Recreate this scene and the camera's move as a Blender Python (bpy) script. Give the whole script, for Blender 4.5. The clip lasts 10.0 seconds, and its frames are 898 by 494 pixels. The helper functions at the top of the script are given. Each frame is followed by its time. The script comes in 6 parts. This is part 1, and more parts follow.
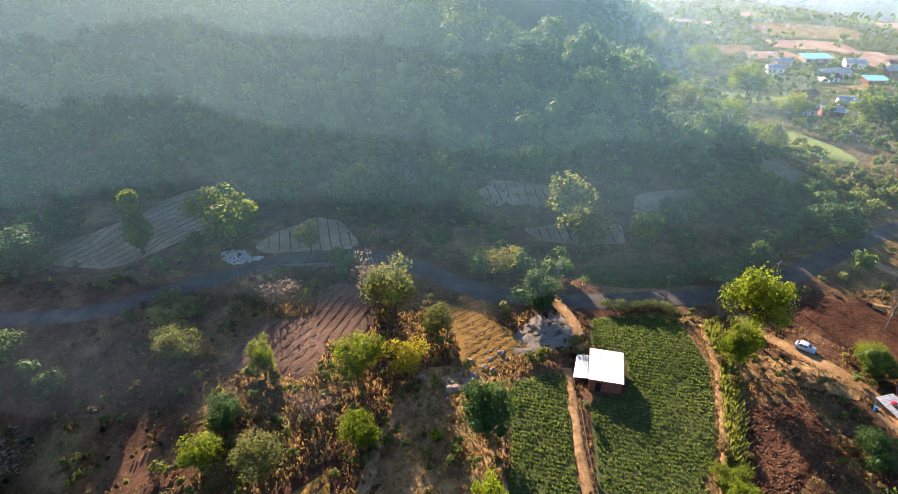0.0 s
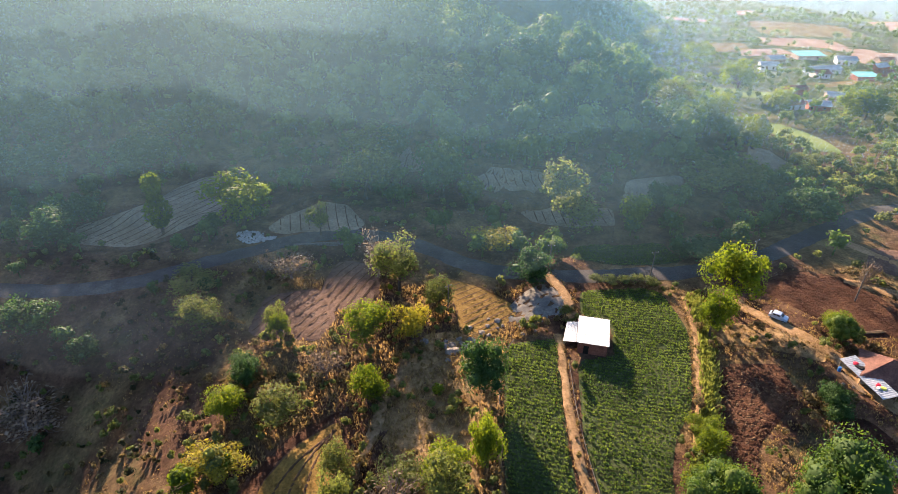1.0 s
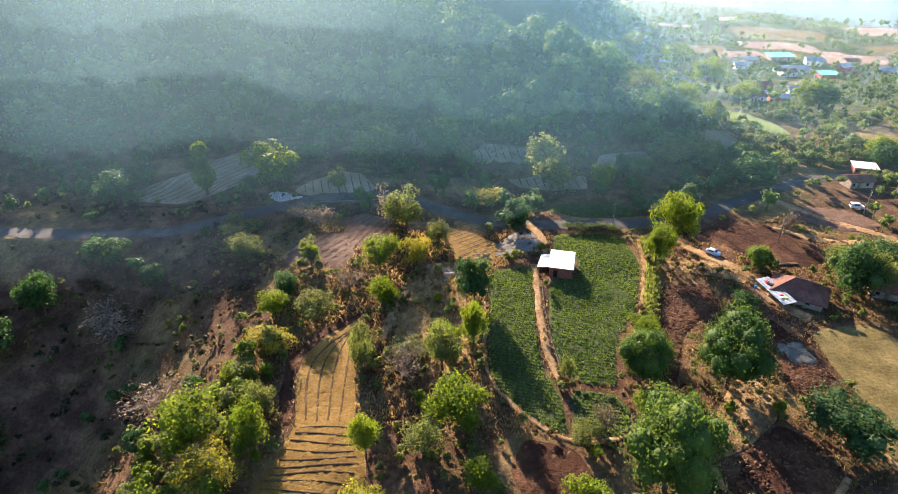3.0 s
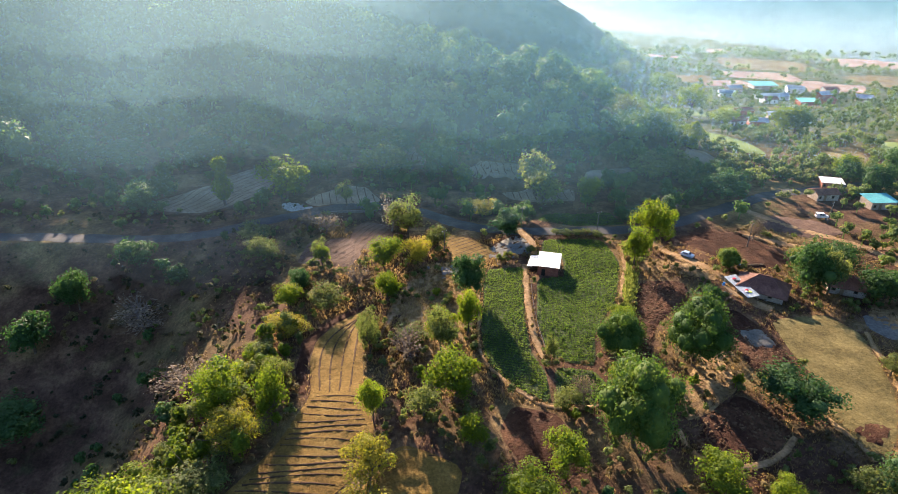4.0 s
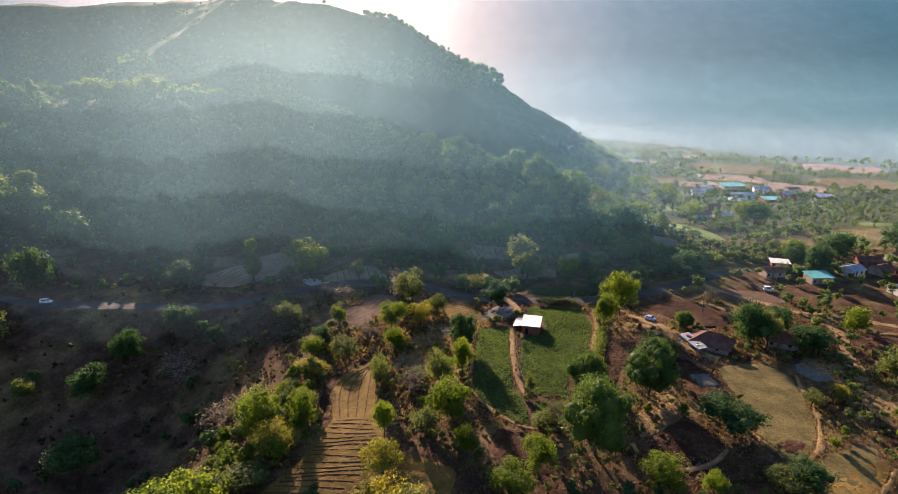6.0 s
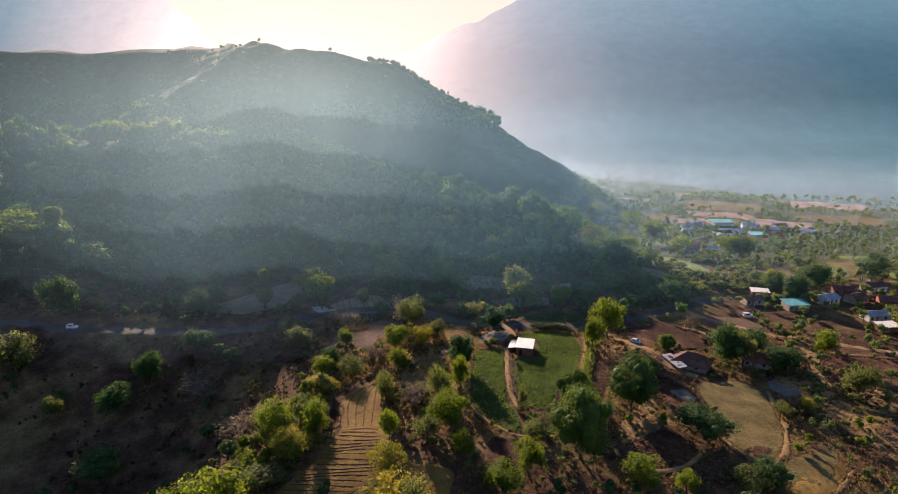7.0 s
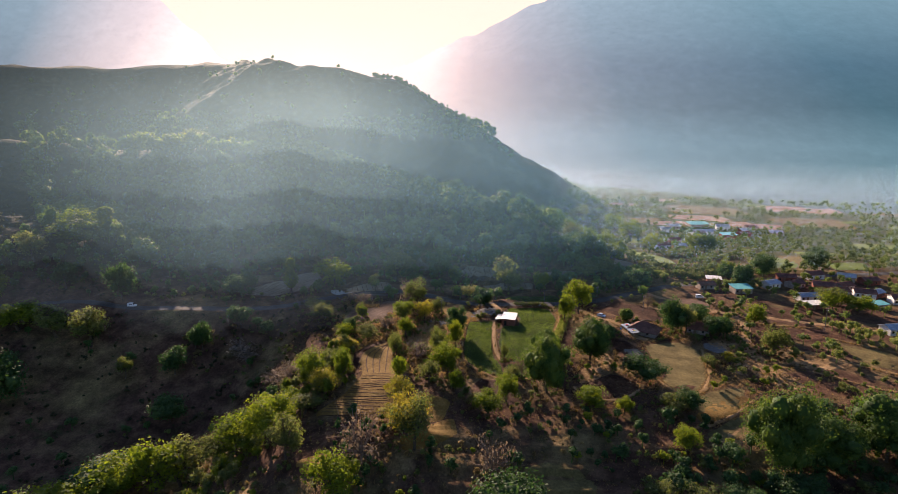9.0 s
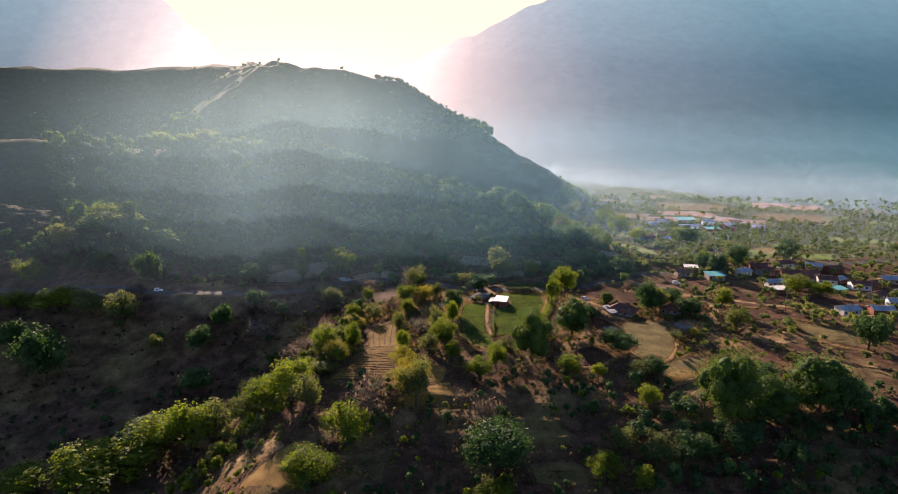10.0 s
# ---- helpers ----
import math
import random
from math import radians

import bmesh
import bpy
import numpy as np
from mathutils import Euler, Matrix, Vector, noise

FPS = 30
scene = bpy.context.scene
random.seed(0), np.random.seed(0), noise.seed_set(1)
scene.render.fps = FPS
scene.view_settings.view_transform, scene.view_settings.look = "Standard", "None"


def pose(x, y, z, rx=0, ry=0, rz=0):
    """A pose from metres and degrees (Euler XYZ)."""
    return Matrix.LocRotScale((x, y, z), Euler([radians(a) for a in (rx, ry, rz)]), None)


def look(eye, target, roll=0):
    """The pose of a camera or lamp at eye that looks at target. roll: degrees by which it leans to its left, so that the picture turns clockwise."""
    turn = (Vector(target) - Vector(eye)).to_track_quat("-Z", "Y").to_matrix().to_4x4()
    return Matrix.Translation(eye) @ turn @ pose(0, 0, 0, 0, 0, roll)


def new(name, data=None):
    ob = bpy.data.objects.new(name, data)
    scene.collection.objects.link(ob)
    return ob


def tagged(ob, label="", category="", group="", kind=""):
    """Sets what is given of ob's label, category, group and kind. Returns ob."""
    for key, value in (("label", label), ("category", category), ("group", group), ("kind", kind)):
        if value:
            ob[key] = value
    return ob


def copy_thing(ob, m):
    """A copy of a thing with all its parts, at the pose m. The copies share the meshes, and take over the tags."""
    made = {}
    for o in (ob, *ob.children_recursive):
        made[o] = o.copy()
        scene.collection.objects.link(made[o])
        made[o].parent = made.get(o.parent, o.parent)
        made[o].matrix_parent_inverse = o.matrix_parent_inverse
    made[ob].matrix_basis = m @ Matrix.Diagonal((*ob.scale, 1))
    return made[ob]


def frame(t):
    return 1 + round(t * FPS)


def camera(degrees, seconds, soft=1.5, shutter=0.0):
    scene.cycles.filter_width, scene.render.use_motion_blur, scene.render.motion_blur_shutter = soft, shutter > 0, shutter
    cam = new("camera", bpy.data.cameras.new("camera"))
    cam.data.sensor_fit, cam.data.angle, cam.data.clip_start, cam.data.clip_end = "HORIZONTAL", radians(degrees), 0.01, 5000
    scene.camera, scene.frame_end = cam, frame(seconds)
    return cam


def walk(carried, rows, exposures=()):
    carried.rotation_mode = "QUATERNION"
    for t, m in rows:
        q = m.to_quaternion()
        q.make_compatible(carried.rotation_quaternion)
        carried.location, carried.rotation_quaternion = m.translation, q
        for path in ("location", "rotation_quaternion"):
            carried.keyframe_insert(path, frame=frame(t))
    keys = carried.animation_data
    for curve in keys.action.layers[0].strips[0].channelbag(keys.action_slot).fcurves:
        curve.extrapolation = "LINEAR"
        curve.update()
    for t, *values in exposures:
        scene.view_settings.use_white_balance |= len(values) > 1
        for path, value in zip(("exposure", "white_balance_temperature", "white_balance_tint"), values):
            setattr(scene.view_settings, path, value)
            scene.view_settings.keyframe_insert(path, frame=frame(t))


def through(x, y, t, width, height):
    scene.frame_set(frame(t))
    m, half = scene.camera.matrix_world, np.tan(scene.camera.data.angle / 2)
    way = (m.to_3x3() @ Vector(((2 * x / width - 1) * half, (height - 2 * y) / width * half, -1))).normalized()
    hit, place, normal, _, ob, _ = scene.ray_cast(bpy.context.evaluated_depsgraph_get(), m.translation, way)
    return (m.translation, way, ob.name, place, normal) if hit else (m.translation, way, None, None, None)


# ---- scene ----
cam = camera(73.3, 10.0, soft=0.8)
METRES, EYE, TILT, LEAN, TURN = 190.5, 80.0, 0.0, 0.0, 2.7
ROWS = [
    (0.0, 0.0, 0.0, 0.0, 0.26, -30.76, -0.44),
    (0.5, 0.0001, -0.0269, 0.0018, 0.33, -30.75, -0.46),
    (1.0, 0.0009, -0.059, 0.0041, 0.39, -30.76, -0.45),
    (1.5, 0.0018, -0.0983, 0.0069, 0.43, -30.78, -0.43),
    (2.0, 0.003, -0.1438, 0.0095, 0.44, -30.72, -0.39),
    (2.5, 0.0044, -0.1923, 0.0121, 0.45, -30.49, -0.4),
    (3.0, 0.0057, -0.2402, 0.0146, 0.45, -29.92, -0.51),
    (4.5, 0.0103, -0.3771, 0.0234, 0.45, -24.99, -0.62),
    (5.0, 0.0116, -0.422, 0.0275, 0.45, -22.52, -0.6),
    (5.5, 0.0129, -0.4673, 0.031, 0.46, -19.88, -0.58),
    (7.0, 0.0167, -0.6035, 0.0398, 0.47, -13.63, -0.5),
    (7.5, 0.0182, -0.6559, 0.0434, 0.49, -12.83, -0.48),
    (8.0, 0.0198, -0.7155, 0.0473, 0.49, -12.63, -0.47),
    (8.5, 0.0217, -0.781, 0.0511, 0.48, -12.67, -0.46),
    (9.0, 0.0243, -0.8507, 0.0551, 0.48, -12.77, -0.45),
    (9.5, 0.0275, -0.9251, 0.0596, 0.48, -12.85, -0.44),
    (10.0, 0.0308, -0.9974, 0.0643, 0.47, -12.88, -0.44),
]
EXPOSURES = [(0.0, 2.57, 6300, 30), (1.5, 2.64, 6200, 29), (3.0, 2.76, 5900, 24), (4.5, 2.48, 5830, 23), (5.0, 2.32, 6000, 50), (5.5, 2.1, 6050, 28), (7.0, 1.53, 6060, 34), (10.0, 1.67, 6130, 35)]
walk(cam, [(t, pose(0, 0, EYE, TILT, LEAN, TURN) @ pose(METRES * x, METRES * y, METRES * z, 90 + pitch, roll, yaw)) for t, x, y, z, yaw, pitch, roll in ROWS], EXPOSURES)

# ---- light: a low morning sun over the hill, and the sky ----
SUN_UP, SUN_WEST = 17.45, 20.5  # degrees above the horizon, and west of the +y axis
to_sun = Vector((-math.sin(radians(SUN_WEST)) * math.cos(radians(SUN_UP)), math.cos(radians(SUN_WEST)) * math.cos(radians(SUN_UP)), math.sin(radians(SUN_UP))))
sun_data = bpy.data.lights.new("sun", "SUN")
sun_data.energy, sun_data.angle, sun_data.color = 5.0, radians(0.6), (1.0, 0.79, 0.5)
sun = new("sun", sun_data)
sun.matrix_world = look(to_sun * 900, (0, 0, 0))

world = bpy.data.worlds.new("morning_sky")
scene.world = world
world.use_nodes = True
wn = world.node_tree.nodes
sky = wn.new("ShaderNodeTexSky")
sky.sky_type = "NISHITA"
sky.sun_disc = False
sky.sun_elevation, sky.sun_rotation = radians(SUN_UP), radians(-SUN_WEST)
sky.air_density, sky.dust_density, sky.ozone_density = 1.3, 1.2, 4.0
wn["Background"].inputs["Strength"].default_value = 0.058
haze = wn.new("ShaderNodeMix")  # thick morning haze evens out the sky round the sun
haze.data_type, haze.blend_type = "RGBA", "DARKEN"
haze.inputs[0].default_value, haze.inputs[7].default_value = 1.0, (7.2, 5.6, 3.85, 1)
world.node_tree.links.new(sky.outputs["Color"], haze.inputs[6])
world.node_tree.links.new(haze.outputs[2], wn["Background"].inputs["Color"])


# ---- materials ----
def nodes_of(name):
    m = bpy.data.materials.new(name)
    m.use_nodes = True
    nt = m.node_tree
    return m, nt, nt.nodes["Principled BSDF"], nt.nodes["Material Output"]


def noise_at(nt, scale, detail=6.0, rough=0.6, space="Object", stretch=None):
    tc = nt.nodes.new("ShaderNodeTexCoord")
    n = nt.nodes.new("ShaderNodeTexNoise")
    n.inputs["Scale"].default_value, n.inputs["Detail"].default_value, n.inputs["Roughness"].default_value = scale, detail, rough
    if stretch:
        mp = nt.nodes.new("ShaderNodeMapping")
        mp.inputs["Rotation"].default_value = (0, 0, radians(stretch[0]))
        mp.inputs["Scale"].default_value = stretch[1]
        nt.links.new(tc.outputs[space], mp.inputs["Vector"])
        nt.links.new(mp.outputs["Vector"], n.inputs["Vector"])
    else:
        nt.links.new(tc.outputs[space], n.inputs["Vector"])
    return n


def ramp_of(nt, source, stops):
    r = nt.nodes.new("ShaderNodeValToRGB")
    e = r.color_ramp.elements
    while len(e) < len(stops):
        e.new(0.5)
    for k, (p, c) in zip(e, stops):
        k.position, k.color = p, (*c, 1)
    nt.links.new(source, r.inputs["Fac"])
    return r


def mixed(nt, kind, a, b, fac):
    mx = nt.nodes.new("ShaderNodeMix")
    mx.data_type, mx.blend_type = "RGBA", kind
    if isinstance(fac, float):
        mx.inputs[0].default_value = fac
    else:
        nt.links.new(fac, mx.inputs[0])
    for sock, v in ((mx.inputs[6], a), (mx.inputs[7], b)):
        if isinstance(v, tuple):
            sock.default_value = (*v, 1)
        else:
            nt.links.new(v, sock)
    return mx.outputs[2]


def bumped(nt, bsdf, source, strength, distance):
    b = nt.nodes.new("ShaderNodeBump")
    b.inputs["Strength"].default_value, b.inputs["Distance"].default_value = strength, distance
    nt.links.new(source, b.inputs["Height"])
    nt.links.new(b.outputs["Normal"], bsdf.inputs["Normal"])


def surface(name, dark, mid, light, scale, fine, rough=0.9, bump=0.3, depth=0.2, stretch=None, metal=0.0, gloss=0.1):
    """A worn surface: broad stains at one scale, fine grain and relief at another."""
    m, nt, bsdf, _ = nodes_of(name)
    broad = noise_at(nt, scale, 5, 0.6)
    grain = noise_at(nt, fine, 6, 0.7, stretch=stretch)
    base = ramp_of(nt, broad.outputs["Fac"], [(0.3, dark), (0.5, mid), (0.72, light)])
    tone = ramp_of(nt, grain.outputs["Fac"], [(0.25, (0.45, 0.45, 0.45)), (0.5, (0.85, 0.85, 0.85)), (0.75, (1.25, 1.25, 1.25))])
    nt.links.new(mixed(nt, "MULTIPLY", base.outputs["Color"], tone.outputs["Color"], 1.0), bsdf.inputs["Base Color"])
    bsdf.inputs["Roughness"].default_value, bsdf.inputs["Metallic"].default_value = rough, metal
    bsdf.inputs["Specular IOR Level"].default_value = gloss
    bumped(nt, bsdf, grain.outputs["Fac"], bump, depth)
    return m


def foliage(name, dark, mid, light, through, clump=0.35, share=0.45, mixture=0.35):
    """Leaves: each island its own tone, clumps of lighter and darker growth, light shining through."""
    m, nt, bsdf, out = nodes_of(name)
    geo = nt.nodes.new("ShaderNodeNewGeometry")
    info = nt.nodes.new("ShaderNodeObjectInfo")
    broad = noise_at(nt, clump, 3, 0.5)
    add = nt.nodes.new("ShaderNodeMath")
    add.operation = "MULTIPLY_ADD"
    nt.links.new(geo.outputs["Random Per Island"], add.inputs[0])
    add.inputs[1].default_value = mixture
    nt.links.new(broad.outputs["Fac"], add.inputs[2])
    shift = nt.nodes.new("ShaderNodeMath")
    shift.operation = "MULTIPLY_ADD"
    nt.links.new(info.outputs["Random"], shift.inputs[0])
    shift.inputs[1].default_value = 0.22
    nt.links.new(add.outputs[0], shift.inputs[2])
    base = ramp_of(nt, shift.outputs[0], [(0.45, dark), (0.75, mid), (1.0, light)])
    nt.links.new(base.outputs["Color"], bsdf.inputs["Base Color"])
    bsdf.inputs["Roughness"].default_value = 0.7
    bsdf.inputs["Specular IOR Level"].default_value = 0.12
    tr = nt.nodes.new("ShaderNodeBsdfTranslucent")
    nt.links.new(mixed(nt, "MULTIPLY", base.outputs["Color"], through, 1.0), tr.inputs["Color"])
    mx = nt.nodes.new("ShaderNodeMixShader")
    mx.inputs["Fac"].default_value = share
    nt.links.new(bsdf.outputs["BSDF"], mx.inputs[1])
    nt.links.new(tr.outputs["BSDF"], mx.inputs[2])
    nt.links.new(mx.outputs["Shader"], out.inputs["Surface"])
    return m


def ground_material():
    """Reddish soil, straw-dry grass, grey leaf fall in patches; shade painted on the hill."""
    m, nt, bsdf, _ = nodes_of("dry_ground")
    broad = noise_at(nt, 0.035, 5, 0.6)
    patch = noise_at(nt, 0.16, 6, 0.65)
    grain = noise_at(nt, 1.3, 8, 0.75)
    soil = ramp_of(nt, patch.outputs["Fac"], [(0.32, (0.038, 0.021, 0.014)), (0.5, (0.084, 0.046, 0.029)), (0.7, (0.16, 0.096, 0.054))])
    straw = ramp_of(nt, patch.outputs["Fac"], [(0.3, (0.085, 0.062, 0.028)), (0.52, (0.17, 0.125, 0.052)), (0.75, (0.3, 0.22, 0.095))])
    where = ramp_of(nt, broad.outputs["Fac"], [(0.46, (0, 0, 0)), (0.66, (1, 1, 1))])
    both = mixed(nt, "MIX", soil.outputs["Color"], straw.outputs["Color"], where.outputs["Color"])
    green = noise_at(nt, 0.09, 7, 0.7)
    spots = ramp_of(nt, green.outputs["Fac"], [(0.55, (0, 0, 0)), (0.68, (0.55, 0.55, 0.55))])
    both = mixed(nt, "MIX", both, (0.06, 0.075, 0.025), spots.outputs["Color"])
    tc = nt.nodes.new("ShaderNodeTexCoord")
    sep = nt.nodes.new("ShaderNodeSeparateXYZ")
    nt.links.new(tc.outputs["Object"], sep.inputs["Vector"])
    far = nt.nodes.new("ShaderNodeMapRange")  # the watered valley behind the village is grassy
    far.inputs["From Min"].default_value, far.inputs["From Max"].default_value = 170, 260
    nt.links.new(sep.outputs["Y"], far.inputs["Value"])
    grass = ramp_of(nt, patch.outputs["Fac"], [(0.35, (0.035, 0.055, 0.022)), (0.5, (0.06, 0.08, 0.03)), (0.68, (0.12, 0.115, 0.05))])
    both = mixed(nt, "MIX", both, grass.outputs["Color"], far.outputs["Result"])
    hill = nt.nodes.new("ShaderNodeMapRange")  # hill floor: brown leaf fall, darkened to hold the woods' shade
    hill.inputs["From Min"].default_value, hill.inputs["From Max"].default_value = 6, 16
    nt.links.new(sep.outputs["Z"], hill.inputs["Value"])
    shaded_floor = ramp_of(nt, patch.outputs["Fac"], [(0.35, (0.02, 0.02, 0.013)), (0.52, (0.03, 0.029, 0.019)), (0.7, (0.046, 0.042, 0.027))])
    both = mixed(nt, "MIX", both, shaded_floor.outputs["Color"], hill.outputs["Result"])
    tone = ramp_of(nt, grain.outputs["Fac"], [(0.28, (0.4, 0.4, 0.4)), (0.5, (0.9, 0.9, 0.9)), (0.72, (1.35, 1.35, 1.35))])
    nt.links.new(mixed(nt, "MULTIPLY", both, tone.outputs["Color"], 1.0), bsdf.inputs["Base Color"])
    bsdf.inputs["Roughness"].default_value = 0.95
    bsdf.inputs["Specular IOR Level"].default_value = 0.04
    bumped(nt, bsdf, grain.outputs["Fac"], 0.8, 0.5)
    return m


def far_mountain_material(name, x_dim, x_bright, glow_stops):
    """Far slopes: rock bands, scrub, and morning haze and glow painted in as emission."""
    m, nt, bsdf, out = nodes_of(name)
    band = noise_at(nt, 0.016, 10, 0.68, stretch=(0, (2.4, 0.8, 3.6)))
    base = ramp_of(nt, band.outputs["Fac"], [(0.35, (0.012, 0.014, 0.012)), (0.55, (0.016, 0.017, 0.015)), (0.7, (0.022, 0.022, 0.02))])
    nt.links.new(base.outputs["Color"], bsdf.inputs["Base Color"])
    bsdf.inputs["Roughness"].default_value, bsdf.inputs["Specular IOR Level"].default_value = 1.0, 0.0
    tc = nt.nodes.new("ShaderNodeTexCoord")
    sep = nt.nodes.new("ShaderNodeSeparateXYZ")
    nt.links.new(tc.outputs["Object"], sep.inputs["Vector"])
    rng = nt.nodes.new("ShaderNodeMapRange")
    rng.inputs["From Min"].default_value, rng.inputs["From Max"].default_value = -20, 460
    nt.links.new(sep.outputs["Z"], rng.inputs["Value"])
    # aerial haze by height, given off by the slopes themselves
    haze_tone = ramp_of(nt, rng.outputs["Result"], [(0.0, (0.024, 0.049, 0.047)), (0.05, (0.038, 0.082, 0.082)), (0.12, (0.040, 0.086, 0.088)), (0.25, (0.023, 0.054, 0.059)), (0.42, (0.027, 0.060, 0.069)), (0.6, (0.046, 0.091, 0.098)), (1.0, (0.076, 0.137, 0.139))])
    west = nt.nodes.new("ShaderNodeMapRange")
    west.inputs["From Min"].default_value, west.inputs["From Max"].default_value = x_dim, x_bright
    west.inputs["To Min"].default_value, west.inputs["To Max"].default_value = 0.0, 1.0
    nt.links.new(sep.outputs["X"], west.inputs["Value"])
    # glow round the low sun, also put into the slopes' emission
    sun_glow_tone = ramp_of(nt, west.outputs["Result"], glow_stops)
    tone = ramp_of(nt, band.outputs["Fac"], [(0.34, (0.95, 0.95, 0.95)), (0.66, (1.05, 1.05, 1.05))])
    glow = mixed(nt, "ADD", haze_tone.outputs["Color"], sun_glow_tone.outputs["Color"], 1.0)
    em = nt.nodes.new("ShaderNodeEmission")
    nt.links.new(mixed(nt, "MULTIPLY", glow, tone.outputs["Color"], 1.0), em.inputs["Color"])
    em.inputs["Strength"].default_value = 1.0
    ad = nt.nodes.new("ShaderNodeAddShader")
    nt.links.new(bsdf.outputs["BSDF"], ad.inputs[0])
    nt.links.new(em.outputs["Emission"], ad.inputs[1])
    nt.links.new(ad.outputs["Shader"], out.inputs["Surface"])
    return m


M_GROUND = ground_material()
M_FAR_EAST = far_mountain_material("far_slopes_haze_east", 900, -150, [(0.2, (0, 0, 0)), (0.58, (0.04, 0.03, 0.026)), (0.74, (0.1, 0.065, 0.05)), (0.87, (0.2, 0.125, 0.085)), (1.0, (0.38, 0.24, 0.16))])
M_FAR_WEST = far_mountain_material("far_slopes_haze_west", -1500, -600, [(0.2, (0, 0, 0)), (0.5, (0.035, 0.026, 0.022)), (0.75, (0.21, 0.14, 0.1)), (0.9, (0.42, 0.29, 0.2)), (1.0, (0.46, 0.34, 0.24))])
M_ROAD = surface("road_asphalt", (0.045, 0.043, 0.042), (0.064, 0.061, 0.059), (0.1, 0.092, 0.082), 0.2, 2.5, 0.9, 0.2, 0.05)
M_TRACK = surface("bare_path", (0.17, 0.105, 0.05), (0.27, 0.17, 0.082), (0.38, 0.25, 0.13), 0.35, 2.0, 0.95, 0.4, 0.15)
M_CROPSOIL = surface("crop_soil", (0.035, 0.05, 0.016), (0.05, 0.068, 0.022), (0.075, 0.085, 0.032), 0.1, 1.5, 0.95, 0.5, 0.2)
M_STUBBLE = surface("golden_stubble", (0.12, 0.07, 0.018), (0.19, 0.115, 0.027), (0.27, 0.172, 0.048), 0.12, 2.2, 0.95, 0.7, 0.3)
M_STRAW = surface("pale_straw", (0.08, 0.062, 0.022), (0.13, 0.103, 0.036), (0.2, 0.156, 0.058), 0.16, 1.4, 0.95, 0.8, 0.35)
M_FALLOW = surface("grey_fallow", (0.15, 0.12, 0.078), (0.2, 0.162, 0.106), (0.27, 0.22, 0.148), 0.1, 1.6, 0.95, 0.5, 0.2)
M_PLOUGH = surface("ploughed_red_soil", (0.028, 0.012, 0.007), (0.06, 0.026, 0.014), (0.14, 0.07, 0.034), 0.14, 1.1, 0.95, 1.0, 0.5)
M_CROPGREEN = surface("green_field", (0.07, 0.11, 0.025), (0.11, 0.16, 0.035), (0.16, 0.2, 0.05), 0.06, 0.8, 0.9, 0.5, 0.3)
M_RED_FAR = surface("pale_red_fallow", (0.16, 0.105, 0.078), (0.23, 0.155, 0.115), (0.3, 0.215, 0.16), 0.06, 0.8, 0.9, 0.4, 0.3)
M_BUND = surface("dark_bund_soil", (0.05, 0.028, 0.016), (0.085, 0.05, 0.027), (0.13, 0.08, 0.042), 0.3, 2.0, 0.95, 0.6, 0.2)
M_REDFALLOW = surface("reddish_fallow", (0.085, 0.05, 0.036), (0.12, 0.074, 0.052), (0.165, 0.105, 0.072), 0.12, 1.6, 0.95, 0.6, 0.25)
M_BANK = surface("dry_grass_bank", (0.13, 0.08, 0.036), (0.25, 0.16, 0.07), (0.38, 0.26, 0.125), 0.22, 1.3, 0.95, 0.8, 0.4)
M_GREY = surface("grey_silt", (0.1, 0.095, 0.08), (0.145, 0.135, 0.115), (0.2, 0.185, 0.155), 0.12, 1.5, 0.9, 0.3, 0.1)
M_STONE = surface("field_stone", (0.12, 0.1, 0.085), (0.2, 0.175, 0.15), (0.33, 0.29, 0.25), 0.4, 3.0, 0.9, 0.6, 0.15)
M_RUBBLE = surface("pale_rubble", (0.3, 0.3, 0.29), (0.42, 0.42, 0.4), (0.55, 0.55, 0.52), 0.5, 3.0, 0.9, 0.6, 0.15)
M_BARK = surface("bark", (0.06, 0.045, 0.032), (0.1, 0.078, 0.055), (0.16, 0.13, 0.1), 0.8, 5.0, 0.95, 0.6, 0.08)
M_TWIG = surface("pale_twigs", (0.13, 0.1, 0.08), (0.19, 0.15, 0.12), (0.27, 0.22, 0.18), 0.8, 5.0, 0.95, 0.4, 0.05)
M_WHITE = surface("white_roof_sheet", (0.7, 0.68, 0.62), (0.8, 0.78, 0.72), (0.86, 0.84, 0.78), 0.25, 2.0, 0.5, 0.1, 0.03)
M_TIN = surface("grey_blue_tin", (0.2, 0.24, 0.28), (0.29, 0.33, 0.37), (0.4, 0.44, 0.47), 0.3, 2.5, 0.6, 0.1, 0.03, metal=0.15)
M_TEAL = surface("teal_roof_sheet", (0.09, 0.33, 0.34), (0.13, 0.42, 0.42), (0.2, 0.5, 0.49), 0.3, 2.0, 0.5, 0.1, 0.03)
M_TILE = surface("clay_tiles", (0.085, 0.042, 0.035), (0.14, 0.07, 0.055), (0.2, 0.105, 0.08), 0.4, 3.5, 0.85, 0.7, 0.12)
M_REDTILE = surface("red_clay_tiles", (0.11, 0.05, 0.036), (0.165, 0.075, 0.052), (0.23, 0.11, 0.078), 0.4, 3.5, 0.85, 0.7, 0.12)
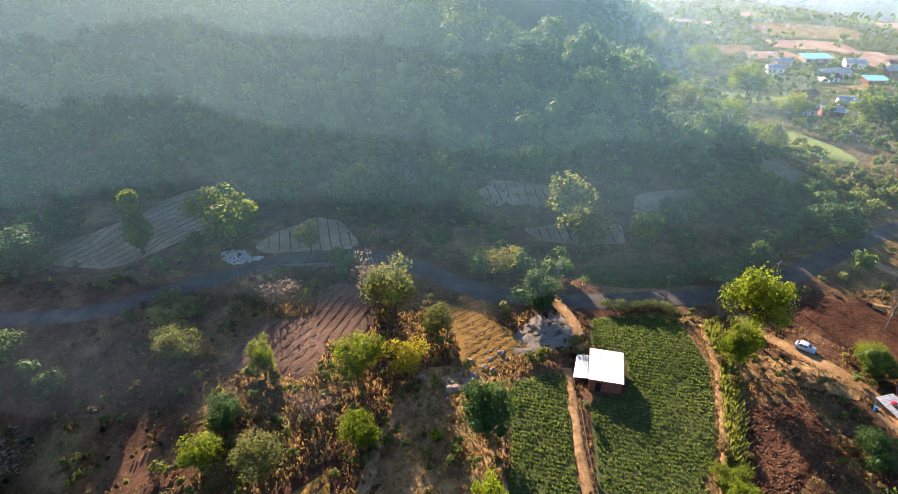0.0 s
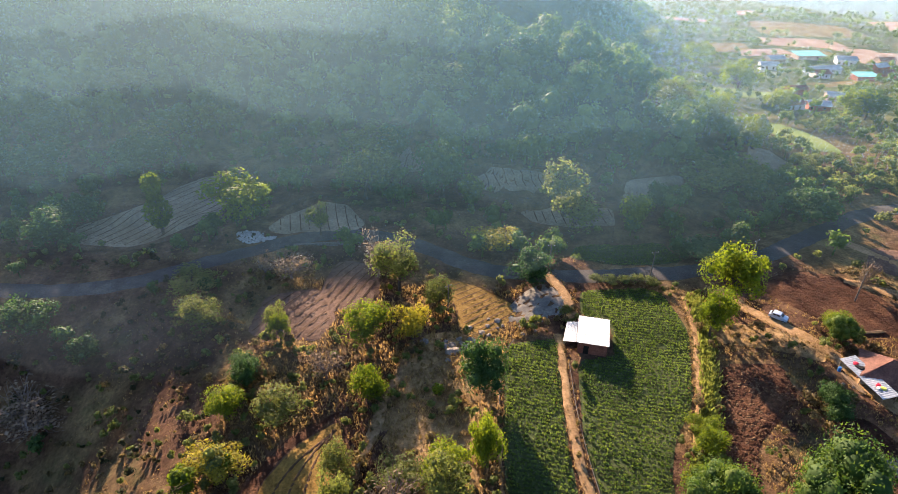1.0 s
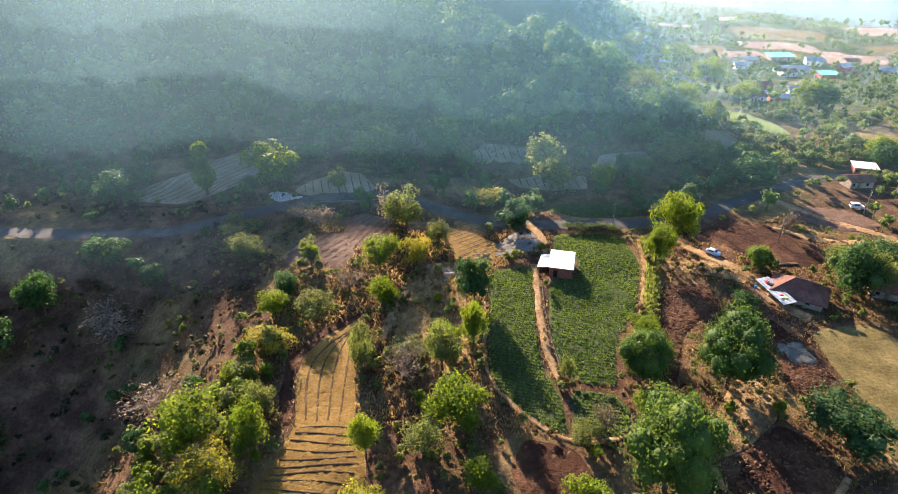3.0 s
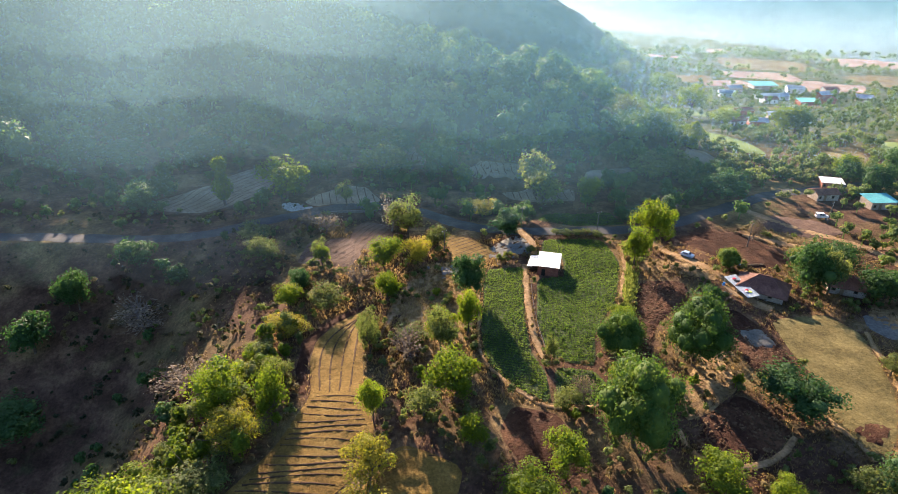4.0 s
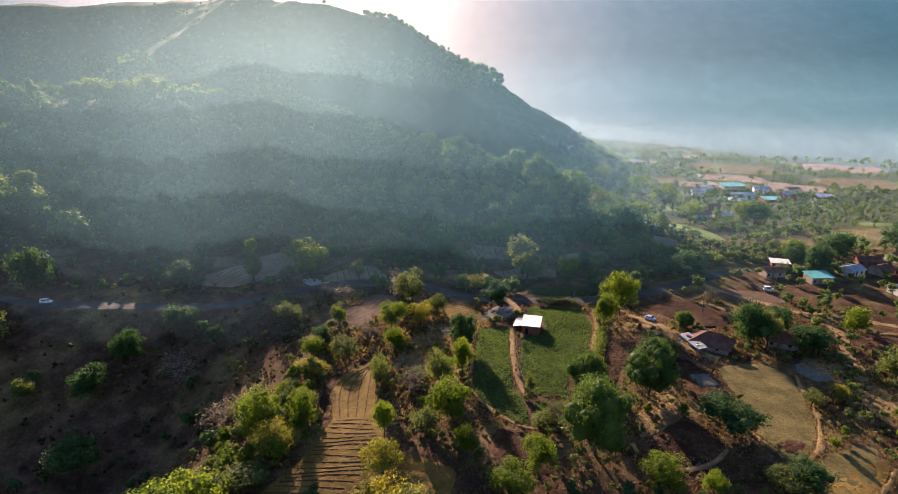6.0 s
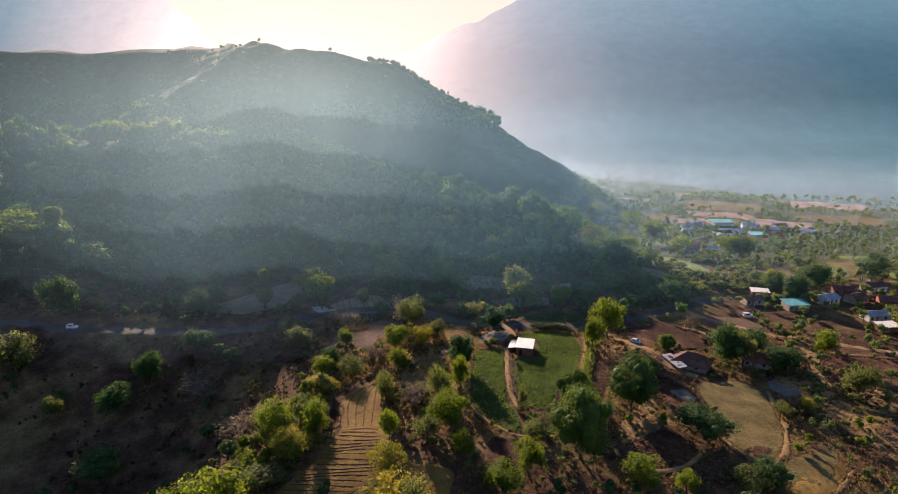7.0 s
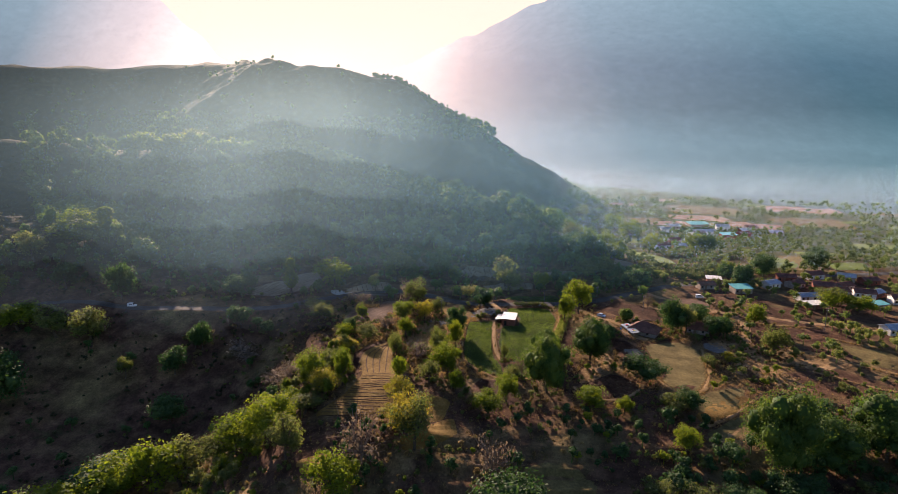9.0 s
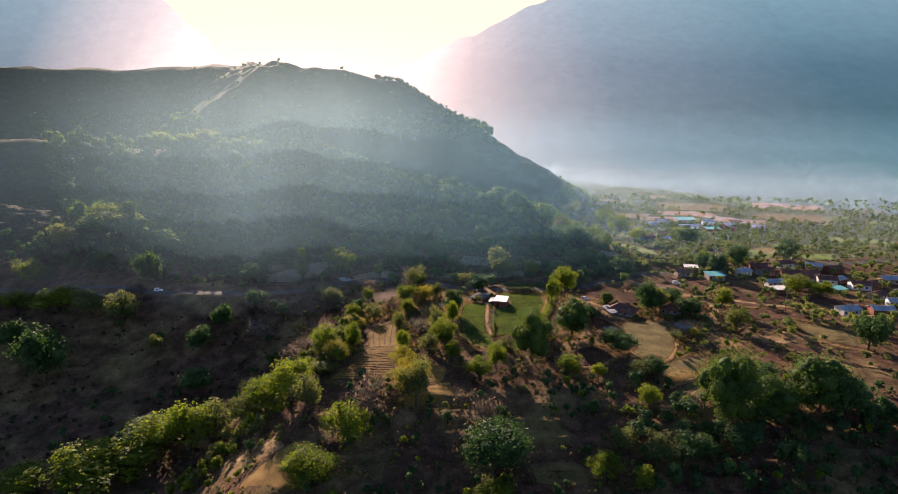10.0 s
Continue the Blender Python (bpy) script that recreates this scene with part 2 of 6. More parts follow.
M_BRICK = surface("red_brick", (0.17, 0.06, 0.04), (0.24, 0.09, 0.06), (0.3, 0.13, 0.09), 0.6, 5.0, 0.9, 0.5, 0.05)
M_MUD = surface("mud_plaster", (0.24, 0.19, 0.15), (0.34, 0.28, 0.23), (0.45, 0.39, 0.33), 0.4, 3.0, 0.9, 0.2, 0.05)
M_LIME = surface("limewash", (0.5, 0.5, 0.48), (0.62, 0.62, 0.6), (0.74, 0.73, 0.7), 0.4, 3.0, 0.85, 0.2, 0.04)
M_WOOD = surface("weathered_wood", (0.15, 0.1, 0.06), (0.23, 0.16, 0.1), (0.32, 0.24, 0.15), 0.8, 6.0, 0.85, 0.3, 0.03)
M_CONCRETE = surface("pole_concrete", (0.09, 0.085, 0.075), (0.13, 0.12, 0.11), (0.19, 0.18, 0.165), 0.6, 5.0, 0.9, 0.2, 0.03)
M_DARK = surface("dark_opening", (0.015, 0.014, 0.013), (0.022, 0.02, 0.018), (0.03, 0.028, 0.026), 0.6, 3.0, 0.7, 0.1, 0.02)
M_RUBBER = surface("rubber", (0.015, 0.015, 0.015), (0.022, 0.022, 0.022), (0.03, 0.03, 0.03), 1.0, 6.0, 0.8, 0.1, 0.02)
M_CARBLUE = surface("pale_blue_car_paint", (0.33, 0.43, 0.55), (0.4, 0.5, 0.62), (0.46, 0.56, 0.68), 0.3, 8.0, 0.25, 0.02, 0.01, gloss=0.6)
M_CARWHITE = surface("white_car_paint", (0.68, 0.68, 0.68), (0.76, 0.76, 0.76), (0.82, 0.82, 0.82), 0.3, 8.0, 0.25, 0.02, 0.01, gloss=0.6)
M_RED = surface("red_cloth", (0.4, 0.02, 0.04), (0.55, 0.03, 0.06), (0.65, 0.06, 0.09), 0.8, 6.0, 0.8, 0.3, 0.03)
M_CLOTHBLUE = surface("blue_plastic", (0.03, 0.14, 0.38), (0.05, 0.2, 0.5), (0.08, 0.28, 0.6), 0.8, 6.0, 0.5, 0.2, 0.03)
M_CLOTHYELLOW = surface("lime_yellow_cloth", (0.55, 0.55, 0.08), (0.68, 0.68, 0.12), (0.75, 0.75, 0.2), 0.8, 6.0, 0.8, 0.3, 0.03)
M_GLASS, _nt, _b, _o = nodes_of("car_glass")
_b.inputs["Base Color"].default_value, _b.inputs["Roughness"].default_value = (0.02, 0.025, 0.03, 1), 0.08

F_LIME = foliage("lime_leaves", (0.045, 0.075, 0.01), (0.095, 0.138, 0.013), (0.165, 0.205, 0.02), (2.1, 2.0, 0.55), share=0.48, mixture=0.2)
F_DARK = foliage("dark_leaves", (0.018, 0.042, 0.016), (0.03, 0.068, 0.022), (0.055, 0.1, 0.03), (1.8, 2.0, 0.9), share=0.3)
F_MANGO = foliage("mango_leaves", (0.022, 0.05, 0.014), (0.042, 0.085, 0.018), (0.085, 0.125, 0.022), (2.0, 2.0, 0.8), share=0.33)
F_OLIVE = foliage("olive_leaves", (0.05, 0.07, 0.022), (0.085, 0.11, 0.035), (0.13, 0.15, 0.05), (2.0, 1.9, 0.9))
F_YELLOW = foliage("yellow_leaves", (0.1, 0.115, 0.02), (0.185, 0.18, 0.026), (0.285, 0.24, 0.035), (1.9, 1.8, 0.55), mixture=0.22)
F_DRY = foliage("dry_leaves", (0.1, 0.075, 0.05), (0.16, 0.12, 0.08), (0.22, 0.17, 0.12), (1.5, 1.4, 1.1), share=0.3)
F_WOODS = foliage("hill_leaves", (0.044, 0.08, 0.022), (0.095, 0.148, 0.037), (0.165, 0.21, 0.05), (2.3, 2.2, 0.7), clump=0.11, share=0.48, mixture=0.2)
F_HILL_DARK = foliage("hill_dark_leaves", (0.026, 0.052, 0.018), (0.052, 0.094, 0.029), (0.09, 0.138, 0.04), (2.1, 2.2, 0.7), clump=0.11, share=0.42, mixture=0.2)
# paler than the hill leaves: sunlight on the crest put into their colour
F_CREST_SUN = foliage("sun_toned_crest_leaves", (0.11, 0.15, 0.034), (0.18, 0.215, 0.048), (0.27, 0.29, 0.064), (2.4, 2.3, 0.8), share=0.58)
F_VALLEY = foliage("valley_leaves", (0.035, 0.06, 0.022), (0.075, 0.115, 0.036), (0.14, 0.17, 0.05), (2.2, 2.1, 0.9), clump=0.05, mixture=0.2)
# undergrowth tone with the shade between crowns and in the gully painted in
F_UNDER_SHADE = foliage("shade_dark_undergrowth", (0.016, 0.022, 0.012), (0.032, 0.038, 0.02), (0.06, 0.06, 0.03), (1.6, 1.6, 1.0), clump=0.06)
F_CROP = foliage("crop_leaves", (0.032, 0.06, 0.016), (0.06, 0.1, 0.024), (0.105, 0.15, 0.036), (2.0, 2.0, 0.8), clump=0.16)
F_SCRUB = foliage("scrub_leaves", (0.06, 0.048, 0.026), (0.12, 0.094, 0.046), (0.2, 0.155, 0.075), (1.9, 1.8, 1.0), clump=0.06)
F_GRASS = foliage("dry_grass", (0.11, 0.077, 0.034), (0.19, 0.135, 0.058), (0.28, 0.2, 0.09), (1.4, 1.3, 1.0), clump=0.1)


# ---- meshes ----
def quick_mesh(name, verts, faces, material, smooth=False):
    """A mesh from an array of places and an array of faces, or a list of such arrays, each with its own number of corners."""
    groups = [np.asarray(f, np.int32) for f in (faces if isinstance(faces, list) and len(faces) and isinstance(faces[0], np.ndarray) else [faces])]
    verts = np.asarray(verts, np.float32)
    corners = np.concatenate([g.ravel() for g in groups])
    sizes = np.concatenate([np.full(len(g), g.shape[1], np.int32) for g in groups])
    me = bpy.data.meshes.new(name)
    me.vertices.add(len(verts))
    me.vertices.foreach_set("co", verts.ravel())
    me.loops.add(len(corners))
    me.loops.foreach_set("vertex_index", corners)
    me.polygons.add(len(sizes))
    me.polygons.foreach_set("loop_start", np.concatenate([[0], np.cumsum(sizes)[:-1]]).astype(np.int32))
    me.polygons.foreach_set("use_smooth", np.full(len(sizes), smooth))
    me.update(calc_edges=True)
    me.materials.append(material)
    return me


def part(name, data, material, parent, label=""):
    """Links a bmesh, or a mesh, as one object under a thing or a part."""
    if isinstance(data, bmesh.types.BMesh):
        me = bpy.data.meshes.new(name)
        data.to_mesh(me)
        data.free()
        me.materials.append(material)
        data = me
    ob = new(name, data)
    ob.parent = parent
    return tagged(ob, label)


def box(bm, x, y, z, sx, sy, sz, turn=0.0, bevel=0.0):
    made = bmesh.ops.create_cube(bm, size=1, matrix=pose(x, y, z + sz / 2, 0, 0, turn) @ Matrix.Diagonal((sx, sy, sz, 1)))
    if bevel:
        edges = list({e for v in made["verts"] for e in v.link_edges})
        bmesh.ops.bevel(bm, geom=edges, offset=bevel, segments=1, affect="EDGES", profile=0.5)
    return bm


def boxes(*rows, bevel=0.0):
    bm = bmesh.new()
    for r in rows:
        box(bm, *r, bevel=bevel)
    return bm


def tube(vs, fs, points, radii, sides):
    """Adds a tapered tube along points to the lists of places and faces."""
    start = len(vs)
    for i, (p, r) in enumerate(zip(points, radii)):
        p = np.asarray(p, float)
        a = np.asarray(points[min(i + 1, len(points) - 1)], float) - np.asarray(points[max(i - 1, 0)], float)
        a /= np.linalg.norm(a) + 1e-9
        u = np.cross(a, (0.31, 0.9, 0.12))
        u /= np.linalg.norm(u) + 1e-9
        v = np.cross(a, u)
        for k in range(sides):
            w = 2 * math.pi * k / sides
            vs.append(p + r * (math.cos(w) * u + math.sin(w) * v))
    for i in range(len(points) - 1):
        for k in range(sides):
            a, b = start + i * sides + k, start + i * sides + (k + 1) % sides
            fs.append((a, b, b + sides, a + sides))


def leaf_quads(rng, centres, outward, size, spread=0.5, plump=0.36):
    """Small leaf clumps, each one four-cornered blade, facing roughly outward."""
    n = len(centres)
    nor = outward + rng.normal(0, spread, (n, 3))
    nor /= np.linalg.norm(nor, axis=1, keepdims=True) + 1e-9
    u = np.cross(nor, rng.normal(0, 1, (n, 3)))
    u /= np.linalg.norm(u, axis=1, keepdims=True) + 1e-9
    v = np.cross(nor, u)
    s = size * rng.uniform(0.6, 1.35, (n, 1))
    quad = np.stack([centres - u * s * 0.6, centres + v * s * plump - nor * s * 0.08, centres + u * s * 0.6, centres - v * s * plump - nor * s * 0.08], 1)
    return quad.reshape(-1, 3), np.arange(4 * n).reshape(-1, 4)


def ball(level):
    """The places and faces of a round lump to be worn uneven."""
    bm = bmesh.new()
    bmesh.ops.create_icosphere(bm, subdivisions=level, radius=1)
    v = np.array([p.co[:] for p in bm.verts])
    f = np.array([[p.index for p in q.verts] for q in bm.faces])
    bm.free()
    return v, f


LUMP, LUMP_FINE = ball(1), ball(2)


# ---- the lie of the land ----
def ramp(v, a, b):
    s = np.clip((v - a) / (b - a), 0.0, 1.0)
    return s * s * (3 - 2 * s)


def ridge(x, y, crest, slope):
    """A ridge's height: crest points (x, y, z), falling off at the slope to both sides."""
    best = np.full(np.shape(x), -1e3)
    for (x0, y0, z0), (x1, y1, z1) in zip(crest, crest[1:]):
        dx, dy = x1 - x0, y1 - y0
        s = np.clip(((x - x0) * dx + (y - y0) * dy) / (dx * dx + dy * dy), 0, 1)
        d = np.hypot(x - x0 - s * dx, y - y0 - s * dy)
        best = np.maximum(best, z0 + s * (z1 - z0) - slope * (np.sqrt(d * d + 144) - 12))
    return best


def swell(x, y, size, seed):
    """Soft rolling relief between -1 and 1."""
    k = 2 * math.pi / size
    return (np.sin(k * (x + 0.31 * y) + seed) * np.cos(k * (0.83 * y - 0.2 * x) + 2.3 * seed)
            + 0.5 * np.sin(2.3 * k * (0.6 * x - y) + 4.1 * seed) * np.cos(1.9 * k * (x + 0.4 * y) - seed)) / 1.5


def soft_max(a, b, k):
    h = np.clip(0.5 + 0.5 * (a - b) / k, 0, 1)
    return b + (a - b) * h + k * h * (1 - h)


UPPER = [(-999, 637, 146), (-622, 592, 142), (-470, 630, 141), (-360, 625, 147), (-290, 600, 146), (-211, 505, 142), (-89, 503, 123), (-39, 487, 88), (5, 470, 46), (42, 453, 6), (77, 442, -34)]
KNOLL = [(-420, 330, 64), (-260, 310, 58), (-190, 312, 60), (-130, 305, 57), (-90, 290, 47), (-30, 255, 32), (20, 230, 28), (55, 197, 17), (80, 173, 3)]
LEFT = [(-420, 190, 34), (-260, 170, 26), (-200, 158, 20), (-165, 150, 8)]


def height_plain(x, y):
    """The land before any terrace or road was cut."""
    x, y = np.asarray(x, float), np.asarray(y, float)
    z = 1.5 + 0 * x
    # the valley falls away behind the village
    z = z - 15 * ramp(y, 170, 400) * ramp(x, 40, 170) - 4 * ramp(x, 180, 420)
    # the gully on the west
    z = z - 28 * ramp(-x, 36, 92) * ramp(-y, -108, -25) - 4 * ramp(-x, 20, 60) * ramp(-y, -60, 20)
    # the slope below the terraces
    z = z - 4 * ramp(-y, -20, 60) - 24 * ramp(-y, 0, 110) * ramp(x, -50, -5)
    z = z + 0.5 * swell(x, y, 60, 1.7)
    h = soft_max(ridge(x, y, UPPER, 0.6), ridge(x, y, KNOLL, 0.43), 10)
    h = soft_max(h, ridge(x, y, LEFT, 0.36), 8)
    h = h + 3.5 * swell(x, y, 95, 0.6) + 1.2 * swell(x, y, 31, 2.2)
    return soft_max(h, z, 5)


def height(x, y):
    x, y = np.asarray(x, float), np.asarray(y, float)
    z = height_plain(x, y)
    # hand-cut terraces: at the hill's foot and on the slope below the fields
    cut = ramp(y, 95, 125) * (1 - ramp(y, 185, 230)) * (1 - ramp(x, 60, 100)) + (1 - ramp(y, 0, 25)) * ramp(x, -60, -20) * ramp(y, -105, -85)
    step = 1.9
    level = np.floor(z / step)
    return z + cut * (step * (level + ramp(z / step - level, 0.72, 0.98)) - z)


def inside(px, py, poly):
    """Which of the points lie in the outline."""
    res = np.zeros(np.shape(px), bool)
    n = len(poly)
    for i in range(n):
        (x0, y0), (x1, y1) = poly[i], poly[(i + 1) % n]
        cond = ((y0 > py) != (y1 > py)) & (px < (x1 - x0) * (py - y0) / (y1 - y0 + 1e-12) + x0)
        res ^= cond
    return res


def nearest_on(px, py, line, closed):
    """Distance to an outline or a line, and the nearest place on it."""
    best, bx, by = np.full(np.shape(px), 1e9), np.zeros(np.shape(px)), np.zeros(np.shape(px))
    pts = list(zip(line, line[1:])) + ([(line[-1], line[0])] if closed else [])
    for (x0, y0), (x1, y1) in pts:
        dx, dy = x1 - x0, y1 - y0
        s = np.clip(((px - x0) * dx + (py - y0) * dy) / (dx * dx + dy * dy + 1e-12), 0, 1)
        qx, qy = x0 + s * dx, y0 + s * dy
        d = np.hypot(px - qx, py - qy)
        m = d < best
        best, bx, by = np.where(m, d, best), np.where(m, qx, bx), np.where(m, qy, by)
    return best, bx, by


def smooth_line(pts, times=3, closed=False):
    """Rounds a line's corners by cutting them."""
    for _ in range(times):
        res = [] if closed else [pts[0]]
        k = 0.12 if closed else 0.25
        for a, b in zip(pts, pts[1:] + (pts[:1] if closed else [])):
            res += [((1 - k) * a[0] + k * b[0], (1 - k) * a[1] + k * b[1]), (k * a[0] + (1 - k) * b[0], k * a[1] + (1 - k) * b[1])]
        pts = res if closed else res + [pts[-1]]
    return pts


ROAD = smooth_line([(-420, 60), (-300, 84), (-200, 96), (-140, 97), (-99, 97), (-77, 101), (-57, 115), (-46, 124), (-33, 128), (-18, 124), (-6, 117), (5, 111), (20, 109), (35, 111), (52, 114), (73, 121), (93, 136), (116, 151), (150, 160), (200, 175), (280, 200)], 2)


def axis(*spans):
    """Grid lines: (from, to, step) spans joined end to end."""
    out = []
    for a, b, step in spans:
        out += list(np.linspace(a, b, max(1, int(round((b - a) / step))), endpoint=False))
    return np.array(out + [spans[-1][1]])


def land(x, y):
    """The ground's height, with the road's bed cut level along its line."""
    z = height(x, y)
    x, y = np.asarray(x, float), np.asarray(y, float)
    near = (y > 40) & (y < 230)
    if np.any(near):
        d, bx, by = nearest_on(x, y, ROAD, False)
        bed = height_plain(bx, by)
        w = np.where(near, 1 - ramp(d, 3.2, 6.5), 0)
        z = z + w * (bed - z)
    return z


# ---- the ground, one sheet to the horizon ----
gx = axis((-2600, -900, 170), (-900, -300, 20), (-300, -135, 3), (-135, 140, 1.25), (140, 300, 3), (300, 900, 20), (900, 2600, 170))
gy = axis((-600, -80, 40), (-80, 178, 1.25), (178, 560, 3.4), (560, 1000, 20), (1000, 3000, 200))
X, Y = np.meshgrid(gx, gy)
Z = land(X.ravel(), Y.ravel())
nx, ny = len(gx), len(gy)
idx = np.arange(nx * ny).reshape(ny, nx)
quads = np.stack([idx[:-1, :-1], idx[:-1, 1:], idx[1:, 1:], idx[1:, :-1]], -1).reshape(-1, 4)
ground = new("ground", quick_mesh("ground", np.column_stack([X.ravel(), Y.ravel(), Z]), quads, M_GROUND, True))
tagged(ground, "dry reddish valley ground with hills and terraces", "ground", kind="structure")


def far_mountain(name, label, span, line, foot, deep, lean, material, seed):
    """A distant range: a gently rising foot, steep slopes with level ledges, and an uneven skyline along line."""
    us, vs = np.linspace(*span, 300), np.linspace(0, 1, 90)
    U, V = np.meshgrid(us, vs)
    top = np.interp(U, *line) + 10 * swell(U, 0 * U, 260, seed) + 3 * swell(U, 0 * U, 70, seed)
    rise = 0.035 * ramp(V, 0.0, 0.3) + 0.965 * np.clip((V - 0.22) / 0.78, 0, 1) ** 1.1
    rise = rise + 0.003 * np.sin(rise * 40) * ramp(V, 0.4, 0.6)
    z = -17.5 + (top + 17.5) * rise
    y = foot(U) + deep * V
    gull = 9 * ramp(V, 0.2, 0.6) * ramp(np.abs(U), 150, 500) * (swell(U, 0.3 * y, 330, seed) + 0.4 * swell(U, 0.3 * y, 120, seed + 1))
    x = U + lean * (U - 100) * V
    ids = np.arange(U.size).reshape(U.shape)
    q = np.stack([ids[:-1, :-1], ids[:-1, 1:], ids[1:, 1:], ids[1:, :-1]], -1).reshape(-1, 4)
    return tagged(new(name, quick_mesh(name, np.column_stack([x.ravel(), (y + gull).ravel(), z.ravel()]), q, material, True)), label, "mountain", kind="structure")


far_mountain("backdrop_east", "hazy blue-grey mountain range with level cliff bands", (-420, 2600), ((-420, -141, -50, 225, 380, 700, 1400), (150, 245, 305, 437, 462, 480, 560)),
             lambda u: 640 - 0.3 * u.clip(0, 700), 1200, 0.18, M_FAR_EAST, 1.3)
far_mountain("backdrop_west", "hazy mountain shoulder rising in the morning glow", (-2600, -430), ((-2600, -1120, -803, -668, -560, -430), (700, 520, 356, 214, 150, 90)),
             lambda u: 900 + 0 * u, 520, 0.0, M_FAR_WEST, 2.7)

# the village's houses: x, y, length, width, wall height, turn, roof
VILLAGE = [(144, 139, 9, 6, 2.8, 8, "teal"), (164, 151, 8, 6, 2.8, 25, "tin"), (178, 164, 9, 6, 2.7, -10, "tile"), (177, 152, 8, 6.5, 2.7, 30, "tile"), (196, 171, 9, 6.5, 3.0, 15, "tile"), (189, 147, 10, 7, 2.8, -20, "tile"),
           (192, 139, 8, 6, 2.7, 5, "red"), (172, 130, 10, 5.5, 2.6, 10, "tin"), (168, 116, 8, 4.5, 2.4, 12, "white")]
VILLAGE_EAST = [(200, 149, 8, 6, 2.8, 20, "red"), (203, 137, 9, 6.5, 2.8, -15, "tile"), (210, 139, 7, 5, 2.6, 30, "tin"), (200, 120, 6.5, 4.5, 2.5, 18, "teal"), (215, 128, 9, 7, 2.9, -8, "tile"), (226, 133, 9, 6, 2.8, 22, "red"),
                (239, 142, 9, 6.5, 2.8, 0, "tin"), (185, 86, 9, 6, 2.7, 12, "tin"), (200, 86, 9, 6, 2.7, -6, "tin"), (214, 112, 8, 6, 2.6, 28, "tile"), (216, 100, 8, 5.5, 2.6, -12, "tin"), (221, 163, 9, 6, 2.8, 10, "tile")]
VILLAGE_NORTH = [(212, 168, 8, 6, 2.8, -25, "tin"), (232, 118, 9, 6, 2.7, 15, "tile"), (246, 126, 9, 6.5, 2.7, -20, "tile"), (252, 108, 9, 6, 2.7, 5, "red"), (240, 96, 8, 6, 2.7, 20, "tin"), (137, 157, 7, 4.5, 2.6, -12, "white"),
                 (129, 146, 8, 5.5, 2.6, 8, "red"), (140, 262, 10, 7, 2.8, 20, "tile"), (152, 262, 9, 6, 2.8, -5, "tin"), (214, 404, 18, 9, 2.8, 8, "teal"), (205, 366, 22, 7, 2.6, 14, "tin"), (219, 346, 12, 7, 2.8, 5, "teal")]
FAR_VILLAGE = [(188, 392, 10, 7, 3, 10, "tin"), (232, 392, 11, 8, 3.5, -12, "tin"), (244, 376, 9, 7, 3, 20, "tin"), (260, 398, 10, 7, 3, 5, "tile"), (176, 372, 10, 7, 3, -8, "tin"), (236, 356, 10, 7, 3, 18, "tile"),
               (270, 372, 10, 7, 3, -15, "tin"), (196, 350, 9, 7, 3, 10, "tile"), (160, 300, 9, 6, 3, 12, "tile"), (172, 286, 8, 6, 3, -10, "tin")]


# ---- road, fields and paths, laid on the ground ----
PATHS = []


def ribbon(name, line, width, material, label, category, lift=0.1, ragged=0.3, seed=1):
    """A strip along a line, with uneven edges and a slight crown."""
    if material is M_TRACK and name[:7] != "village":
        PATHS.append((line, width))
    pts = np.array(line)
    seg = np.hypot(*np.diff(pts, axis=0).T)
    s = np.concatenate([[0], np.cumsum(seg)])
    t = np.arange(0, s[-1], 1.0)
    cx, cy = np.interp(t, s, pts[:, 0]), np.interp(t, s, pts[:, 1])
    dx, dy = np.gradient(cx), np.gradient(cy)
    ln = np.hypot(dx, dy)
    nx_, ny_ = -dy / ln, dx / ln
    rng = np.random.default_rng(seed)
    cols = np.linspace(-1, 1, 7)
    wl, wr = (width / 2 + ragged * np.convolve(rng.normal(0, 1, len(t)), np.ones(4) / 4, "same") for _ in range(2))
    V = []
    for c in cols:
        w = np.where(c < 0, -wl, wr) * abs(c)
        x, y = cx + nx_ * w, cy + ny_ * w
        V.append(np.column_stack([x, y, np.maximum(land(x, y), land(cx, cy) - 0.3) + lift * (1 - 0.55 * abs(c) ** 4)]))
    V = np.array(V)
    ids = np.arange(V.shape[0] * V.shape[1]).reshape(V.shape[:2])
    q = np.stack([ids[:-1, :-1], ids[:-1, 1:], ids[1:, 1:], ids[1:, :-1]], -1).reshape(-1, 4)[:, ::-1]
    return tagged(new(name, quick_mesh(name, V.reshape(-1, 3), q, material, True)), label, category, kind="structure")


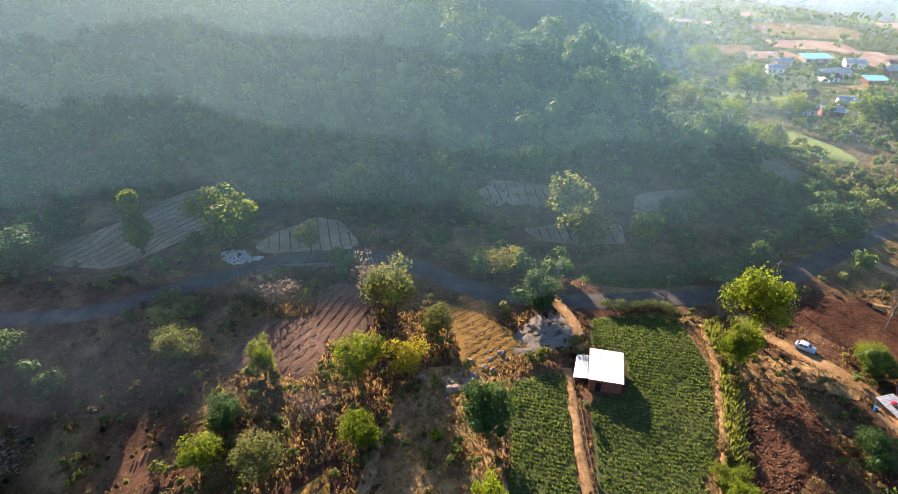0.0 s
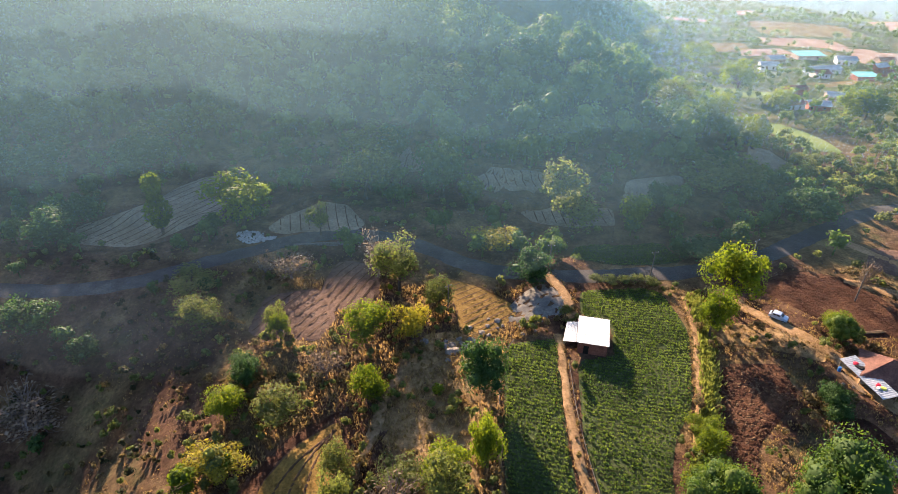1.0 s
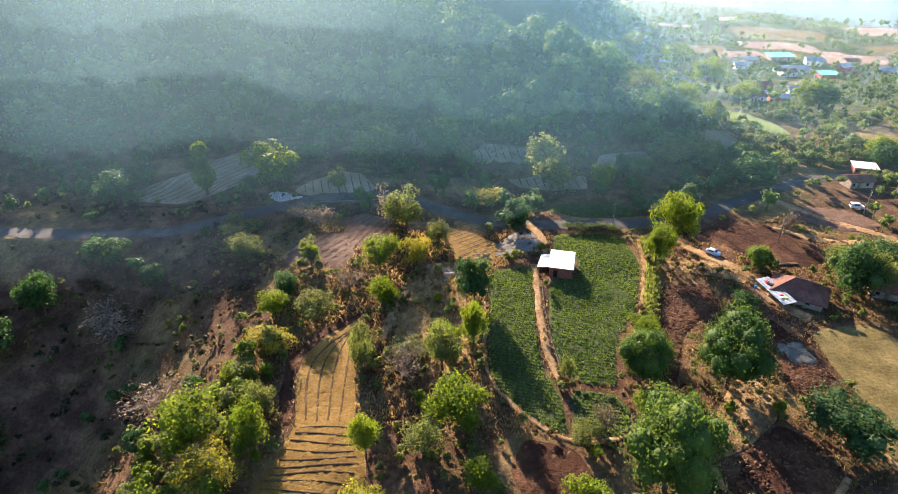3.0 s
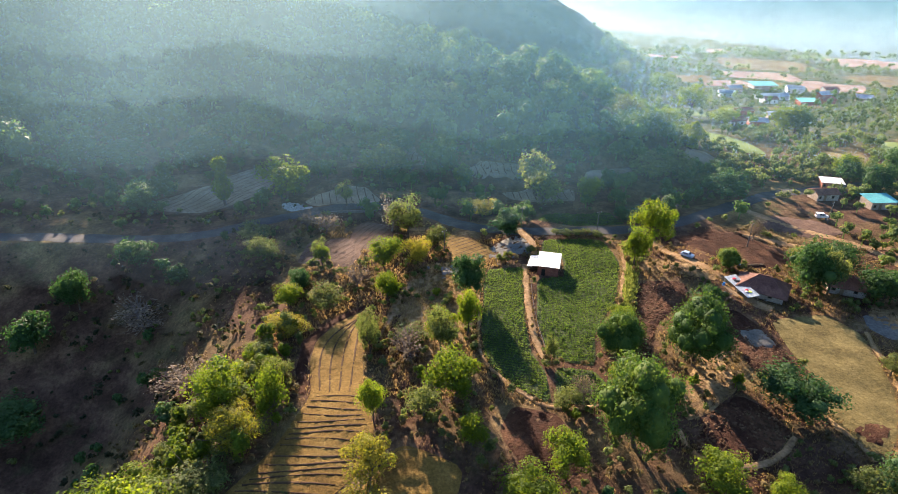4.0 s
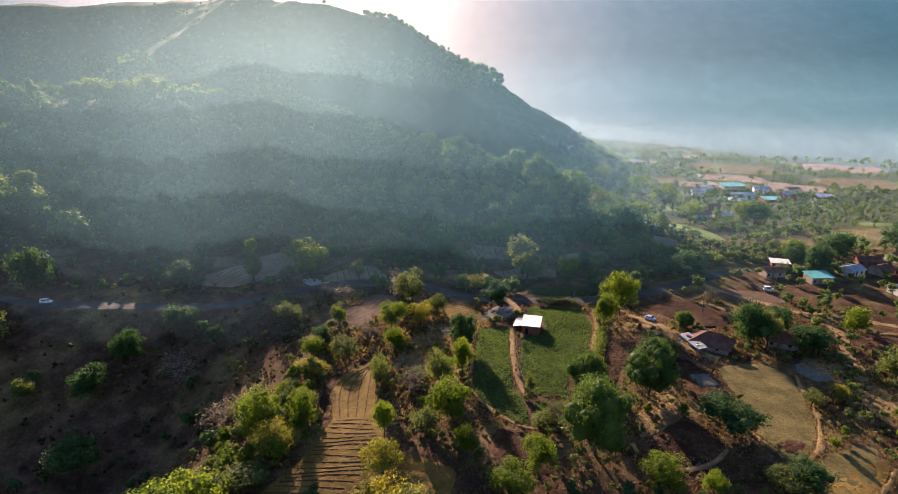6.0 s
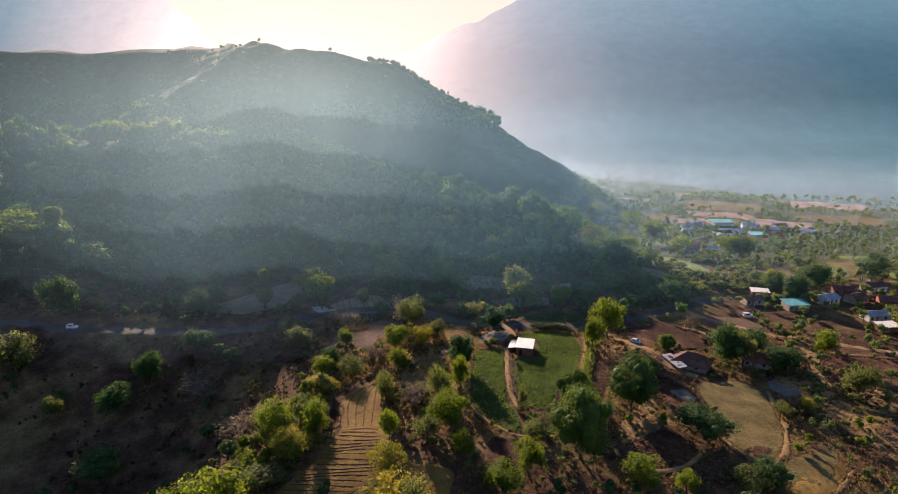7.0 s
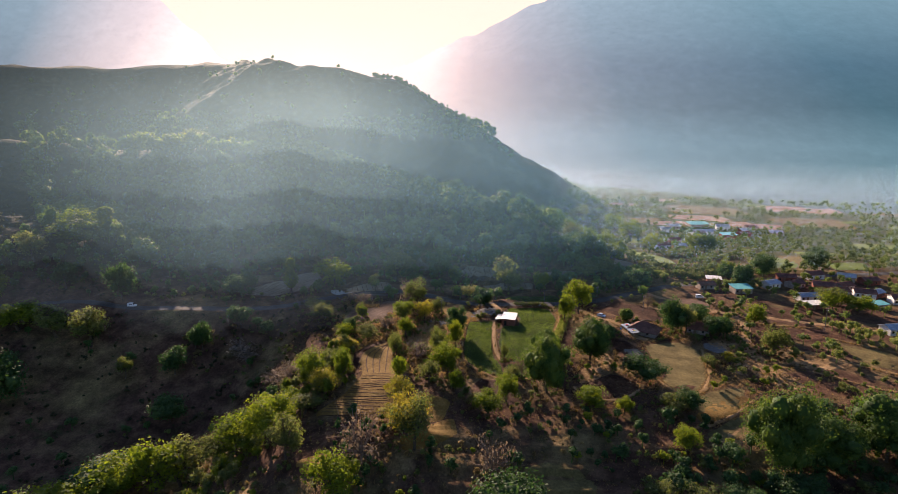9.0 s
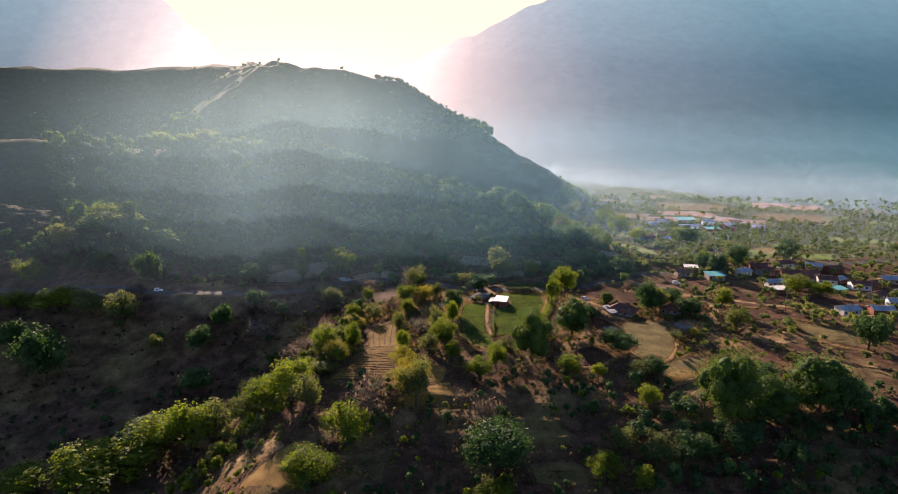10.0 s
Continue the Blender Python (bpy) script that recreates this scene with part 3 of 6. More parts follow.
def patch(name, outline, material, label, category="field", cell=0.9, rows=None, lift=0.14, rough=0.05, seed=1):
    """A field: an outline filled with a fine grid, its edge on the outline; rows = (degrees, spacing, height) of its ridges."""
    poly = smooth_line(list(outline), 2, True)
    P = np.array(poly)
    x0, y0 = P.min(0) - cell
    x1, y1 = P.max(0) + cell
    xs, ys = np.arange(x0, x1, cell), np.arange(y0, y1, cell)
    X, Y = np.meshgrid(xs, ys)
    ins = inside(X, Y, poly)
    d, bx, by = nearest_on(X, Y, poly, True)
    x, y = np.where(ins, X, bx), np.where(ins, Y, by)
    z = land(x, y) + lift * np.where(ins, ramp(d, 0, 0.8), 0.25)
    rng = np.random.default_rng(seed)
    z = z + np.where(ins, rng.normal(0, rough, X.shape), 0)
    if rows:
        a = radians(rows[0])
        w = (X * math.cos(a) + Y * math.sin(a) + 0.5 * swell(X, Y, 26, seed)) / rows[1]
        z = z + np.where(ins, rows[2] * np.abs(np.sin(math.pi * w)) ** 6 * ramp(d, 0.3, 1.5), 0)
    ids = np.arange(X.size).reshape(X.shape)
    q = np.stack([ids[:-1, :-1], ids[:-1, 1:], ids[1:, 1:], ids[1:, :-1]], -1).reshape(-1, 4)
    q = q[ins.ravel()[q].any(1)]
    used = np.unique(q)
    back = np.zeros(X.size, int)
    back[used] = np.arange(len(used))
    V = np.column_stack([x.ravel(), y.ravel(), z.ravel()])[used]
    FIELDS.append(poly)
    return tagged(new(name, quick_mesh(name, V, back[q], material, True)), label, category, kind="structure")


FIELDS = []


def furrows(outline, degrees, spacing, width, seed):
    """Dark furrow lines across a field, joined, each following the ground."""
    rng = np.random.default_rng(seed)
    P, a = np.array(outline), radians(degrees)
    c = P.mean(0)
    r = np.hypot(*(P - c).T).max()
    V, F, n = [], [], 0
    for k in np.arange(-r, r, spacing):
        t = np.arange(-r, r, 1.2)
        w = k + rng.normal(0, 0.1) + 0.4 * np.sin(t / 9 + seed)
        x, y = c[0] + t * math.cos(a) - w * math.sin(a), c[1] + t * math.sin(a) + w * math.cos(a)
        ok = inside(x, y, outline) & (nearest_on(x, y, outline, True)[0] > 0.5)
        z = land(x, y) + 0.44
        h = width / 2 * rng.uniform(0.7, 1.3, len(t))
        left = np.column_stack([x - h * -math.sin(a), y - h * math.cos(a), z - 0.1])
        right = np.column_stack([x + h * -math.sin(a), y + h * math.cos(a), z - 0.1])
        for i in np.nonzero(ok[:-1] & ok[1:])[0]:
            V += [left[i], left[i + 1], right[i + 1], right[i]]
            F.append((n, n + 1, n + 2, n + 3))
            n += 4
    return tagged(new("furrow_lines", quick_mesh("furrow_lines", V, F, M_BUND)), "dark furrow lines in a field", "furrows", kind="structure")


ribbon("road", ROAD, 5.6, M_ROAD, "narrow grey asphalt road winding along the hill", "road", 0.16, 0.4, 2)

CROP_WEST = [(8, 84), (18.5, 87), (18, 80), (17.2, 60), (18, 47), (20.5, 41), (21, 31), (17, 32), (12, 37), (7, 44), (6.5, 60), (7.5, 79)]
CROP_EAST = [(25, 104), (44, 107), (46, 90), (41, 70), (35.5, 61), (33, 54), (32, 46), (31, 43), (24, 44.5), (21, 50), (20, 60), (21.5, 80), (29, 82), (30, 92), (24, 94)]
CROP_LOW = [(22.5, 42.5), (31, 41.5), (33, 37), (31, 31), (22, 31)]
GOLD = [(-22, 62), (-28, 56), (-31, 48), (-30.5, 40), (-27.5, 30), (-31, 16), (-38, 3), (-21, 3), (-14, 12), (-13, 21), (-17, 31), (-19, 41), (-20.5, 52), (-20.5, 60)]
ORANGE = [(-8, 110), (2, 105), (9, 99), (10.5, 94), (4.5, 87), (-2, 89), (-3, 97)]
patch("crop_field_west", CROP_WEST, M_CROPSOIL, "low green bean crop in close rows", rows=(82, 0.95, 0.12), cell=0.5)
patch("crop_field_east", CROP_EAST, M_CROPSOIL, "low green bean crop in close rows", rows=(84, 0.75, 0.12), cell=0.5)
patch("crop_field_low", CROP_LOW, M_CROPSOIL, "low green bean crop on a lower terrace", rows=(84, 0.75, 0.12), cell=0.5)
patch("stubble_field", GOLD, M_STUBBLE, "golden stubble field with shallow bunds across", rows=(84, 0.9, 0.08), cell=0.5, seed=3)
patch("ploughed_rim", [(-22, 64.5), (-29.5, 58), (-33.5, 48), (-33, 38), (-30, 30), (-28.5, 30), (-31, 40), (-31.2, 48), (-28.4, 56), (-22.2, 62.2)], M_PLOUGH, "rim of turned dark red soil round the stubble", rough=0.1, seed=33)
patch("stubble_plot", ORANGE, M_STUBBLE, "small golden stubble plot beside the road", rows=(35, 2.0, 0.2), cell=0.6, seed=4)
patch("silt_yard", [(8.5, 97), (13, 104), (17, 106.5), (22, 102), (21, 95), (14, 91), (8, 92)], M_GREY, "bare grey silt yard", "yard", lift=0.1, rough=0.14, seed=5)
BANK = [(-9, 86), (-3, 88), (3, 85), (6, 80), (5.5, 62), (3, 46), (-6, 44), (-12, 54), (-16, 66), (-13, 78)]
patch("dry_bank", BANK, M_BANK, "dry tawny grass bank", "bank", lift=0.22, rough=0.12, seed=28)
FIELDS.pop()
patch("dry_bank", [(48, 96), (58, 94), (66, 92), (73, 86), (70, 82), (60, 86), (50, 87)], M_BANK, "dry tawny grass yard", "bank", lift=0.22, rough=0.1, seed=29)
FIELDS.pop()
patch("ploughed_field", [(49.5, 81.1), (61.0, 81.4), (60.3, 71.9), (48.9, 60.9), (43.2, 44.3), (39.9, 46.5), (46.1, 69.9)], M_PLOUGH, "freshly ploughed dark red soil", rows=(70, 1.6, 0.3), cell=0.6, rough=0.06, seed=6)
patch("ploughed_strip", [(64.8, 70.5), (70.5, 67.3), (74.5, 57.8), (75.2, 48.7), (68.8, 43.3), (65.2, 44.9), (64.3, 57.0), (63.7, 63.6)], M_PLOUGH, "ploughed strip of dark red soil", rows=(20, 1.6, 0.3), cell=0.6, rough=0.06, seed=7)
patch("red_field", [(66, 111), (78, 116), (88, 114), (97, 98), (92, 92), (80, 91), (71, 102)], M_PLOUGH, "bare dark red field beside the road", rows=(60, 2.2, 0.12), seed=8)
patch("straw_field", [(77.0, 64.3), (91.5, 67.5), (96.4, 58.8), (91.6, 37.5), (86.4, 27.6), (78.6, 18.7), (75.6, 25.7), (73.5, 28.9), (78.4, 39.3), (76.7, 50.3)], M_STRAW, "dry pale straw field", rows=(30, 3.5, 0.1), seed=9)
patch("dry_bank", [(46.6, 35.0), (61.5, 56.8), (60.1, 37.6), (51.3, 29.6), (46.1, 27.1)], M_BANK, "dry tawny grass between the plots", "bank", lift=0.2, rough=0.12, seed=30)
FIELDS.pop()
patch("grey_plot", [(67.0, 59.7), (73.5, 60.0), (74.7, 52.8), (68.8, 52.1)], M_GREY, "small bare grey plot in the ploughed strip", lift=0.45, seed=35)
patch("turned_patch", [(76.7, 26.7), (81.5, 30.1), (85.2, 27.6), (81.2, 22.9), (78.1, 23.6)], M_PLOUGH, "turned patch of red soil in the straw field", lift=0.3, rough=0.1, seed=34)
patch("straw_terrace", [(79, 18), (90, 25), (101, 29), (95, 16), (80, 7)], M_STRAW, "dry straw terrace", seed=10)
patch("sunken_plot", [(46.2, 22.0), (52.4, 30.7), (59.0, 35.5), (64.0, 31.2), (65.3, 25.3), (59.6, 19.9), (53.1, 17.2), (47.9, 18.3)], M_PLOUGH, "round sunken plot of dark red soil", rough=0.12, seed=11)
TERRACES = (([(-104, 119), (-88, 118), (-82, 122), (-72, 133), (-73, 149), (-80, 166), (-87, 163), (-92, 155), (-96, 137), (-109, 129)], 62, "fallow tan terrace field with furrows"), ([(-56, 129), (-45, 127), (-31, 128), (-30, 136), (-37, 145), (-44, 147), (-54, 138)], 105, "fallow tan terrace field with furrows"), ([(-42, 188), (-37, 191), (-23, 181), (-15, 169), (-24, 167)], 80, "narrow fallow terrace on the hillside"),
            ([(0, 160), (5, 154), (20, 153), (25, 161), (15, 163), (4, 165)], 100, "fallow tan terrace field with furrows"), ([(13, 146), (17, 139), (39, 135), (40, 146), (26, 148)], 95, "fallow terrace strip above the road"), ([(44, 153), (53, 152), (65, 161), (64, 167), (47, 162)], 95, "fallow terrace strip above the road"), ([(85, 171), (97, 172), (106, 183), (103, 194), (96, 196)], 60, "dry terrace on the hill's flank"))
for k, (outline, degrees, label) in enumerate(TERRACES):
    patch("terrace_field", outline, M_FALLOW, label, rows=(degrees - 90, 2.6, 0.2), seed=12 + k)
patch("kitchen_plot", [(24, 117), (27, 127), (50, 129), (54, 121), (44, 117)], M_CROPSOIL, "small dark green vegetable plot beside the road", rows=(85, 1.4, 0.25), seed=18)
patch("fallow_plot", [(-34, 100), (-33, 116), (-22, 113), (-20, 96), (-30, 92)], M_REDFALLOW, "reddish fallow plot below the road", rows=(20, 2.4, 0.18), seed=19)
patch("fallow_plot", [(-46, 84), (-46, 98), (-34, 101), (-28, 90), (-30, 82)], M_REDFALLOW, "reddish fallow plot below the road", rows=(10, 2.4, 0.18), seed=20)
patch("straw_terrace", [(78, 0), (88, 7), (96, 13), (94, 0), (81, -5)], M_STRAW, "dry straw terrace", seed=26)
patch("pond", [(99, 62), (101, 68), (107, 68), (107, 58), (102, 57)], M_GREY, "pale dried pond bed", "pond", seed=27)
patch("lower_terrace", [(24, -18), (32, -14), (44, -20), (42, -27), (28, -26)], M_STRAW, "dry straw terrace on the lower slope", seed=21)
patch("lower_terrace", [(30, -32), (44, -30), (46, -38), (32, -39)], M_STRAW, "dry straw terrace on the lower slope", seed=22)
patch("lower_terrace", [(-14, 8), (-8, 18), (4, 14), (2, 2), (-8, 0)], M_STUBBLE, "golden stubble terrace below the fields", rows=(84, 3.0, 0.3), seed=23)
patch("lower_terrace", [(-52, -46), (-40, -30), (-28, -36), (-34, -52)], M_STUBBLE, "sloping dry grass terrace", seed=24)
patch("lower_terrace", [(10, 22), (13, 30), (22, 28), (26, 16), (18, 8)], M_PLOUGH, "red soil terrace below the crop", rough=0.1, seed=25)
for k, (mat, outline) in enumerate((
        (M_CROPGREEN, [(114, 236), (124, 230), (131, 208), (130, 196), (118, 197), (112, 222)]), (M_STRAW, [(222, 540), (296, 532), (300, 482), (215, 478)]), (M_CROPGREEN, [(199, 231), (214, 220), (198, 193), (178, 196)]),
        (M_STRAW, [(158, 205), (174, 201), (166, 184), (152, 187)]), (M_CROPGREEN, [(226, 214), (254, 220), (240, 197), (220, 192)]), (M_RED_FAR, [(250, 430), (304, 432), (290, 402), (244, 392)]),
        (M_STRAW, [(206, 236), (238, 240), (214, 202), (199, 208)]), (M_RED_FAR, [(200, 470), (260, 468), (262, 440), (205, 440)]), (M_STRAW, [(300, 470), (380, 480), (372, 420), (310, 425)]),
        (M_CROPGREEN, [(300, 330), (350, 340), (350, 300), (296, 300)]), (M_STRAW, [(150, 440), (190, 450), (185, 420), (150, 415)]), (M_RED_FAR, [(330, 560), (420, 560), (410, 510), (330, 515)]))):
    patch("valley_field", outline, mat, ("green field", "dry straw field", "pale reddish fallow field")[(M_CROPGREEN, M_STRAW, M_RED_FAR).index(mat)] + " in the far valley", cell=4.0, lift=0.5, seed=40 + k)
plots = np.random.default_rng(61)
for k in range(26):  # a patchwork of small plots
    u, v, a = plots.uniform(130, 520), plots.uniform(250, 600), radians(plots.uniform(-20, 35))
    L, W = plots.uniform(18, 46), plots.uniform(9, 20)
    quad = [(u + L * i * math.cos(a) - W * j * math.sin(a), v + L * i * math.sin(a) + W * j * math.cos(a)) for i, j in ((-0.5, -0.5), (0.5, -0.42), (0.48, 0.5), (-0.52, 0.45))]
    mat = (M_STRAW, M_RED_FAR, M_CROPGREEN)[k % 3]
    patch("valley_field", quad, mat, ("dry straw field", "pale reddish fallow field", "green field")[k % 3] + " in the far valley", cell=4.0, lift=0.4, seed=90 + k)
ribbon("field_path", smooth_line([(18.5, 88), (18.6, 80), (18.4, 68), (18.6, 56), (19.4, 49), (21.6, 43.5)], 2), 1.7, M_TRACK, "trodden bare earth path between the crops", "path", 0.3, 0.3, 3)
for outline, degrees, spacing in (*((o, d, 2.6) for o, d, _ in TERRACES[:5]), (ORANGE, 38, 1.8), ([(-34, 100), (-33, 116), (-22, 113), (-20, 96), (-30, 92)], 72, 2.0), ([(-46, 84), (-46, 98), (-34, 101), (-28, 90), (-30, 82)], 60, 2.2)):
    furrows(outline, degrees, spacing, 0.3, 7)
for k in range(17):  # low earth bunds across the lower stubble
    y0 = 29.5 - 1.62 * k
    xa, xb = np.interp(y0, (3, 16, 30), (-36.5, -30, -26.6)), np.interp(y0, (3, 12, 21, 31), (-21.5, -15, -14, -17.3))
    ribbon("bund", [(xa + (xb - xa) * s, y0 + 0.5 * math.sin(3 * s + k) + 1.2 * (s - 0.5) * (k > 8)) for s in np.linspace(0, 1, 9)], 0.42, M_BUND, "low dark earth bund in the stubble", "bund", 0.26, 0.12, 50 + k)
for k, s in enumerate((0.12, 0.36, 0.6, 0.84)):  # and along its upper end
    ribbon("bund", smooth_line([(-21.6 - 0.8 * s, 60), (-27 + 5.5 * s, 54), (-30 + 10 * s, 47), (-29.6 + 10.4 * s, 40), (-27 + 8.5 * s, 31)], 2), 0.45, M_BUND, "low dark earth bund in the stubble", "bund", 0.24, 0.1, 70 + k)
patch("straw_terrace", [(78, 9), (90, 20), (97, 24), (99, 20), (89, 9), (82, 5), (79, 6)], M_STUBBLE, "dry golden terrace on the slope", seed=81)
patch("straw_terrace", [(79, -3), (87, 4), (96, 7), (90, -3), (82, -6)], M_BANK, "dry grassy terrace on the slope", seed=82)
FIELDS.pop()
patch("straw_terrace", [(136, 7), (138, -2), (145, -1), (148, 4), (139, 6)], M_STRAW, "dry straw terrace beside the thicket", seed=83)
patch("spur_terrace", [(-37, -19), (-28, -13), (-24, -22), (-30, -25)], M_STUBBLE, "small golden plot on the spur", seed=84)
patch("spur_terrace", [(-10, -7), (5, 5), (7, -6), (-8, -12)], M_STUBBLE, "golden stubble plot on the spur", rows=(84, 3.0, 0.3), seed=85)
patch("spur_bank", [(-69, -16), (-48, -22), (-41, -33), (-57, -36)], M_BANK, "tawny grass slope on the spur", "bank", rough=0.12, seed=86)
FIELDS.pop()
patch("grass_strip", [(101, 66), (110, 78), (118, 82), (121, 70), (118, 50), (122, 30), (114, 24), (108, 40), (108, 56)], M_BANK, "tawny grass strip beside the track", "bank", rough=0.12, seed=87)
FIELDS.pop()
patch("village_plot", [(122, 92), (140, 88), (158, 86), (160, 74), (142, 72), (126, 80)], M_PLOUGH, "bare red plot below the village", rough=0.1, seed=88)
patch("village_plot", [(126, 66), (142, 62), (150, 50), (134, 44), (124, 50)], M_BANK, "dry grass plot below the village", rough=0.12, seed=89)
FIELDS.pop()
patch("village_plot", [(154, 70), (172, 60), (166, 44), (152, 52)], M_STRAW, "dry straw plot below the village", rough=0.1, seed=97)
patch("village_plot", [(96, 118), (110, 112), (122, 116), (118, 126), (104, 130)], M_REDFALLOW, "bare brown plot by the road", rough=0.1, seed=98)
for k, bank in enumerate(([(71, 2), (80, 4), (89, 8), (100, 20)], [(97.5, 60), (95, 46), (92.5, 37), (87.5, 27), (79.5, 18)], [(130, 43), (139, 34), (147, 28), (170, 20)], [(124, 58), (144, 57), (152, 47), (170, 37)], [(120, 97), (138, 91), (158, 89)], [(152, 77), (163, 68), (176, 60)], [(77, 19), (74, 30), (72, 42)])):
    ribbon("terrace_bank", smooth_line(bank, 2), 1.2, M_BANK, "pale dry grass bank along a terrace edge", "bund", 0.3, 0.5, 120 + k)
    PATHS.append((smooth_line(bank, 2), 1.6))
for k, bank in enumerate(([(-60.5, 131), (-56, 140.7), (-49.7, 146.5), (-41.5, 152), (-34.8, 149)], [(-103.5, 117), (-86.6, 116.2), (-80, 119), (-70.6, 131.5), (-72, 146)], [(5.3, 166), (15.3, 165), (25, 163), (28, 158)], [(15.5, 137.4), (28.8, 134.6), (39, 133.4)])):
    ribbon("terrace_bank", smooth_line(bank, 2), 2.2, M_BUND, "dark earth bank along a terrace edge", "bund", 0.8, 0.5, 130 + k)
ribbon("bank_track", smooth_line([(-11, 82.6), (-12.7, 76), (-14, 68), (-15.4, 61), (-16.8, 55), (-16.9, 50)], 2), 1.8, M_TRACK, "pale trodden track over the dry bank", "path", 0.4, 0.4, 12)
ribbon("farm_track", smooth_line([(18, 110), (21, 104), (22.5, 97), (21, 91)], 2), 2.6, M_TRACK, "bare earth track from the road to the shed", "path", 0.3, 0.25, 4)
ribbon("bund_path", smooth_line([(49, 104), (48, 92), (44, 76), (41, 66), (38, 58)], 2), 2.2, M_TRACK, "bare earth bund along the crop", "path", 0.3, 0.45, 5)
ribbon("ring_bund", smooth_line([(44.0, 24.9), (45.1, 18.1), (52.8, 16.4), (59.9, 18.7), (65.9, 24.8)], 2), 1.3, M_TRACK, "pale earth bund round the sunken plot", "bund", 0.3, 0.25, 9)
ribbon("crop_bank", smooth_line([(6, 70), (5.8, 46), (9, 40), (14.5, 34), (20, 29.6), (27, 29.4), (33, 32)], 2), 1.0, M_TRACK, "pale earth bank round the crop", "bund", 0.28, 0.45, 10)
ribbon("yard_track", smooth_line([(58, 108), (62, 98), (70, 90), (74, 82), (75, 72), (80, 68)], 2), 3.4, M_TRACK, "bare trodden farm track", "path", 0.25, 0.4, 6)
ribbon("village_track", smooth_line([(96, 134), (108, 118), (122, 108), (128, 92), (118, 70), (108, 50), (102, 38)], 2), 3.6, M_TRACK, "dirt track through the village fields", "path", 0.22, 0.5, 7)
ribbon("village_track_2", smooth_line([(88, 112), (104, 104), (124, 108), (150, 98), (186, 82), (240, 78)], 2), 3.2, M_TRACK, "dirt track through the village fields", "path", 0.22, 0.5, 8)


# ---- trees ----
def crown_of(rng, h, w, base, blobs, leaves, leaf, round_=0.5, solid=0.0):
    """Leaf clumps round several boughs; returns the boughs' centres too."""
    hc = h - base
    cs, rs = [], []
    for i in range(blobs):
        d = rng.normal(0, 1, 3)
        d /= np.linalg.norm(d)
        k = rng.uniform(0.3, 0.84)
        cs.append((d[0] * k * w / 2, d[1] * k * w / 2, base + hc * (0.5 + 0.5 * k * d[2] + 0.04)))
        rs.append(rng.uniform(0.13, 0.28) * min(w, hc * 1.2))
    cs, rs = np.array(cs), np.array(rs)
    pick = rng.integers(0, blobs, leaves)
    d = rng.normal(0, 1, (leaves, 3))
    d[:, 2] += 0.25
    d /= np.linalg.norm(d, axis=1, keepdims=True)
    r = rs[pick, None] * rng.uniform(round_, 1.08, (leaves, 1))
    V, F = leaf_quads(rng, cs[pick] + d * r, d, leaf)
    if solid:
        lv, lf = LUMP_FINE
        inner = cs[:, None] + lv[None] * rs[:, None, None] * solid * rng.uniform(0.75, 1.1, (blobs, len(lv), 1))
        F = [F, (np.arange(blobs)[:, None, None] * len(lv) + lf).reshape(-1, 3) + len(V)]
        V = np.concatenate([V, inner.reshape(-1, 3)])
    return V, F, cs


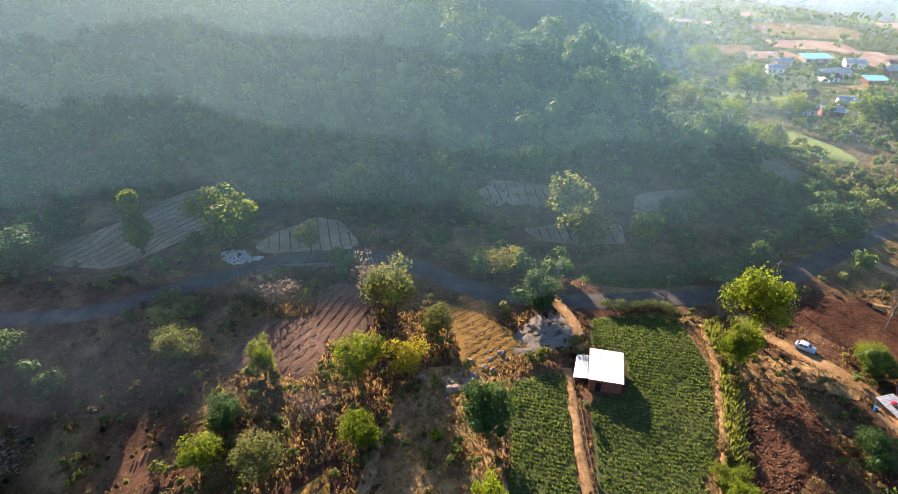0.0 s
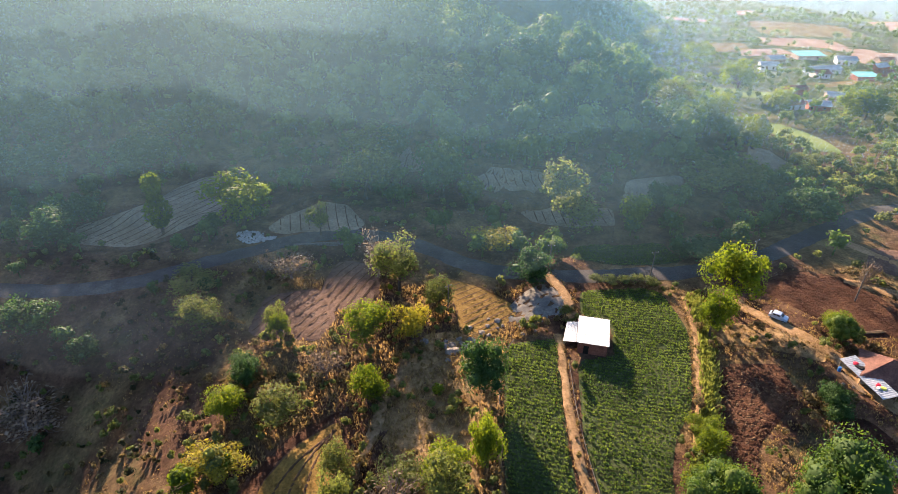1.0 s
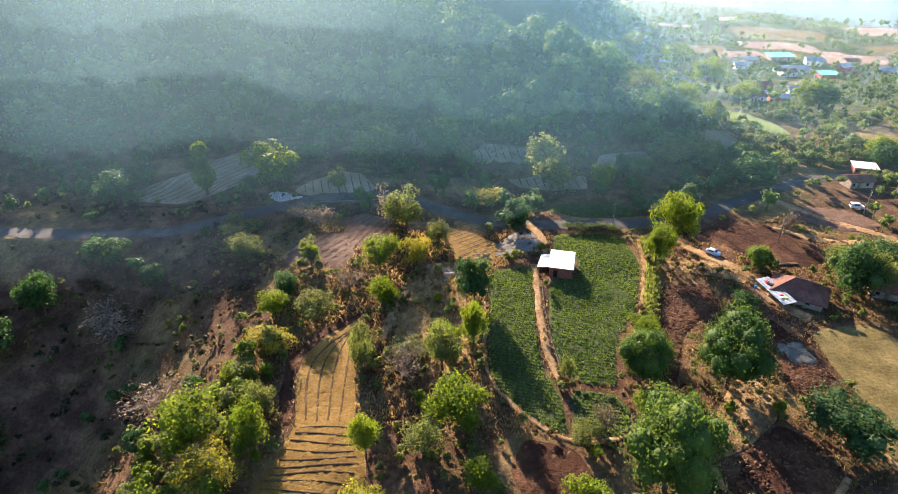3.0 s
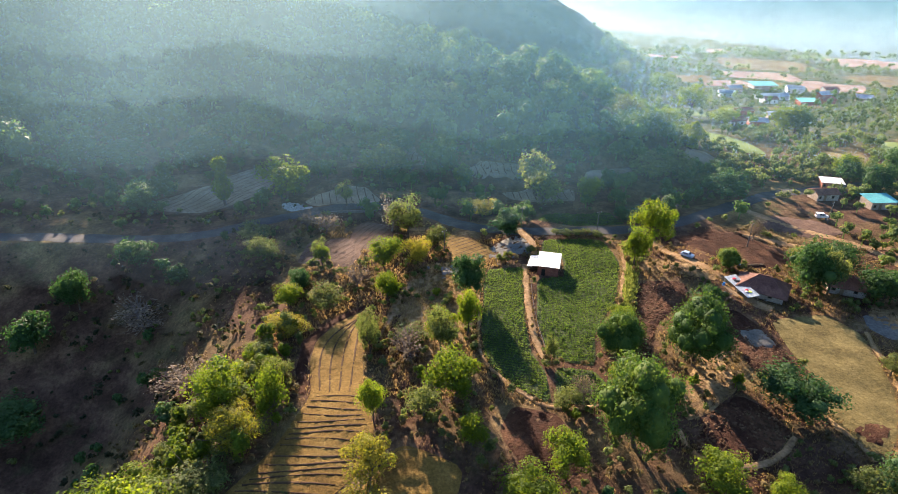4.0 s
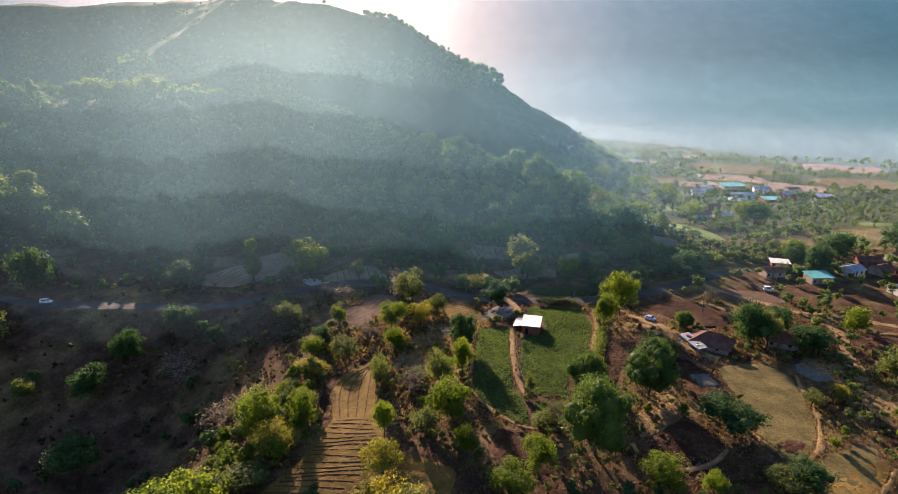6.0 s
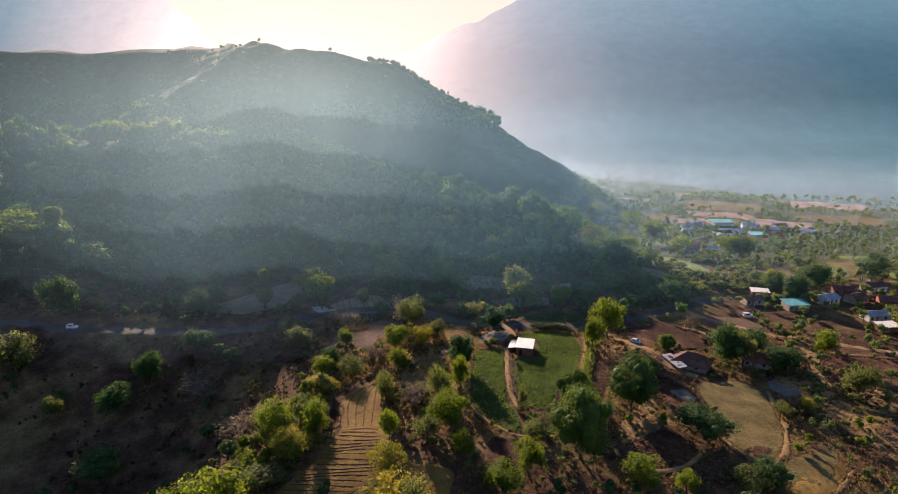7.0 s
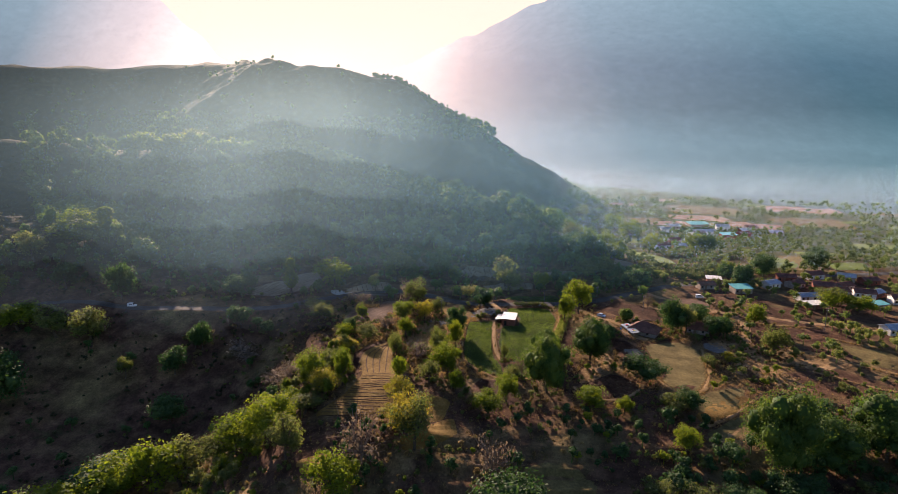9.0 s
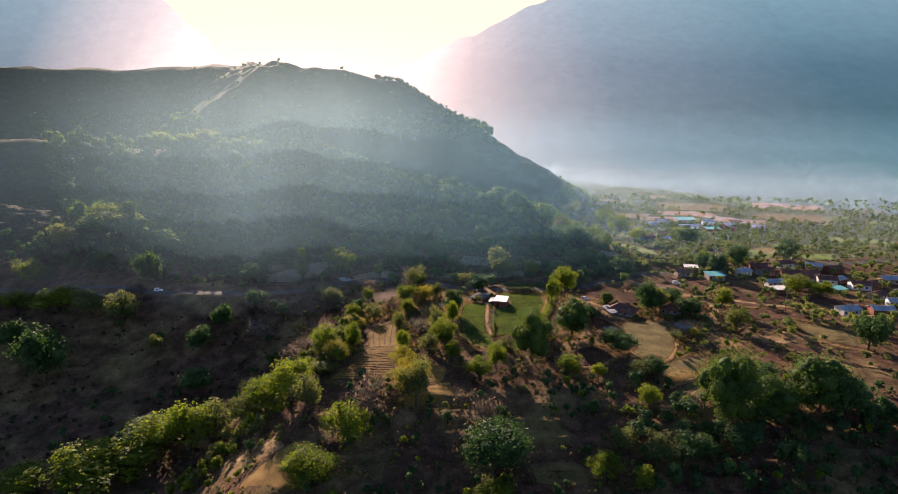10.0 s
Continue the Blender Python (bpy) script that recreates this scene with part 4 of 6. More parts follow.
def tree(kind, label, h, w, base, blobs, leaves, leaf, mat, seed, bark=None, limb=1.0, twigs=0, round_=0.6, column=False, solid=0.0):
    """A tree at the origin: a tapered, forking trunk and an uneven crown."""
    rng = np.random.default_rng(seed)
    root = new(kind)
    if column:
        n = leaves
        t = rng.uniform(0, 1, n)
        r = w / 2 * np.sqrt(np.clip(np.sin(math.pi * np.clip(0.12 + 0.86 * t, 0, 1)), 0.05, 1)) * (0.8 + 0.3 * np.sin(9 * t + 3 * seed))
        a = rng.uniform(0, 2 * math.pi, n)
        r = r * rng.uniform(0.55, 1.05, n)
        c = np.column_stack([r * np.cos(a), r * np.sin(a), base + (h - base) * t])
        V, F = leaf_quads(rng, c, np.column_stack([np.cos(a), np.sin(a), 0.3 + 0 * a]), leaf)
        cs = np.column_stack([0 * t[:6], 0 * t[:6], base + (h - base) * np.linspace(0.2, 0.8, 6)])
    else:
        V, F, cs = crown_of(rng, h, w, base, blobs, leaves, leaf, round_, solid)
    vs, fs = [], []
    fork = np.array((rng.normal(0, 0.03 * h), rng.normal(0, 0.03 * h), base + 0.18 * (h - base)))
    r0 = 0.022 * h + 0.04
    tube(vs, fs, [(0, 0, -0.4), (0, 0, 0.1), 0.5 * fork + rng.normal(0, 0.02 * h, 3) * (1, 1, 0), fork], [1.7 * r0, 1.15 * r0, r0, 0.85 * r0], 7)
    for c in cs:
        mid = fork + (c - fork) * 0.5 + rng.normal(0, 0.035 * h, 3)
        end = c + (c - fork) * 0.2
        tube(vs, fs, [fork, mid, end], [0.6 * r0 * limb, 0.35 * r0 * limb, 0.08 * r0], 4)
        for _ in range(twigs):
            tip = end + rng.normal(0, 0.14 * w, 3) + (0, 0, 0.05 * h)
            tube(vs, fs, [mid, 0.5 * (mid + tip) + rng.normal(0, 0.04 * w, 3), tip], [0.25 * r0, 0.15 * r0, 0.05 * r0], 3)
    part("trunk", quick_mesh("trunk", vs, fs, bark or M_BARK, True), None, root)
    part("crown", quick_mesh("crown", V, F, mat, True), None, root)
    tagged(root, label, "tree")
    root["h"], root["w"] = h, w
    return root


def stock(fine):
    """One or more trees of each kind; the fine ones stand near the fields, the others far off."""
    k, f = (1.6, 0.76) if fine else (0.85, 1.02)
    return {
        "lime": [tree("broadleaf_tree", "fresh yellow-green broadleaf tree with sunlit crown", 9, 9, 1.9, 24, int(3300 * k), 0.42 * f, F_LIME, s, solid=0.3) for s in (11, 12, 13)],
        "dark": [tree("broadleaf_tree", "dense dark green broadleaf tree", 9, 9, 1.2, 26, int(3300 * k), 0.43 * f, F_DARK, s, solid=0.42) for s in (21, 22, 23)],
        "mango": [tree("mango_tree", "large round mango tree with deep green crown", 12, 12, 0.9, 56, int(9000 * k), 0.42 * f, F_MANGO, s, solid=0.58) for s in (31, 32)],
        "olive": [tree("slender_tree", "open olive-green tree with visible limbs", 9, 8, 2.1, 18, int(2100 * k), 0.43 * f, F_OLIVE, s, limb=1.2, twigs=2, solid=0.24) for s in (41, 42, 43)],
        "yellow": [tree("yellowing_tree", "yellow-flushed tree with thin open crown", 9, 10, 1.8, 20, int(2700 * k), 0.42 * f, F_YELLOW, s, limb=1.1, twigs=2) for s in (51, 52)],
        "dry": [tree("bare_tree", "nearly leafless grey-brown tree with fine twigs", 7, 8, 0.8, 16, 330, 0.4, F_DRY, s, M_TWIG, 1.3, 7) for s in (61, 62)],
        "col": [tree("column_tree", "tall narrow column-shaped green tree", 13, 5.5, 2.0, 6, 2600, 0.5, F_LIME, s, column=True) for s in (71, 72)],
    }


KINDS = {fine: stock(fine) for fine in (True, False)}
USED = {}
TREES_AT = []


def plant(kind, rows):
    """Sets trees of a kind on the ground: rows of x, y, height and width."""
    for x, y, h, w in rows:
        fine = y < 112 and -75 < x < 115
        n = USED[kind, fine] = USED.get((kind, fine), -1) + 1
        proto = KINDS[fine][kind][n % len(KINDS[fine][kind])]
        ob = proto if n < len(KINDS[fine][kind]) else copy_thing(proto, Matrix())
        s = Vector((w / proto["w"], w / proto["w"], h / proto["h"]))
        turn = (n * 137.5 + 40) % 360
        ob.matrix_basis = Matrix.LocRotScale((x, y, float(land(x, y)) - 0.05), Euler((0, 0, radians(turn))), s)
        TREES_AT.append((x, y, w))


plant("col", [(-82.4, 125, 17.5, 7.3), (93.8, 186.5, 12.5, 8.1), (-200, 163.6, 16.9, 13.8), (-216.9, 199.2, 18.2, 10.4)])
plant("lime", [(-61.9, 128.8, 14.5, 18.8), (-1.3, 149.9, 8.5, 8.7), (43, 135.3, 9.8, 10.3), (57, 100.1, 15.3, 13), (49.5, 88.3, 11.2, 8.2), (-20.6, 82.7, 9.3, 10.3), (-37.5, 81.7, 7.1, 4.6), (-41.1, 61.5, 6.2, 8), (-42.4, 40.9, 4.7, 7), (-45.4, 36.9, 2.5, 9.1), (-32.9, 22.1, 12, 7.9), (-17.1, 65.9, 8, 6.8), (3.4, 52.2, 12.2, 5.9), (1.2, 29.7, 10.9, 11.4), (-13.6, 23, 9.2, 5.4), (40.7, 63.4, 2.8, 6.6), (35.6, 36.9, 4.4, 6.5), (76.3, 91.8, 5.2, 7), (147.7, 168.7, 9.3, 9.5), (128.7, 87.6, 9.3, 10.6)])
plant("lime", [(57.2, 9.8, 5.4, 6.1), (47.6, 11.6, 6.7, 11.2), (15.3, 7.1, 7.4, 11), (21.4, 12.9, 9.5, 8.9), (5.4, 17.5, 7.8, 5.9), (-54.3, 11.5, 5.8, 12), (-135.8, -22.3, 8.3, 20.3), (-109.1, -14.9, 10.8, 33.5), (-100.7, 1, 13.2, 24.7), (-22.7, -31, 14, 13.7), (-29.9, -47.9, 10.5, 16.7), (19.4, -45.5, 5.5, 13.4), (50.8, -36.9, 9, 10.4), (59.9, -41.9, 7.9, 6.7), (-210.9, 77.4, 10, 18), (-189, 77.2, 11.5, 23.9), (-205.5, 144.1, 12.8, 28.9), (175.8, 114.3, 8.1, 12.6), (185.1, 110.3, 7.8, 14), (157.5, 243.9, 11.8, 17.9)])
plant("lime", [(127.5, 356.3, 13.5, 23.5), (123, 282.5, 16, 19.5), (-254.1, 309.5, 13.6, 20.3), (-227.9, 298.3, 13.2, 19.7), (-221, 360.8, 14, 22.6), (-200.8, 358.9, 13.9, 22.5), (-160, 355.5, 15, 22.3), (-121.7, 301.4, 13, 19.6), (-103.5, 287.5, 12.7, 15.2), (-117.1, -14.5, 13.5, 23.5), (-88.9, 1.8, 18.9, 18.9), (-60.8, 1.3, 13.6, 18.4), (-48.7, -4.7, 15.3, 17.7), (-44.7, 25.1, 11.8, 13.5), (-31.7, -42.6, 5.6, 14.2), (69.1, -9.9, 8.4, 7.3), (-208.3, 152.3, 14.3, 21.3), (-216, 97.5, 13.8, 15.3), (91.2, 216.5, 13, 14.3), (129.3, 248.5, 9.6, 15.3)])
plant("lime", [(-2.3, 50.1, 7.6, 7.7), (40.2, 58, 5.5, 6), (37.5, 49.4, 6, 9.3), (94.5, 190.8, 11.1, 8.2)])
plant("dark", [(-108, 117.5, 9.9, 13.5), (-9.7, 154.3, 17.3, 16.1), (52.3, 146.1, 8.7, 7.6), (14.3, 106.6, 8.4, 10.6), (94.1, 141.9, 9.7, 14.6), (60.5, 122.1, 4.7, 16.6), (53.3, 122.8, 5.8, 6.7), (-41, 72, 5.4, 6), (-79.5, 81.2, 5, 6.7), (64.1, 67, 5.6, 5.5), (-108.1, 73.3, 9.7, 7.8), (-93.6, 86.7, 9.4, 10.9), (3.3, 69.9, 11.1, 9.4), (64.1, 70.3, 5.6, 5.4), (68.7, 32, 8.8, 15.1), (91.5, 77.7, 14.8, 12.9), (145.1, 161.1, 9.6, 10.9), (-104.9, 73, 12.5, 8.8), (-107.7, 128.9, 9.3, 13.8), (149.4, 150.9, 11.7, 11.4)])
plant("dark", [(167.3, 166.8, 13.8, 13.6), (104.2, 90, 9.3, 13.3), (109.5, 75.5, 9.7, 12.4), (76.9, 12, 6.8, 9.7), (19.5, -37.2, 16.5, 21.7), (107.6, 1.4, 12.7, 14), (168.1, 42.3, 15.1, 13.8), (-191.3, 49.3, 13.2, 18.5), (-171.5, 42.9, 16.5, 15.1), (150.8, 155.2, 9.6, 10.1), (205.2, 186.9, 14, 15.3), (164.3, 245.9, 13.4, 20.2), (-146.6, 148.2, 12.9, 14.5), (-140.3, 174.5, 11.1, 18.6), (-91.1, 192.6, 12.6, 14.1), (-26.5, 174.2, 11.6, 13.1), (18.5, 210.6, 15.7, 17.5), (36, 197.2, 12.4, 13.8), (52.2, 174.6, 9.1, 10.3), (-157, 186.1, 10, 11)])
plant("dark", [(-108.9, 5.1, 10.6, 21.8), (129.1, -11, 14.1, 16.2), (77.4, -29.4, 8, 13), (91.7, -27.2, 10.3, 13.1), (-167, 35.4, 22.5, 22.2), (-186.4, 106.6, 12.8, 14.1), (-155.9, 102, 19.7, 13.9), (147.4, 148.3, 10.6, 9.5), (-40.5, 69.1, 6.9, 5.8), (-104.4, 158.3, 12.7, 19.8), (-111.5, 124.2, 7.7, 11.3), (-102.4, 179.9, 12.3, 16.8), (-133, 154.1, 10.3, 19.5), (65.3, 184.3, 12, 16.5), (-111.2, 60.7, 11.3, 12.4), (-103.1, 39.5, 9.2, 15.6)])
plant("olive", [(-40.1, 125.9, 8.7, 6.9), (-31.7, 156.9, 12.2, 19.9), (27, 134.6, 12.2, 15.1), (69.3, 157.8, 8.1, 16), (81, 159.2, 10.5, 14.3), (-16, 101.1, 13.6, 11.8), (-6.6, 96.6, 6.7, 7.6), (-55.7, 86.4, 7.9, 9), (-62.8, 100.3, 4.3, 13.2), (-31.6, 61.2, 6.5, 9.3), (-35, 32.3, 7.4, 6.5), (-17.7, 42.9, 10.6, 4.7), (-2.2, 45.3, 11.5, 8.2), (-4.1, 24.1, 7.7, 7.9), (23.1, 29.4, 5, 6.2), (97.2, 77.8, 12.2, 8.5), (95.7, 85.7, 10.1, 11.6), (94, 44.1, 4.4, 6.1), (-41, 6.8, 6.2, 12.5), (-84.5, 12.8, 10.9, 14)])
plant("olive", [(-68.4, 4.3, 11.6, 13.4), (-39.6, -16.5, 12.8, 10.9), (58.2, -27.3, 7.8, 10.9), (67.4, -29.9, 7.1, 12.5), (124.6, 60.7, 8, 10.6), (73.1, 10.4, 6.2, 9.8), (-170.4, 74.7, 13.4, 17.8), (-156.6, 77.5, 13.3, 14.9), (-220.5, 101.2, 11.6, 14.5), (-192.7, 116.3, 9.2, 10.1), (-218.3, 128.7, 12.8, 13.9), (-107.1, 173.4, 11.7, 18.8), (-125.3, 196.5, 10.7, 17.5), (-34.9, 173, 11.4, 18.5), (-13.3, 202.8, 12.8, 20.3), (26.8, 188.7, 10.7, 12), (66.5, 195.8, 10.5, 14.7), (47.5, 190.7, 8.5, 9.6)])
plant("olive", [(98.6, 367.3, 14.3, 20), (-217.9, 315.3, 13.8, 20.4), (-179.2, 356.7, 13.7, 22.4), (-82.3, 5.2, 14.8, 17), (-5.1, -10.8, 15.6, 13.1), (-222, 132.7, 12.1, 16.9), (-153.4, 72.3, 14.9, 16.8), (26, 143.7, 15.2, 16.9), (179, 120.4, 9.1, 15.4), (123.1, 57.5, 11.6, 8.7), (-58.7, 90, 4.9, 9.4), (-38.4, 83.9, 7.7, 5.1), (-19.4, 50.2, 7.2, 5.8), (-9.4, 49.8, 3.8, 8.6), (75.4, 164.5, 6.7, 23.2), (-31.9, 149, 14.9, 14.7), (-30.8, 163.4, 10.3, 11.8), (-88.5, 185.7, 11.1, 15.2), (24.8, 176.9, 8.6, 12.4)])
plant("olive", [(48.4, 172.6, 8.8, 10), (21.7, 43.4, 7.6, 3.0), (32.7, 106.9, 2.4, 4.2), (35.7, 107.2, 2.6, 3.6), (-130.6, 57.8, 9.2, 7.6), (38.6, 107.8, 2.8, 3.4), (42, 107.4, 2.4, 4.4), (20.6, 93.5, 3.4, 3.2), (13.1, 90, 3.2, 1.6), (29.5, 107.5, 2.2, 4.4)])
plant("yellow", [(5.9, 122.9, 6.5, 14.7), (-11, 83.2, 9.6, 8.6), (-38.3, 49.3, 5.6, 10.6), (-38.6, 18.6, 7.6, 9.9), (102.3, 46.8, 4.6, 6.1), (-37.4, 15.3, 8.7, 11.5), (-12.3, 2.7, 4.8, 10.3), (-7.7, -6.8, 12.9, 14.5), (-12.2, 9.4, 9.9, 11.4)])
plant("dry", [(-21.9, 107.3, 11.2, 10.9), (-26.1, 72.1, 7, 8.5), (-87.5, 69.9, 5.3, 16.4), (-61.5, 43.4, 5.6, 13.7), (-10.2, 43.2, 6.3, 10.5), (27.3, 32.1, 6.4, 5.2), (89.6, 108.2, 8, 5.9), (-55.5, 38.2, 7.7, 11), (-17.7, -20.3, 16.6, 15.4), (16.4, -23.1, 13.1, 10.4), (-83.8, 66.9, 4, 13.3), (-41.9, 104.8, 6.6, 11.6), (-48.1, 104.8, 7.3, 4.4)])
plant("mango", [(75.6, 89.4, 5.8, 5.8), (36, 45.3, 12.1, 10.4), (52.6, 44.8, 15.1, 13.8), (34.6, 20, 19.2, 15.5), (90.7, -16.6, 22.3, 17.1), (107.5, -11.8, 13.5, 17.5), (122.2, -9.8, 17.4, 17.5)])
for (kind, fine), n in {(k, f): USED.get((k, f), -1) + 1 for f in KINDS for k in KINDS[f]}.items():
    for spare in KINDS[fine][kind][n:]:
        for ob in (*spare.children, spare):
            bpy.data.objects.remove(ob)


# ---- woods, scrub, grass and crops that nobody could count ----
HOUSES_AT = [(25, 86), (80.2, 77.6), (74.2, 77), (103, 80.5), (66.4, 96.2), (120, 128)]
HOUSES_AT += [r[:2] for r in VILLAGE + VILLAGE_EAST + VILLAGE_NORTH + FAR_VILLAGE]


def keep_off(x, y, gap):
    """True where no road, field or path lies."""
    ok = nearest_on(x, y, ROAD, False)[0] > 4 + gap
    for poly in FIELDS:
        P = np.array(poly)
        near = (x > P[:, 0].min() - 3) & (x < P[:, 0].max() + 3) & (y > P[:, 1].min() - 3) & (y < P[:, 1].max() + 3)
        if near.any():
            ok &= ~(near & (inside(x, y, poly) | (nearest_on(x, y, poly, True)[0] < gap)))
    return ok


def woods(name, label, x, y, size, leaves, leaf, mat, seed, trunks=True, squash=0.8, lift=0.45, clumps=4, core_size=0.24, spread=0.25):
    """Many crowns joined: each a few overlapping leafy masses of uneven outline with loose leaves round them, on a short trunk."""
    rng = np.random.default_rng(seed)
    n = len(x)
    z = land(x, y)
    k = clumps
    offs = rng.normal(0, 1, (n, k, 3))
    offs *= 0.2 * rng.uniform(0.5, 1.1, (n, k, 1)) * size[:, None, None] / np.linalg.norm(offs, axis=2, keepdims=True)
    which = rng.integers(0, k, (n, leaves))
    d = rng.normal(0, 1, (n, leaves, 3))
    d[..., 2] += 0.4
    d /= np.linalg.norm(d, axis=2, keepdims=True)
    c = np.take_along_axis(offs, which[..., None].repeat(3, 2), 1) + d * size[:, None, None] * (core_size + 0.05) * rng.uniform(0.8, 1.2, (n, leaves, 1))
    c[..., 2] *= squash
    seat = np.stack([x, y, z + size * lift * squash + 0.25 * size * lift], 1)
    c += seat[:, None]
    V, F = leaf_quads(rng, c.reshape(-1, 3), d.reshape(-1, 3), leaf, spread, 0.48)
    lv, lf = LUMP
    core = (offs * (1, 1, squash))[:, :, None] + lv * (1, 1, squash) * (core_size * size)[:, None, None, None] * rng.uniform(0.7, 1.25, (n, k, 1, 1)) * rng.uniform(0.74, 1.16, (n, k, len(lv), 1))
    core = core + seat[:, None, None]
    cores = (np.arange(n * k)[:, None, None] * len(lv) + lf).reshape(-1, 3) + len(V)
    V = [V, core.reshape(-1, 3)]
    F = [F]
    if trunks:
        a = np.array([0, 2.1, 4.2])
        ring = np.stack([np.cos(a), np.sin(a), 0 * a], 1)
        low = np.stack([x, y, z - 0.3], 1)[:, None] + ring * (0.035 * size)[:, None, None]
        top = np.stack([x, y, z + size * 0.5], 1)[:, None] + ring * (0.015 * size)[:, None, None]
        tv = np.concatenate([low, top], 1).reshape(-1, 3)
        f = np.array([(0, 1, 4, 3), (1, 2, 5, 4), (2, 0, 3, 5)])
        F.append((np.arange(n)[:, None, None] * 6 + f).reshape(-1, 4) + len(V[0]) + len(V[1]))
        V.append(tv)
    ob = new(name, quick_mesh(name, np.concatenate(V), [np.concatenate(F), cores], mat))
    return tagged(ob, label, name.split("_")[-1], kind="stuff")


rng = np.random.default_rng(5)


def scatter(n, x0, x1, y0, y1, gap=0.5):
    x, y = rng.uniform(x0, x1, n), rng.uniform(y0, y1, n)
    ok = keep_off(x, y, gap)
    return x[ok], y[ok]


# the wooded hill
def off_houses(x, y, gap):
    return np.min([np.hypot(x - q[0], y - q[1]) for q in HOUSES_AT], 0) > gap


x, y = scatter(5600, -640, 112, 140, 600, 1.6)
h = land(x, y)
south = land(x, y + 10) > h - 3.0  # the slopes that face the fields
on = south & (x > -60 - 0.8 * (y + 60)) & (h > 4.0) & (rng.uniform(0, 1, len(x)) < 0.6 + 0.4 * (swell(x, y, 70, 3.3) > -0.25) - 0.9 * ramp(h, 66, 94)) & ((y < 330) | (h > 62))
x, y, h = x[on], y[on], h[on]
size = (9.5 + 10.0 * rng.uniform(0, 1, len(x)) ** 1.4) * (1 - 0.6 * ramp(h, 62, 92))
kind = rng.uniform(0, 1, len(x)) < 0.62
woods("hill_woods", "dense dull green woods covering the hillside", x[kind], y[kind], size[kind], 250, 0.66, F_WOODS, 101, squash=0.9, lift=0.38, clumps=7, core_size=0.14)
woods("hill_dark_woods", "dark green trees among the hillside woods", x[~kind], y[~kind], size[~kind], 250, 0.66, F_HILL_DARK, 121, squash=0.9, lift=0.38, clumps=7, core_size=0.14)
x, y = scatter(3600, -460, 112, 135, 420, 0.6)
on = land(x, y) > 3.5
woods("hill_scrub", "low dry scrub between the hill's trees, darkened as shaded gaps", x[on], y[on], rng.uniform(1.6, 4.0, on.sum()), 20, 0.5, F_UNDER_SHADE, 102, False, clumps=2, core_size=0.12)
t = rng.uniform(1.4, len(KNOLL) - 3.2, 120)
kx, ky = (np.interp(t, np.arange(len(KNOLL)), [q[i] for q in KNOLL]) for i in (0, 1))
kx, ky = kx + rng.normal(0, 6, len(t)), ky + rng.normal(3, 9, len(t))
woods("crest_trees", "yellow-green trees along the knoll's crest, leaves coloured as if sunlit", kx, ky, rng.uniform(8, 15, len(t)), 230, 0.75, F_CREST_SUN, 114, squash=0.9, lift=0.36, clumps=8, core_size=0.15)
t = rng.uniform(0, 1, 150)
kx, ky = np.interp(t, (0, 0.6, 1), (-105, -39, 42)) + rng.normal(0, 3, 150), np.interp(t, (0, 0.6, 1), (503, 487, 453)) + rng.normal(0, 5, 150)
woods("ridge_trees", "dark trees along the mountain's shoulder", kx, ky, rng.uniform(4.5, 8.5, 150), 90, 0.7, F_HILL_DARK, 124, squash=0.95, lift=0.3, clumps=6, core_size=0.12)
# brush and trees at the hill's foot, about the road
x, y = scatter(900, -190, 100, 104, 205, 0.9)
on = (swell(x, y, 33, 6.1) > -0.25) & (land(x, y) < 16) & off_houses(x, y, 8)
woods("foot_brush", "dull olive brush along the road and terraces", x[on], y[on], rng.uniform(1.6, 5.5, on.sum()), 60, 0.6, F_OLIVE, 115, False, clumps=3, core_size=0.12)
x, y = scatter(900, -240, 100, 112, 265, 1.6)
on = (swell(x, y, 47, 1.9) > -0.35) & (land(x, y) < 38) & off_houses(x, y, 8)
woods("foot_trees", "dark green trees at the hill's foot", x[on], y[on], rng.uniform(4.5, 9.5, on.sum()), 230, 0.55, F_HILL_DARK, 116, squash=0.95, lift=0.4, clumps=7, core_size=0.15)
# the far valley
x, y = scatter(2600, 75, 760, 185, 590, 1.0)
x2, y2 = scatter(2300, 85, 620, 165, 590, 1.0)
x, y = np.concatenate([x, x2]), np.concatenate([y, y2])
on = (y < 585) & ((np.abs(swell(x, y, 130, 5.0)) > 0.1) | (y < 430)) & (height(x, y) < 10) & off_houses(x, y, 8)
woods("valley_trees", "scattered green trees across the far valley", x[on], y[on], (2.4 + 7 * rng.uniform(0, 1, on.sum()) ** 1.8), 40, 0.8, F_VALLEY, 103, squash=0.9, clumps=4, core_size=0.12)
x, y = scatter(1900, 105, 700, 160, 600, 0.5)
on = off_houses(x, y, 6) & (height(x, y) < 6)
woods("valley_brush", "low green hedges and brush across the valley", x[on], y[on], rng.uniform(1.2, 3.2, on.sum()), 24, 0.5, F_VALLEY, 117, False, clumps=2, core_size=0.13)
x, y = scatter(900, 105, 330, 50, 235, 1.2)
on = (swell(x, y, 55, 2.0) > -0.4) & off_houses(x, y, 6.5)
woods("village_trees", "green trees and bushes among the village plots", x[on], y[on], rng.uniform(2.5, 8.5, on.sum()), 150, 0.5, F_VALLEY, 104, clumps=6, core_size=0.115)
t = rng.uniform(0, 1, 620)
